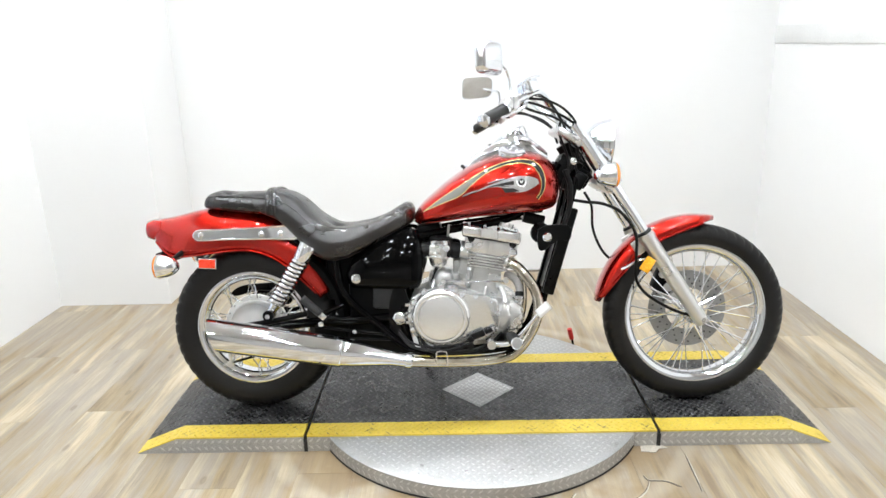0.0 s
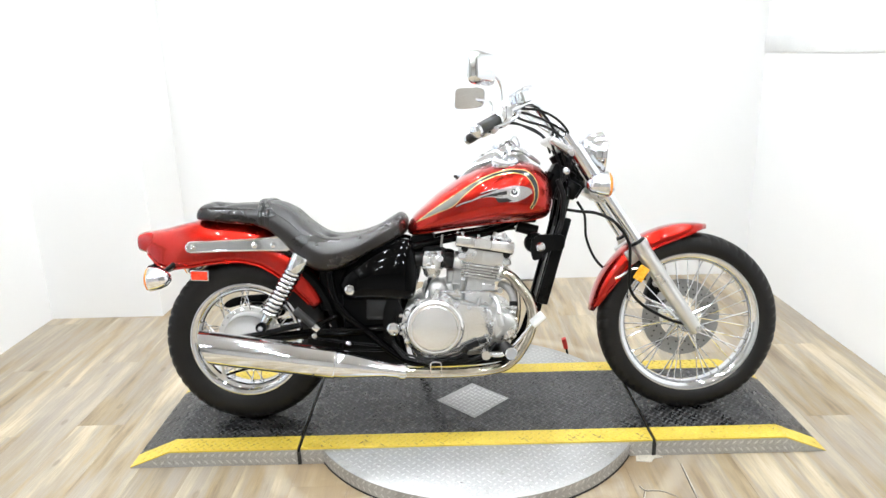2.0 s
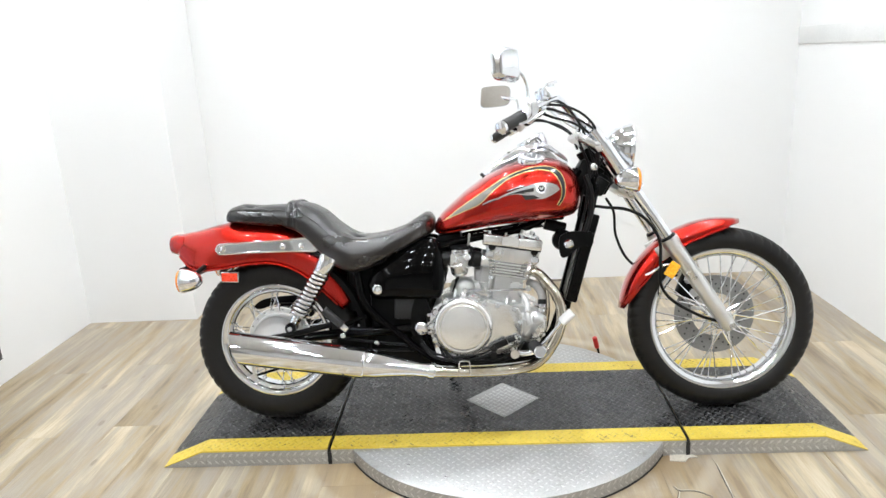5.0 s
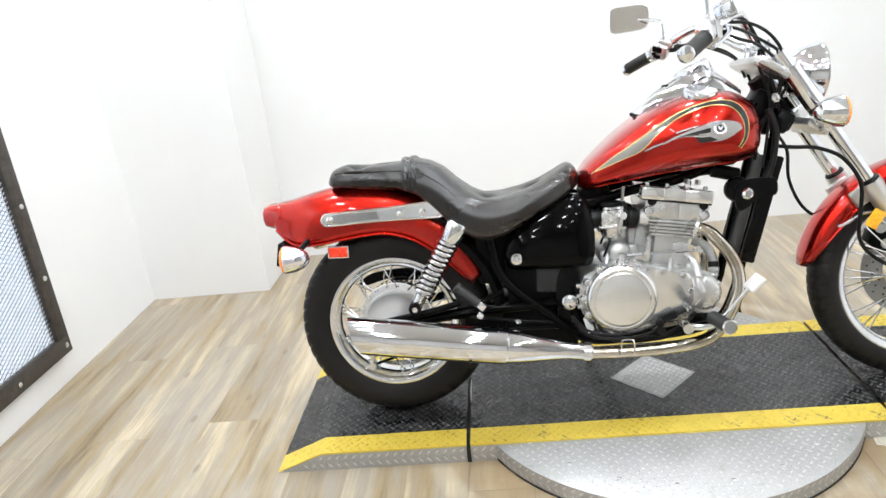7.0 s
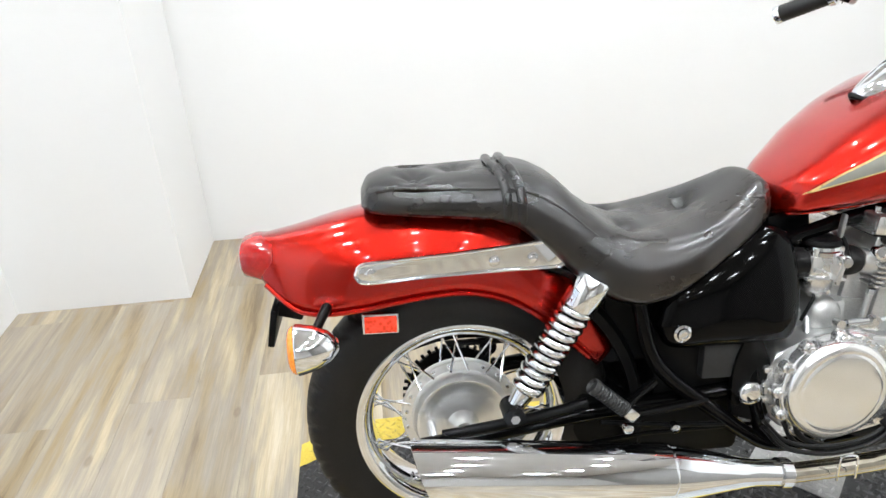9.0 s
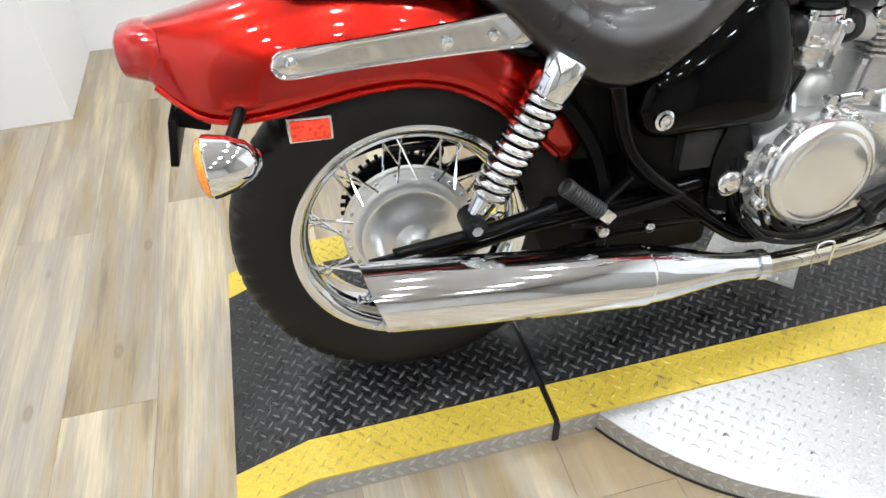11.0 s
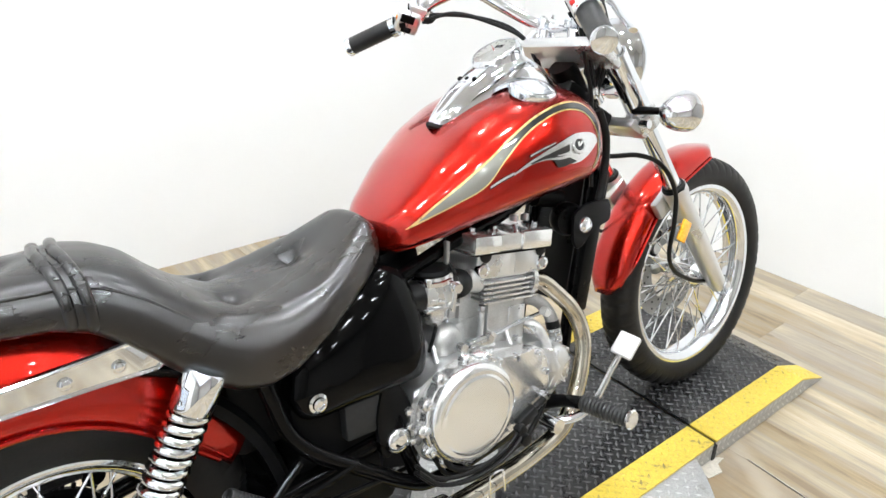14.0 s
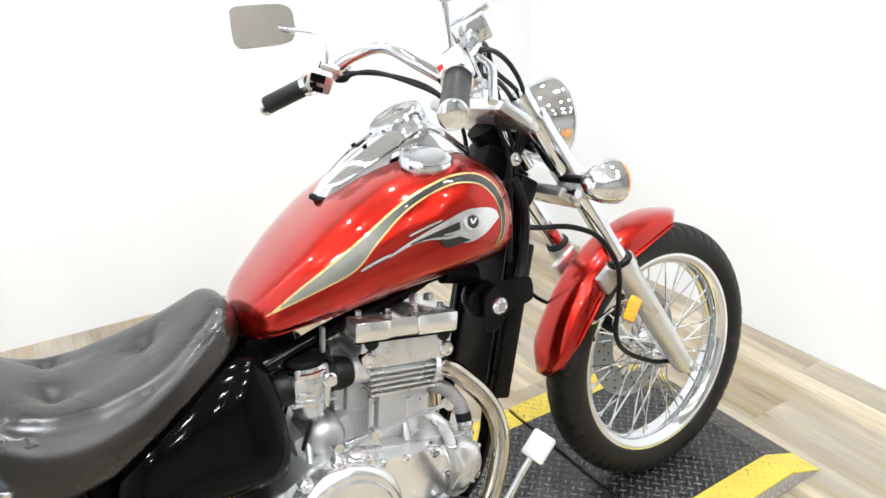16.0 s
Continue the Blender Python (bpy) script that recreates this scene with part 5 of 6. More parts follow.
part("head_rib", leaned(slab(-0.070, -0.014, -0.1085, 0.1085, 0.030, 0.074, 0.002)), ALLOY, head)
part("head_rib", leaned(slab(0.000, 0.062, -0.1075, 0.1075, 0.030, 0.074, 0.002)), ALLOY, head)
cov = [(-0.112, 0.076), (-0.110, 0.104), (-0.104, 0.111), (-0.048, 0.112), (-0.040, 0.107), (0.000, 0.107), (0.010, 0.113), (0.078, 0.114), (0.086, 0.108), (0.089, 0.078)]
cover = part("head_cover", leaned(plate(bmesh.new(), cov, -0.112, 0.112, 0.005)), POLISHED, engine, "polished cylinder head cover")
for a, b, w in ((-0.1125, -0.046, 0.1125), (0.008, 0.0895, 0.1145)):
    part("cover_cap", leaned(slab(a, b, -0.1175, 0.1175, 0.0765, w, 0.006)), POLISHED, cover)
part("gasket", leaned(slab(-0.108, 0.0865, -0.1125, 0.1125, 0.0735, 0.0770)), BLACK_SATIN, engine)
for u in (-0.092, -0.036, 0.018, 0.072):
    for y in (-0.080, 0.080):
        part("cover_bolt", leaned(turned(bmesh.new(), (u, y, 0.106), (0, 0, 1), [(0, 0.009), (0.008, 0.009), (0.009, 0.006), (0.016, 0.006), (0.017, 0.004), (0.017, 0.0)], 12)), CHROME, cover)
for u in (-0.084, 0.071):
    part("head_bolt", leaned(turned(bmesh.new(), (u, -0.100, 0.044), (0, -1, 0), [(0, 0.0145), (0.012, 0.0145), (0.0145, 0.0125), (0.0150, 0.0085), (0.0135, 0.0075), (0.0135, 0.0)], 24)), CHROME, engine, "bright round banjo bolt")
for u in (-0.078, 0.066):
    part("cover_plug", leaned(turned(bmesh.new(), (u, -0.100, 0.0715), (0, -1, 0), [(0, 0.0125), (0.0105, 0.0125), (0.0110, 0.0115), (0.0110, 0.0)], 24)), SOFT_RUBBER, engine, "black half-moon rubber plug")
for y in (-0.085, 0.020):
    part("intake_port", leaned(rod(bmesh.new(), (-0.106, y, 0.020), (-0.080, y, 0.020), 0.0235, 0.0250, 24)), ALLOY, engine)
part("stud", leaned(rod(bmesh.new(), (-0.068, -0.096, -0.040), (-0.068, -0.096, -0.110), 0.0058, seg=12)), ALLOY, engine)
part("stud_nut", leaned(rod(bmesh.new(), (-0.068, -0.096, -0.030), (-0.068, -0.096, -0.040), 0.0080, seg=6)), CHROME, engine)
part("starter_dome", turned(bmesh.new(), (-0.118, -0.020, 0.466), (0, -1, 0.05), [(0, 0.036), (0.066, 0.036), (0.080, 0.033), (0.089, 0.025), (0.093, 0.012), (0.094, 0.0)], 36), ALLOY_DULL, engine, "rounded cast cover behind the cylinders")
part("spark_lead", tube(bmesh.new(), [(0.010, -0.050, 0.655), (0.030, -0.060, 0.672), (0.080, -0.050, 0.668), (0.160, -0.045, 0.672)], 0.0050, 8), SOFT_RUBBER, engine)
for x in (0.088, 0.118):
    part("lead_clip", box(bmesh.new(), (x, -0.072, 0.656 - 0.16 * (x - 0.09)), (0.010, 0.016, 0.014), (0, 10, 20), 0.002), ALLOY, engine)
out = round_outline([(-0.225, 0.420), (-0.150, 0.448), (-0.050, 0.440), (0.020, 0.420), (0.090, 0.408), (0.140, 0.385), (0.155, 0.340), (0.140, 0.295), (0.080, 0.262), (-0.020, 0.245), (-0.130, 0.242), (-0.205, 0.262), (-0.240, 0.320), (-0.240, 0.380)], 4)
part("crankcase", plate(bmesh.new(), out, -0.135, 0.135, 0.010), ALLOY, engine, "cast alloy crankcase")
out = round_outline([(-0.135, 0.452), (-0.060, 0.436), (0.000, 0.424), (0.060, 0.412), (0.070, 0.360), (0.062, 0.300), (0.000, 0.278), (-0.060, 0.262), (-0.135, 0.253), (-0.205, 0.285), (-0.234, 0.350), (-0.205, 0.422)], 4)
part("side_cover", plate(bmesh.new(), out, -0.170, -0.132, 0.009), POLISHED, engine, "polished alloy crankcase cover")
bm = bmesh.new()
turned(bm, (-0.128, -0.166, 0.354), (0, -1, 0), [(0.0, 0.1000), (0.006, 0.0995), (0.013, 0.0970), (0.0180, 0.0925), (0.0205, 0.0870), (0.0212, 0.0815), (0.0204, 0.0800), (0.0208, 0.0785), (0.0222, 0.0765), (0.0230, 0.0720), (0.0240, 0.0400), (0.0243, 0.0)], 96)
part("clutch_cover", bm, POLISHED, engine, "round polished clutch cover", sharp=70)
for deg in (62, 88, 122, 150, 178, 205, 232, 262):
    a = radians(deg)
    p = Vector((-0.128 + 0.1060 * math.cos(a), -0.150, 0.353 + 0.1020 * math.sin(a)))
    lug = part("bolt_lug", turned(bmesh.new(), p, (0, -1, 0), [(0, 0.0125), (0.014, 0.0120), (0.017, 0.0095), (0.017, 0.0)], 18), POLISHED, engine)
    part("case_bolt", turned(bmesh.new(), p + Vector((0, -0.017, 0)), (0, -1, 0), [(0, 0.0066), (0.005, 0.0064), (0.0062, 0.0050), (0.0062, 0.0036), (0.0040, 0.0032), (0.0040, 0.0)], 12), CHROME, lug)
for x, z in ((-0.055, 0.428), (-0.010, 0.420), (0.045, 0.408), (0.064, 0.362), (0.056, 0.310)):
    part("case_bolt", turned(bmesh.new(), (x, -0.163, z), (0, -1, 0), [(0, 0.0085), (0.010, 0.0080), (0.012, 0.0060), (0.012, 0.0038), (0.009, 0.0034), (0.009, 0.0)], 12), CHROME, engine)
for z in (0.330, 0.362, 0.392):
    part("case_fin", box(bmesh.new(), (-0.242, -0.128, z), (0.018, 0.030, 0.012), (0, 0, 0), 0.003), ALLOY, engine)
bm = bmesh.new()
turned(bm, (0.104, -0.134, 0.345), (0, -1, 0), [(0.0, 0.052), (0.012, 0.051), (0.020, 0.046), (0.026, 0.036), (0.028, 0.020), (0.030, 0.0)], 40)
part("pump_cover", bm, ALLOY, engine, "round alloy pump cover")
for k in range(5):
    a = radians(30 + 72 * k)
    part("pump_bolt", turned(bmesh.new(), (0.104 + 0.048 * math.cos(a), -0.138, 0.345 + 0.048 * math.sin(a)), (0, -1, 0), [(0, 0.008), (0.012, 0.008), (0.014, 0.005), (0.014, 0.0)], 10), ALLOY, engine)
bm = bmesh.new()
tube(bm, [(0.068, -0.112, 0.452), (0.080, -0.130, 0.440), (0.090, -0.142, 0.412), (0.090, -0.156, 0.378), (0.096, -0.160, 0.352)], [0.010, 0.0105, 0.0105, 0.011, 0.013], 16)
turned(bm, (0.092, -0.150, 0.392), (0, -0.2, 1), [(0, 0.010), (0.001, 0.0135), (0.008, 0.0135), (0.009, 0.010)], 18)
part("water_pipe", bm, ALLOY, engine, "bright curved water pipe")
part("coolant_hose", tube(bmesh.new(), [(0.100, -0.070, 0.482), (0.126, -0.088, 0.470), (0.142, -0.104, 0.442), (0.143, -0.118, 0.405), (0.132, -0.132, 0.378)], 0.0135, 16), GREY_HOSE, engine, "grey coolant hose")
for p in ((0.143, -0.118, 0.402), (0.138, -0.126, 0.388)):
    clamp = part("hose_clamp", turned(bmesh.new(), p, (0.25, 0.30, 1), [(0, 0.0138), (0, 0.0152), (0.007, 0.0152), (0.007, 0.0138)], 20), CHROME, engine)
    part("clamp_screw", box(bmesh.new(), (p[0] - 0.006, p[1] - 0.015, p[2] + 0.003), (0.012, 0.006, 0.007), (0, 0, 0), 0.001), CHROME, clamp)
part("hose_collar", turned(bmesh.new(), (0.143, -0.116, 0.410), (0.05, 0.30, 1), [(0, 0.0136), (0, 0.0150), (0.016, 0.0150), (0.016, 0.0136)], 18), SOFT_RUBBER, engine)
for deg in (20, 80, 140, 230, 300):
    a = radians(deg)
    part("pump_rib", box(bmesh.new(), (0.104 + 0.026 * math.cos(a), -0.160, 0.345 + 0.026 * math.sin(a)), (0.030, 0.006, 0.005), (0, -deg, 0), 0.0015), ALLOY, engine)
part("link_rod", tube(bmesh.new(), [(-0.124, -0.146, 0.474), (-0.060, -0.138, 0.470), (0.020, -0.132, 0.468), (0.095, -0.130, 0.466)], 0.0042, 8), CHROME, engine)
for x in (-0.118, -0.050, 0.096):
    part("rod_end", turned(bmesh.new(), (x, -0.150, 0.4715), (0, 1, 0), [(0, 0.0), (0, 0.009), (0.016, 0.009), (0.016, 0.0)], 12), ALLOY, engine)
part("release_arm", box(bmesh.new(), (-0.062, -0.140, 0.462), (0.046, 0.012, 0.016), (0, 14, 0), 0.003), ALLOY, engine)
part("return_spring", turned(bmesh.new(), (-0.060, -0.140, 0.470), (-1, -0.1, 0.05), [(0.004 * (k // 2) + 0.002 * (k % 2), 0.0070 if k % 2 else 0.0054) for k in range(24)], 12), CHROME, engine)
part("filler_plug", turned(bmesh.new(), (-0.092, -0.148, 0.440), (0, -0.4, 1), [(0, 0.016), (0.012, 0.016), (0.014, 0.012), (0.020, 0.012), (0.021, 0.009), (0.021, 0.0)], 10), ALLOY, engine, "bright oil filler plug")
for a, b in (((-0.160, -0.120, 0.430), (-0.150, -0.095, 0.470)), ((0.020, -0.120, 0.412), (0.030, -0.098, 0.440))):
    part("case_rib", rod(bmesh.new(), a, b, 0.007, 0.006, 10), ALLOY, engine)
bm = bmesh.new()
box(bm, (-0.115, 0.0, 0.455), (0.11, 0.17, 0.06), (0, -8, 0), 0.012)
box(bm, (-0.06, 0.0, 0.49), (0.05, 0.12, 0.09), (0, 0, 0), 0.010)
part("gear_case", bm, ALLOY_DULL, engine)
bm = bmesh.new()
box(bm, (-0.020, 0.0, 0.225), (0.22, 0.13, 0.05), (0, 0, 0), 0.012)
part("oil_sump", bm, BLACK_SATIN, engine)
for y in (-0.085, 0.02):
    bm = bmesh.new()
    box(bm, (-0.134, y, 0.572), (0.062, 0.062, 0.040), (0, 6, 0), 0.006, 2)
    turned(bm, (-0.136, y, 0.560), (0.05, 0, -1), [(0, 0.0), (0, 0.032), (0.006, 0.036), (0.012, 0.036), (0.014, 0.032), (0.034, 0.029), (0.044, 0.022), (0.047, 0.013), (0.054, 0.011), (0.055, 0.0)], 28)
    carb = part("carburettor", bm, ALLOY, bike, "alloy carburettor with a black cap")
    part("slide_ring", turned(bmesh.new(), (-0.130, y, 0.590), (0.02, 0, 1), [(0, 0.0), (0, 0.034), (0.003, 0.0375), (0.010, 0.0375), (0.012, 0.034), (0.018, 0.033), (0.019, 0.0)], 32), CHROME, carb, "bright slide chamber ring")
    part("cap", turned(bmesh.new(), (-0.130, y, 0.609), (0.02, 0, 1), [(0, 0.033), (0.004, 0.034), (0.010, 0.031), (0.013, 0.022), (0.014, 0.0)], 28), DARK_PLASTIC, carb, "black plastic cap")
    for k in range(4):
        a = radians(45 + 90 * k)
        part("screw", turned(bmesh.new(), (-0.130 + 0.034 * math.cos(a), y + 0.034 * math.sin(a), 0.598), (0, 0, 1), [(-0.012, 0.0045), (0.008, 0.0045), (0.009, 0.003), (0.009, 0.0)], 10), ALLOY, carb)
    part("throttle_lug", turned(bmesh.new(), (-0.106, y - 0.028, 0.582), (0, -1, 0), [(0, 0.012), (0.010, 0.012), (0.012, 0.009), (0.018, 0.009), (0.018, 0.0)], 16), CHROME, carb)
    part("throttle_arm", box(bmesh.new(), (-0.114, y - 0.040, 0.562), (0.008, 0.006, 0.046), (0, 14, 0), 0.002), ALLOY, carb)
    part("choke_arm", box(bmesh.new(), (-0.148, y - 0.036, 0.566), (0.030, 0.006, 0.009), (0, 20, 0), 0.002), ALLOY, carb)
    part("drain_screw", rod(bmesh.new(), (-0.128, y - 0.018, 0.524), (-0.126, y - 0.030, 0.522), 0.005, seg=8), CHROME, carb)
    part("bowl_flange", box(bmesh.new(), (-0.136, y, 0.550), (0.076, 0.074, 0.005), (0, 6, 0), 0.002), ALLOY, carb)
    part("intake_boot", turned(bmesh.new(), (-0.110, y, 0.576), (1, 0, -0.16), [(0, 0.025), (0.006, 0.0255), (0.010, 0.0295), (0.018, 0.0300), (0.022, 0.0265), (0.027, 0.0290), (0.036, 0.0285), (0.044, 0.0270), (0.052, 0.0240)], 28), SOFT_RUBBER, carb, "black rubber intake boot")
    part("air_boot", turned(bmesh.new(), (-0.156, y, 0.574), (-1, 0, 0), [(0, 0.026), (0.012, 0.030), (0.020, 0.027), (0.045, 0.032)], 24), SOFT_RUBBER, carb)
    part("overflow_pipe", tube(bmesh.new(), [(-0.140, y - 0.012, 0.508), (-0.150, y - 0.014, 0.490), (-0.160, y - 0.010, 0.462)], 0.0035, 8), SOFT_RUBBER, carb)
part("fuel_tap", box(bmesh.new(), (-0.098, -0.092, 0.640), (0.008, 0.012, 0.044), (0, 8, 0), 0.003), GREY_CAST, bike, "small alloy fuel tap")
part("fuel_line", tube(bmesh.new(), [(-0.098, -0.096, 0.620), (-0.092, -0.100, 0.604), (-0.088, -0.094, 0.590)], 0.0045, 8), SOFT_RUBBER, bike)
# added black box that keeps the space below the tank dark
part("tank_gap_filler", box(bmesh.new(), (0.055, 0.0, 0.698), (0.36, 0.100, 0.028), (0, -2, 0), 0.008), BLACK_SATIN, bike)
part("air_duct", box(bmesh.new(), (-0.165, 0.02, 0.630), (0.085, 0.120, 0.060), (0, -8, 0), 0.010), BLACK_SATIN, bike)

# exhaust
bm = bmesh.new()
PIPE_LINE = [(0.102, -0.088, 0.524), (0.134, -0.096, 0.514), (0.164, -0.108, 0.481), (0.188, -0.122, 0.446), (0.203, -0.132, 0.406), (0.205, -0.141, 0.361), (0.191, -0.147, 0.315), (0.168, -0.154, 0.274), (0.136, -0.163, 0.236), (0.090, -0.174, 0.212), (0.0, -0.186, 0.204), (-0.12, -0.196, 0.205), (-0.255, -0.206, 0.213)]
exhaust = part("exhaust_pipe", tube(bm, PIPE_LINE, 0.0180, 20, 6), PIPE, bike, "heat-tinted chrome exhaust pipe")
part("flange", turned(bmesh.new(), (0.100, -0.088, 0.525), (0.9, -0.25, -0.3), [(0, 0.0), (0, 0.032), (0.009, 0.032), (0.009, 0.0)], 20), ALLOY, exhaust)
part("exhaust_pipe", tube(bmesh.new(), [(0.100, 0.050, 0.522), (0.135, 0.052, 0.505), (0.160, 0.056, 0.460), (0.170, 0.060, 0.400), (0.168, 0.064, 0.330), (0.150, 0.070, 0.260), (0.110, 0.080, 0.212), (0.05, 0.090, 0.195), (-0.10, 0.10, 0.190)], 0.0165, 18, 6), PIPE, bike, "heat-tinted chrome exhaust pipe")
ma, mb = Vector((-0.225, -0.206, 0.214)), Vector((-0.915, -0.222, 0.324))
md = mb - ma
L = md.length
bm = bmesh.new()
turned(bm, ma, md, [(0.0, 0.0), (0.0, 0.0210), (0.012, 0.0235), (0.075, 0.0245), (0.100, 0.0285), (0.200, 0.0455), (0.230, 0.0480), (0.250, 0.0485)], 40)
muffler = part("muffler", bm, CHROME, bike, "long chrome slash-cut muffler")
bm = bmesh.new()
ax = md.normalized()
sidev = ax.cross(Vector((0, 0, 1))).normalized()
upv = sidev.cross(ax)
rows = []
seg = 48
for d, r in [(0.238, 0.0500), (0.240, 0.0515), (0.245, 0.0520), (0.40, 0.0535), (0.60, 0.0540), (0.64, 0.0540), (L, 0.0530), (L, 0.0500), (L - 0.06, 0.0490), (L - 0.18, 0.047), (L - 0.18, 0.004)]:
    row = []
    for k in range(seg):
        a = 2 * math.pi * k / seg
        u, v = math.cos(a), math.sin(a)
        cut = 0.0
        if d > L - 0.07:
            cut = -0.052 * (1 - v) / 2
        row.append(bm.verts.new(ma + ax * (d + cut) + sidev * (u * r) + upv * (v * r)))
    rows.append(row)
skin(bm, rows, True)
part("muffler_sleeve", bm, CHROME, muffler, sharp=50)
part("pipe_clamp", turned(bmesh.new(), ma + ax * 0.004, ax, [(0, 0.021), (0.001, 0.0272), (0.020, 0.0272), (0.021, 0.021)], 32), CHROME, muffler)
bm = bmesh.new()
rod(bm, (-0.868, -0.150, 0.300), (-0.868, -0.128, 0.195), 0.0065, 0.0055, 10)
turned(bm, (-0.868, -0.118, 0.193), (0, -1, 0), [(0, 0.0), (0, 0.011), (0.024, 0.011), (0.024, 0.0)], 14)
rod(bm, (-0.895, -0.128, 0.186), (-0.855, -0.128, 0.200), 0.003, seg=8)
part("axle_adjuster", bm, ALLOY, bike)
part("heat_spring", tube(bmesh.new(), [(-0.145, -0.225, 0.200), (-0.145, -0.228, 0.242), (-0.138, -0.226, 0.250), (-0.118, -0.224, 0.249), (-0.110, -0.226, 0.242), (-0.109, -0.225, 0.200)], 0.0022, 6, 5), CHROME, bike)

# frame
def bars(name, lines, r, material=BLACK, seg=14):
    for pts in lines:
        for side in (-1, 1):
            part(name, tube(bmesh.new(), [(x, side * y, z) for x, y, z in pts], r, seg, 6), material, bike)


bars("frame_tube", [
    [(-0.500, 0.118, 0.600), (-0.485, 0.126, 0.540), (-0.468, 0.134, 0.455), (-0.430, 0.138, 0.398), (-0.360, 0.138, 0.335), (-0.270, 0.138, 0.258), (-0.215, 0.136, 0.228), (-0.120, 0.130, 0.222), (0.060, 0.105, 0.222), (0.170, 0.075, 0.245), (0.215, 0.074, 0.330), (0.232, 0.074, 0.400), (0.330, 0.072, 0.760), (0.345, 0.040, 0.830)],
    [(0.290, 0.030, 0.860), (0.150, 0.045, 0.690), (-0.100, 0.070, 0.640), (-0.300, 0.100, 0.600), (-0.480, 0.115, 0.560)],
    [(-0.270, 0.085, 0.620), (-0.262, 0.095, 0.500), (-0.262, 0.118, 0.400), (-0.262, 0.128, 0.340), (-0.235, 0.130, 0.240)],
], 0.0140)
bars("rear_frame_rail", [[(-0.470, 0.112, 0.570), (-0.560, 0.110, 0.590), (-0.680, 0.100, 0.640)]], 0.011)
bars("swingarm", [[(-0.262, 0.108, 0.345), (-0.420, 0.112, 0.335), (-0.600, 0.118, 0.330), (-0.760, 0.120, 0.312), (-0.885, 0.120, 0.300)]], 0.0165)
part("swingarm_brace", tube(bmesh.new(), [(-0.50, -0.10, 0.335), (-0.52, 0.0, 0.335), (-0.50, 0.10, 0.335)], 0.018, 12), BLACK, bike)
part("swingarm_rod", tube(bmesh.new(), [(-0.845, -0.118, 0.318), (-0.700, -0.138, 0.345), (-0.585, -0.150, 0.372)], 0.010, 12), BLACK_SATIN, bike)
for side in (-1, 1):
    out = round_outline([(-0.305, 0.300), (-0.240, 0.285), (-0.225, 0.345), (-0.245, 0.430), (-0.275, 0.470), (-0.305, 0.400)], 4)
    part("pivot_plate", plate(bmesh.new(), out, side * 0.128 - 0.006, side * 0.128 + 0.006, 0.002), BLACK_SATIN, bike)
    part("pivot_cap", turned(bmesh.new(), (-0.272, side * 0.134, 0.345), (0, side, 0), [(0, 0.0245), (0.005, 0.0245), (0.010, 0.021), (0.013, 0.012), (0.013, 0.0)], 28), CHROME, bike, "chrome swingarm pivot cap")
part("rear_axle", rod(bmesh.new(), (-0.862, -0.148, 0.300), (-0.862, 0.148, 0.300), 0.010, seg=12), CHROME, bike)
part("axle_nut", rod(bmesh.new(), (-0.862, -0.136, 0.300), (-0.862, -0.150, 0.300), 0.016, seg=6), CHROME, bike)

# shocks
for side in (-1, 1):
    y = side * 0.142
    a, b = Vector((-0.574, y, 0.600)), Vector((-0.720, y - side * 0.004, 0.366))
    d = (b - a).normalized()
    n = (b - a).length
    bm = bmesh.new()
    turned(bm, a, d, [(-0.010, 0.0), (-0.010, 0.029), (-0.007, 0.0315), (0.050, 0.0315), (0.053, 0.029), (0.053, 0.0)], 32)
    shock = part("shock_absorber", bm, CHROME, bike, "chrome shock absorber")
    s1 = d.cross(Vector((0, 1, 0))).normalized()
    s2 = d.cross(s1)
    bm = bmesh.new()
    turns, steps = 10.5, 220
    pts = []
    for k in range(steps + 1):
        t = k / steps
        ang = 2 * math.pi * turns * t
        pts.append(a + d * (0.054 + t * (n - 0.108)) + (s1 * math.cos(ang) + s2 * math.sin(ang)) * 0.0250)
    tube(bm, pts, 0.0066, 9, 1)
    part("coil_spring", bm, CHROME, shock, "chrome coil spring")
    part("damper", rod(bmesh.new(), a + d * 0.05, a + d * (n - 0.03), 0.017, seg=18), DARK_PLASTIC, shock)
    part("lower_cup", turned(bmesh.new(), a + d * (n - 0.055), d, [(0, 0.0), (0, 0.027), (0.004, 0.028), (0.010, 0.020), (0.040, 0.016), (0.046, 0.0)], 28), CHROME, shock)
    part("lower_mount", rod(bmesh.new(), b + Vector((0, -0.022, 0)), b + Vector((0, 0.022, 0)), 0.019, seg=20), BLACK_SATIN, shock)
    part("mount_bolt", rod(bmesh.new(), b + Vector((0, side * 0.020, 0)), b + Vector((0, side * 0.032, 0)), 0.009, seg=6), CHROME, shock)

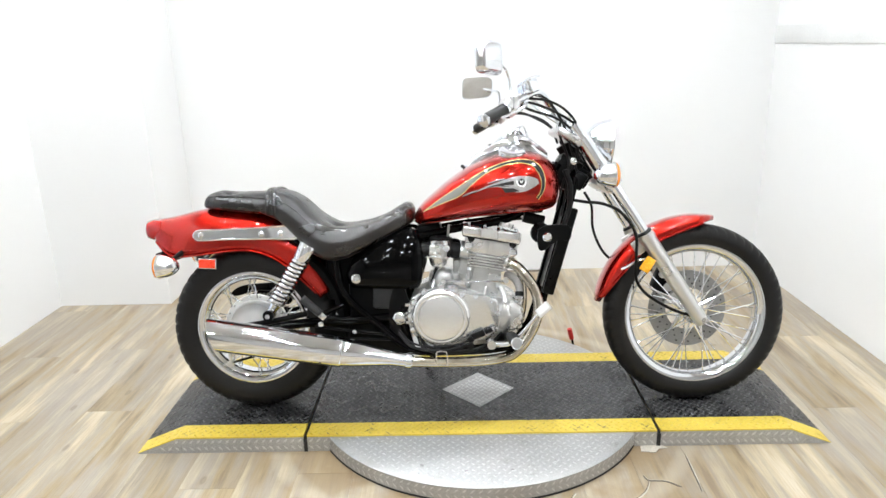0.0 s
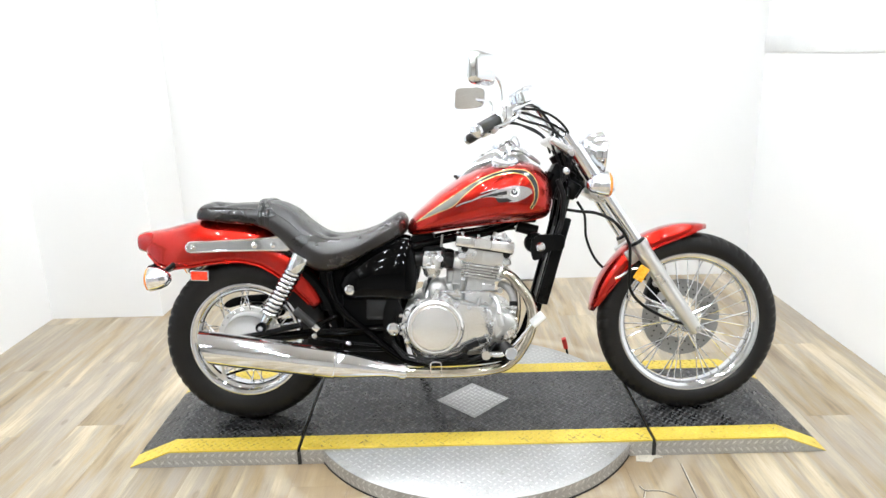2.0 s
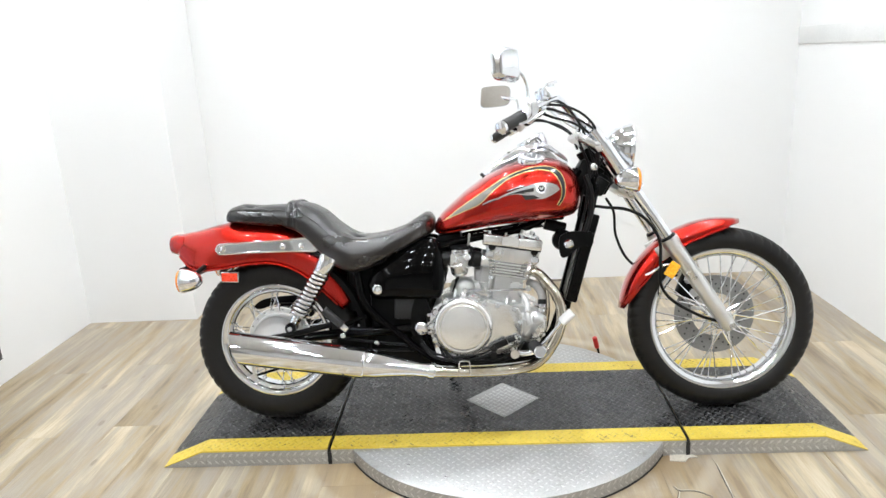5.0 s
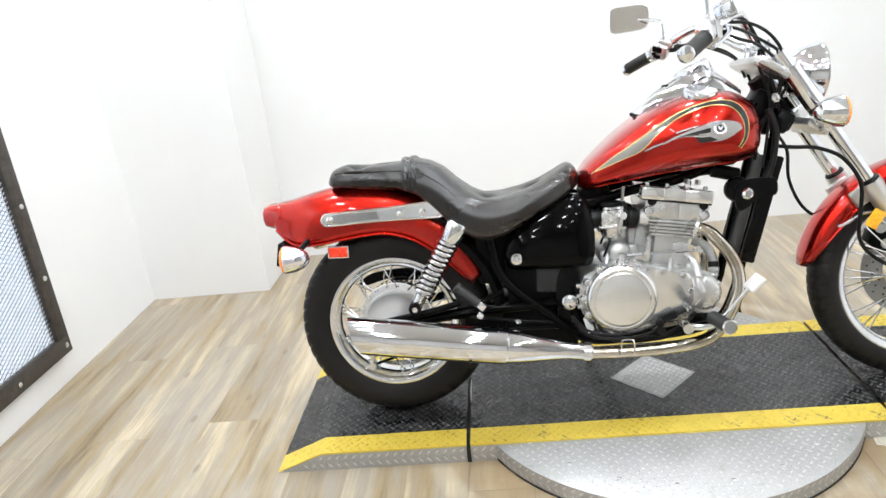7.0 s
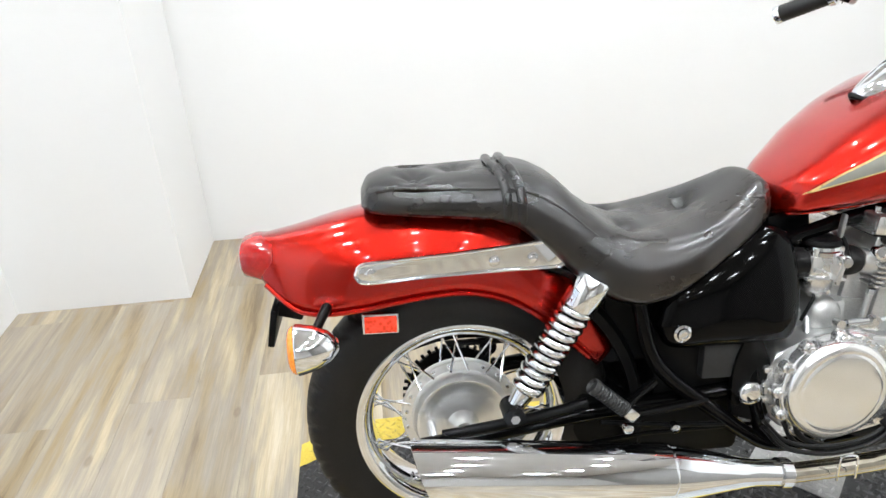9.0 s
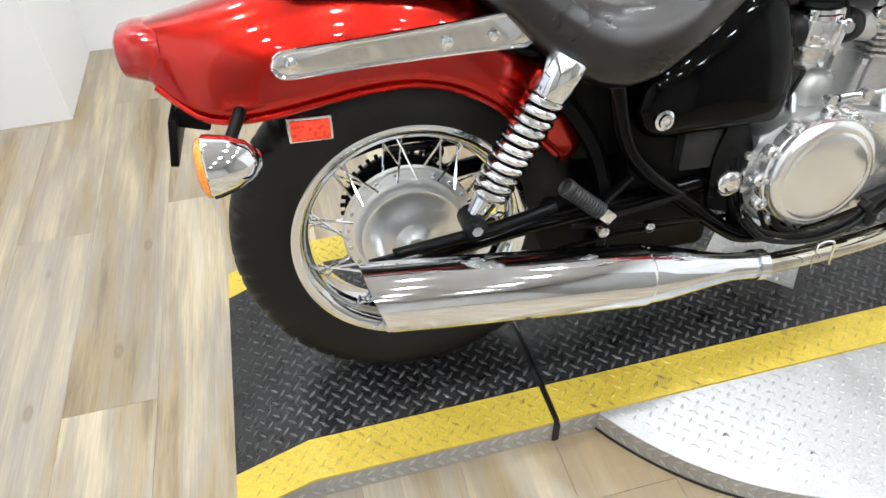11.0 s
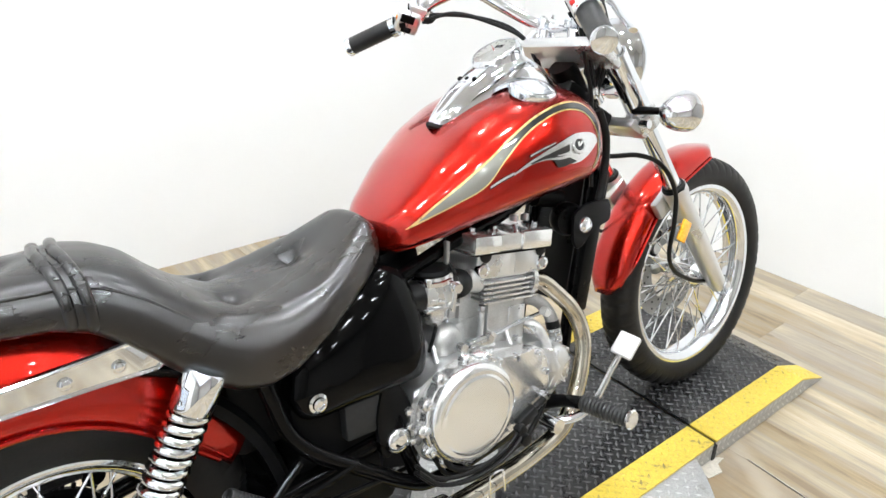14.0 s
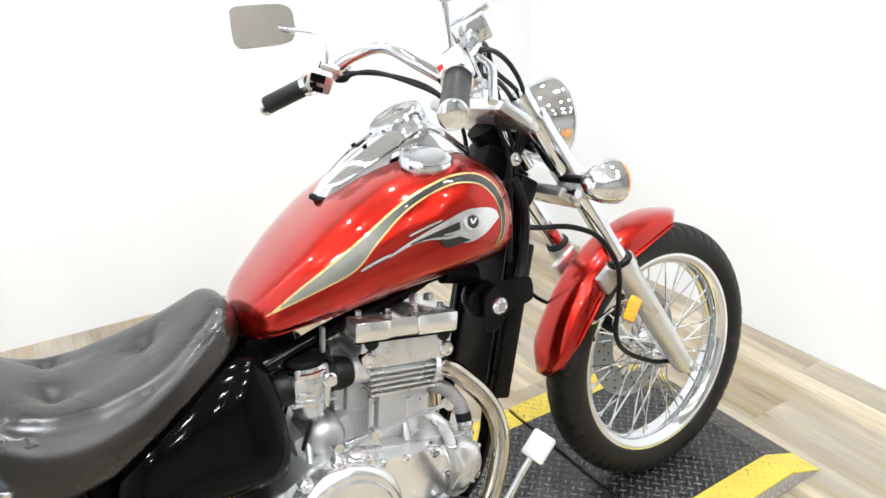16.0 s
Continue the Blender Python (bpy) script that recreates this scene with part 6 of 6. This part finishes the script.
# side panels, boxes and radiator
for side in (-1, 1):
    prof = round_outline([(-0.452, 0.500), (-0.425, 0.560), (-0.350, 0.612), (-0.270, 0.648), (-0.205, 0.640), (-0.186, 0.560), (-0.196, 0.460), (-0.240, 0.446), (-0.340, 0.448), (-0.430, 0.455)], 5)
    cx = sum(p[0] for p in prof) / len(prof)
    cz = sum(p[1] for p in prof) / len(prof)
    bm = bmesh.new()
    rows = []
    for sc, y in [(1.0, 0.095), (1.0, 0.120)] + [(max(math.cos(radians(4.5 * k)), 0.02) ** 0.75, 0.124 + 0.034 * math.sin(radians(4.5 * k)) ** 0.85) for k in range(1, 21)]:
        row = []
        for x, z in prof:
            px, pz = cx + (x - cx) * sc, cz + (z - cz) * sc
            row.append(bm.verts.new((px, side * (y - 0.040 * max(0.0, (pz - 0.47) / 0.18) ** 1.5), pz)))
        rows.append(row)
    skin(bm, rows)
    panel = part("side_panel", bm, BLACK, bike, "gloss black side panel", sharp=75)
    part("panel_bolt", turned(bmesh.new(), (-0.414, side * 0.146, 0.488), (0, side, 0), [(0, 0.0165), (0.004, 0.0165), (0.006, 0.012), (0.010, 0.011), (0.011, 0.007), (0.008, 0.006), (0.008, 0.0)], 22), CHROME, panel)
part("battery_box", box(bmesh.new(), (-0.310, 0.0, 0.412), (0.105, 0.256, 0.072), (0, 3, 0), 0.006), GREY_PLASTIC, bike, "dark plastic battery box")
part("air_box", box(bmesh.new(), (-0.275, 0.0, 0.560), (0.190, 0.180, 0.130), (0, 0, 0), 0.020), DARK_PLASTIC, bike)
bm = bmesh.new()
rows = []
for k in range(15):
    a = radians(-14 + 66 * k / 14)
    rows.append([bm.verts.new((RW.x + r * math.cos(a), y, RW.z + r * math.sin(a))) for r, y in ((0.318, -0.098), (0.335, -0.098), (0.345, -0.085), (0.345, 0.085), (0.335, 0.098), (0.318, 0.098))])
skin(bm, rows)
part("inner_fender", bm, DARK_PLASTIC, bike, "black plastic inner fender")
# added dark boxes so nothing shows through between the frame tubes
bm = bmesh.new()
box(bm, (-0.345, 0, 0.415), (0.205, 0.215, 0.165), (0, 0, 0), 0.012)
box(bm, (-0.245, 0, 0.330), (0.060, 0.225, 0.090), (0, 0, 0), 0.012)
part("mid_gap_filler", bm, DARK_PLASTIC, bike)
bm = bmesh.new()
tilt = math.degrees(math.atan2(0.105, 0.36))
box(bm, (0.288, 0.0, 0.560), (0.030, 0.190, 0.300), (0, tilt, 0), 0.004)
radiator = part("radiator", bm, BLACK_SATIN, bike, "black radiator between the frame tubes")
for k in range(26):
    z = -0.135 + 0.0108 * k
    ob = part("radiator_fin", box(bmesh.new(), (0.305 + z * 0.290, 0.0, 0.560 + z), (0.006, 0.165, 0.0025), (0, tilt, 0)), BLACK_SATIN, radiator, smooth=False)
for y in (-0.090, 0.090):
    part("radiator_tank", box(bmesh.new(), (0.286, y, 0.560), (0.040, 0.022, 0.310), (0, tilt, 0), 0.006), BLACK_SATIN, radiator)
out = round_outline([(0.208, 0.640), (0.240, 0.655), (0.300, 0.654), (0.318, 0.645), (0.316, 0.605), (0.268, 0.600), (0.235, 0.572), (0.212, 0.570), (0.205, 0.600)], 4)
horn = part("horn_plate", plate(bmesh.new(), out, -0.122, -0.114, 0.002), BLACK_SATIN, bike, "black mounting plate with a bright bolt")
part("plate_bolt", turned(bmesh.new(), (0.238, -0.120, 0.614), (0, -1, 0), [(0, 0.018), (0.006, 0.018), (0.010, 0.015), (0.014, 0.010), (0.011, 0.009), (0.011, 0.0)], 24), CHROME, horn)
part("horn", turned(bmesh.new(), (0.225, -0.075, 0.625), (-0.3, -1, 0), [(0, 0.0), (0, 0.034), (0.020, 0.036), (0.030, 0.030), (0.030, 0.0)], 28), BLACK_SATIN, bike)
part("ignition_coil", rod(bmesh.new(), (0.165, -0.05, 0.680), (0.235, -0.05, 0.660), 0.020, seg=16), DARK_PLASTIC, bike)

# foot controls
pa, pb = Vector((0.103, -0.232, 0.299)), Vector((0.113, -0.338, 0.305))
bm = bmesh.new()
prof = []
for k in range(26):
    prof.append(((pb - pa).length * k / 25, 0.0168 + (0.0020 if k % 2 else 0.0)))
turned(bm, pa, pb - pa, prof, 22, True)
peg = part("foot_peg", bm, PEG_RUBBER, bike, "ribbed black rubber foot peg")
part("peg_end", turned(bmesh.new(), pb, pb - pa, [(0, 0.0190), (0.004, 0.0195), (0.007, 0.0165), (0.007, 0.0)], 26), CHROME, peg, "chrome peg end")
part("peg_mount", tube(bmesh.new(), [(0.070, -0.120, 0.262), (0.095, -0.180, 0.285), (0.102, -0.236, 0.299)], [0.016, 0.013, 0.013], 12), BLACK_SATIN, peg)
bm = bmesh.new()
box(bm, (0.020, -0.125, 0.248), (0.220, 0.020, 0.045), (0, -8, 0), 0.006)
part("peg_bracket", bm, BLACK_SATIN, bike)
bm = bmesh.new()
tube(bm, [(0.040, -0.200, 0.268), (0.090, -0.228, 0.272), (0.128, -0.242, 0.300), (0.172, -0.246, 0.352), (0.200, -0.250, 0.385)], [0.010, 0.009, 0.007, 0.006, 0.006], 12, 6)
pedal = part("brake_pedal", bm, CHROME, bike, "chrome brake pedal")
part("pedal_pad", box(bmesh.new(), (0.208, -0.252, 0.393), (0.050, 0.046, 0.014), (14, -42, 0), 0.005, 3), GRIT, pedal, "bright metal pedal pad")
part("pedal_pivot", rod(bmesh.new(), (0.040, -0.185, 0.268), (0.040, -0.225, 0.268), 0.015, seg=16), CHROME, pedal)
ra, rb = Vector((-0.588, -0.196, 0.430)), Vector((-0.534, -0.196, 0.380))
bm = bmesh.new()
prof = [((rb - ra).length * k / 23, 0.0125 + (0.0016 if k % 2 else 0.0)) for k in range(24)]
turned(bm, ra, rb - ra, prof, 20, True)
rpeg = part("passenger_peg", bm, PEG_RUBBER, bike, "folded ribbed rubber passenger peg")
part("peg_rim", turned(bmesh.new(), ra, ra - rb, [(-0.003, 0.0148), (0.004, 0.0144), (0.006, 0.0128), (0.002, 0.0108), (-0.004, 0.0104), (-0.004, 0.0)], 24), PEG_RUBBER, rpeg)
part("peg_end", box(bmesh.new(), rb + Vector((0.010, 0.0, -0.008)), (0.024, 0.022, 0.022), (0, 44, 0), 0.004), CHROME, rpeg)
part("peg_arm", tube(bmesh.new(), [(-0.535, -0.185, 0.372), (-0.500, -0.165, 0.385), (-0.461, -0.146, 0.397)], [0.009, 0.008, 0.008], 12), BLACK, rpeg)
part("peg_brace", tube(bmesh.new(), [(-0.512, -0.185, 0.360), (-0.440, -0.165, 0.352), (-0.360, -0.142, 0.345)], 0.0075, 10), BLACK, rpeg)
part("pivot_bolt", turned(bmesh.new(), (-0.530, -0.196, 0.346), (0, -1, 0), [(0, 0.009), (0.012, 0.009), (0.014, 0.006), (0.014, 0.0)], 12), CHROME, rpeg)
part("linkage_bolt", turned(bmesh.new(), (-0.425, -0.150, 0.305), (0, -1, 0), [(0, 0.009), (0.014, 0.009), (0.016, 0.006), (0.016, 0.0)], 12), CHROME, bike)
part("linkage_rod", tube(bmesh.new(), [(-0.560, -0.150, 0.328), (-0.425, -0.148, 0.305), (-0.300, -0.145, 0.290)], 0.005, 8), BLACK_SATIN, bike)

# switch block and wiring below the clutch cover
switch = part("brake_switch", box(bmesh.new(), (-0.006, -0.182, 0.293), (0.052, 0.018, 0.022), (0, -22, 0), 0.004), SOFT_RUBBER, bike, "black brake light switch")
part("connector", box(bmesh.new(), (-0.030, -0.190, 0.280), (0.020, 0.020, 0.022), (0, -30, 0), 0.004), SOFT_RUBBER, switch)
part("boot_rings", turned(bmesh.new(), (0.020, -0.180, 0.302), (1, 0, 0.35), [(0.005 * k, 0.0085 if k % 2 else 0.0068) for k in range(9)], 14, True), SOFT_RUBBER, switch)
part("lock_nut", rod(bmesh.new(), (0.044, -0.180, 0.311), (0.056, -0.180, 0.315), 0.0085, seg=6), CHROME, switch)
part("round_connector", turned(bmesh.new(), (-0.030, -0.196, 0.262), (0, -1, 0), [(0, 0.0), (0, 0.012), (0.012, 0.012), (0.014, 0.006), (0.014, 0.0)], 16), SOFT_RUBBER, switch)
for dy, dz in ((0.0, 0.0), (-0.008, -0.009), (0.004, -0.016)):
    part("wire", tube(bmesh.new(), [(-0.272, -0.186 + dy, 0.318 + dz), (-0.235, -0.196 + dy, 0.278 + dz), (-0.180, -0.204 + dy, 0.262 + dz), (-0.120, -0.204 + dy, 0.260 + dz), (-0.065, -0.198 + dy, 0.268 + dz), (-0.030, -0.188 + dy, 0.280 + dz)], 0.0042, 8, 6), SOFT_RUBBER, bike)

# added black boxes that block gaps behind the side panels, final drive on the far side
part("low_gap_filler", box(bmesh.new(), (-0.415, 0.010, 0.262), (0.350, 0.150, 0.170), (0, 3, 0), 0.018), DARK_PLASTIC, bike)
part("brake_rod", tube(bmesh.new(), [(-0.860, -0.128, 0.196), (-0.560, -0.120, 0.268), (-0.250, -0.112, 0.262)], 0.0045, 8, 3), BLACK_SATIN, bike, "thin black brake rod")
part("rear_gap_filler", box(bmesh.new(), (-0.475, 0.0, 0.500), (0.115, 0.150, 0.200), (0, 0, 0), 0.015), DARK_PLASTIC, bike)
sprocket = part("sprocket", turned(bmesh.new(), RW + Vector((0, 0.066, 0)), (0, 1, 0), [(0, 0.030), (0, 0.100), (0.008, 0.100), (0.008, 0.030)], 48), BLACK_SATIN, bike, "dark rear sprocket")
for k in range(40):
    a = 2 * math.pi * k / 40
    if k == 0:
        tooth = part("tooth", box(bmesh.new(), (0.1035, 0.0, 0.0), (0.010, 0.006, 0.007), (0, 0, 0), 0.001), BLACK_SATIN, sprocket)
    else:
        tooth = new("tooth", tooth.data)
        tooth.parent = sprocket
    tooth.location = RW + Vector((0, 0.070, 0))
    tooth.rotation_euler = (0, a, 0)
for z0, z1 in ((0.408, 0.385), (0.202, 0.300)):
    part("drive_chain", tube(bmesh.new(), [(-0.815, 0.070, z0), (-0.500, 0.070, 0.5 * (z0 + z1)), (-0.230, 0.070, z1)], 0.0085, 8, 3, flat=0.8), BLACK_SATIN, bike)
guard = round_outline([(-0.930, 0.395), (-0.880, 0.428), (-0.740, 0.438), (-0.560, 0.425), (-0.470, 0.405), (-0.470, 0.380), (-0.640, 0.398), (-0.800, 0.410), (-0.900, 0.390)], 4)
part("chain_guard", plate(bmesh.new(), guard, 0.084, 0.096, 0.003), BLACK_SATIN, bike, "black chain guard")

# side stand on the far side
part("side_stand", tube(bmesh.new(), [(-0.100, 0.130, 0.210), (-0.150, 0.220, 0.130), (-0.200, 0.301, 0.050)], [0.013, 0.012, 0.011], 12), BLACK_SATIN, bike)

# cables and hoses
CABLES = [
    [(0.165, -0.205, 1.072), (0.235, -0.165, 1.066), (0.300, -0.125, 1.036), (0.342, -0.100, 0.985), (0.350, -0.080, 0.915), (0.335, -0.065, 0.840)],
    [(0.150, -0.222, 1.062), (0.200, -0.190, 1.052), (0.270, -0.120, 1.030), (0.345, -0.085, 0.985), (0.372, -0.075, 0.930), (0.360, -0.060, 0.880), (0.300, -0.055, 0.800)],
    [(0.140, -0.226, 1.048), (0.190, -0.200, 1.030), (0.262, -0.140, 1.012), (0.325, -0.090, 0.970), (0.345, -0.070, 0.900), (0.300, -0.060, 0.790), (0.280, -0.060, 0.700)],
    [(0.170, -0.195, 1.085), (0.230, -0.150, 1.075), (0.290, -0.085, 1.010), (0.310, -0.075, 0.960), (0.330, -0.070, 0.900), (0.350, -0.055, 0.830)],
    [(0.145, 0.220, 1.050), (0.200, 0.160, 1.040), (0.260, 0.100, 1.010), (0.300, 0.075, 0.960), (0.320, 0.070, 0.900), (0.310, 0.060, 0.800)],
    [(0.130, 0.230, 1.040), (0.180, 0.180, 1.048), (0.235, 0.120, 1.020), (0.280, 0.080, 0.985), (0.300, 0.060, 0.930)],
    [(0.290, -0.075, 1.000), (0.285, -0.085, 0.960), (0.300, -0.080, 0.920), (0.318, -0.075, 0.860), (0.305, -0.085, 0.760), (0.290, -0.095, 0.680)],
]
for pts in CABLES:
    part("control_cable", tube(bmesh.new(), pts, 0.0044, 8, 8), SOFT_RUBBER, bike, "black control cable")
part("speedometer_cable", tube(bmesh.new(), [(0.330, -0.060, 0.735), (0.375, -0.085, 0.728), (0.430, -0.110, 0.722), (0.490, -0.125, 0.690), (0.535, -0.130, 0.620), (0.540, -0.125, 0.540), (0.545, -0.110, 0.460), (0.590, -0.095, 0.400), (0.680, -0.085, 0.345), (0.745, -0.080, 0.322)], 0.0055, 10, 8), SOFT_RUBBER, bike, "black speedometer cable")
part("brake_hose", tube(bmesh.new(), [(0.400, 0.080, 0.752), (0.428, 0.085, 0.700), (0.436, 0.090, 0.610), (0.480, 0.088, 0.520), (0.560, 0.080, 0.470), (0.650, 0.072, 0.460)], 0.0050, 8, 8), SOFT_RUBBER, bike, "black brake hose")
part("vent_hose", tube(bmesh.new(), [(-0.200, -0.165, 0.300), (-0.185, -0.175, 0.262), (-0.120, -0.182, 0.238), (-0.020, -0.178, 0.240), (0.040, -0.165, 0.262), (0.080, -0.150, 0.290)], 0.0060, 10, 8), SOFT_RUBBER, bike)
part("vent_hose", tube(bmesh.new(), [(-0.210, -0.150, 0.285), (-0.190, -0.165, 0.246), (-0.120, -0.172, 0.226), (-0.020, -0.168, 0.228), (0.060, -0.150, 0.245)], 0.0050, 10, 8), SOFT_RUBBER, bike)
part("wiring_loom", tube(bmesh.new(), [(0.300, -0.110, 0.840), (0.318, -0.112, 0.780), (0.312, -0.110, 0.700), (0.290, -0.112, 0.640)], 0.009, 10, 6), SOFT_RUBBER, bike)

# ---- floor planks ----
PW, PL = 0.182, 1.22
plank_mesh = None
cols = int((RIGHT - LEFT) / PW) + 1
for i in range(cols):
    w = min(PW, RIGHT - LEFT - i * PW)
    if w < 0.03:
        continue
    y = FRONT - (i * 0.47 % 1.0) * PL
    while y < BACK:
        a, b = max(y, FRONT), min(y + PL, BACK)
        y += PL
        if b - a < 0.05:
            continue
        whole = w == PW and b - a > PL - 0.001
        if whole and plank_mesh:
            ob = new("plank", plank_mesh)
            ob.parent = floor
        else:
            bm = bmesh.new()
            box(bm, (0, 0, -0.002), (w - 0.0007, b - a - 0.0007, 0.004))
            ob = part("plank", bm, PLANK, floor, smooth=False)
            if whole:
                plank_mesh = ob.data
        ob.location = (LEFT + i * PW + w / 2, (a + b) / 2, 0.0)

# tears in the vinyl beside the turntable
for line in ([(0.276, -0.723), (0.26, -0.75), (0.257, -0.769), (0.254, -0.794)], [(0.505, -0.641), (0.516, -0.665), (0.545, -0.667), (0.572, -0.673), (0.606, -0.701)], [(0.515, -0.668), (0.502, -0.7), (0.478, -0.734), (0.422, -0.781), (0.341, -0.83), (0.296, -0.851)], [(0.673, -0.525), (0.668, -0.62), (0.662, -0.722)]):
    a = smooth_line([(x, y, 0.0) for x, y in line], 6)
    for name, shift, half, z0, z1, mat, label in (("tear", 0.0, 0.0017, 0.0004, 0.0010, GAP, "dark torn edge in the vinyl"), ("lifted_edge", 0.0036, 0.0026, 0.0004, 0.0026, TORN, "pale lifted edge of the vinyl")):
        bm = bmesh.new()
        rows = []
        for i, p in enumerate(a):
            d = (a[min(i + 1, len(a) - 1)] - a[max(i - 1, 0)]).normalized()
            n = Vector((-d.y, d.x, 0))
            w = half * (0.25 + 0.75 * math.sin(math.pi * (i + 0.5) / len(a))) * (0.8 + 0.4 * ((i * 7) % 5) / 5)
            c = p + n * shift
            rows.append([bm.verts.new(c - n * w + Vector((0, 0, z0))), bm.verts.new(c - n * w + Vector((0, 0, z1))), bm.verts.new(c + n * w + Vector((0, 0, z0 + 0.0003))), bm.verts.new(c + n * w + Vector((0, 0, z0)))])
        skin(bm, rows)
        part(name, bm, mat, floor, label)
bm = bmesh.new()
flap = [(0.54, -0.471), (0.533, -0.505), (0.58, -0.513), (0.597, -0.49), (0.628, -0.487), (0.608, -0.466)]
lo = [bm.verts.new((x, y, 0.0005)) for x, y in flap]
hi = [bm.verts.new((x, y, 0.0030)) for x, y in flap]
bm.faces.new(lo[::-1])
bm.faces.new(hi)
for k in range(len(flap)):
    j = (k + 1) % len(flap)
    bm.faces.new((lo[k], lo[j], hi[j], hi[k]))
part("torn_flap", bm, TORN, floor, "pale torn flap of vinyl")

# ---- ceiling lights ----
bm = bmesh.new()
turned(bm, (0, 0, 0), (0, 0, -1), [(0.0, 0.0), (0.0, 0.085), (0.02, 0.085), (0.026, 0.078), (0.026, 0.066), (0.012, 0.064), (0.012, 0.0)], 24)
first = thing("ceiling_light", "round white ceiling downlight, switched on", "light", pose(0, 0, HIGH), "ceiling downlights")
part("can", bm, LAMP_CAN, first)
bm = bmesh.new()
turned(bm, (0, 0, -0.0125), (0, 0, -1), [(0.0, 0.0), (0.0, 0.062), (0.003, 0.058), (0.005, 0.0)], 20)
part("bulb", bm, LAMP_GLOW, first)
spots = [(x, y) for x in (-1.75, -0.85, 0.05, 0.95) for y in (-3.6, -2.5, -1.4, -0.3, 0.75)]
first.location = (*spots[0], HIGH)
for x, y in spots[1:]:
    copy_thing(first, pose(x, y, HIGH))
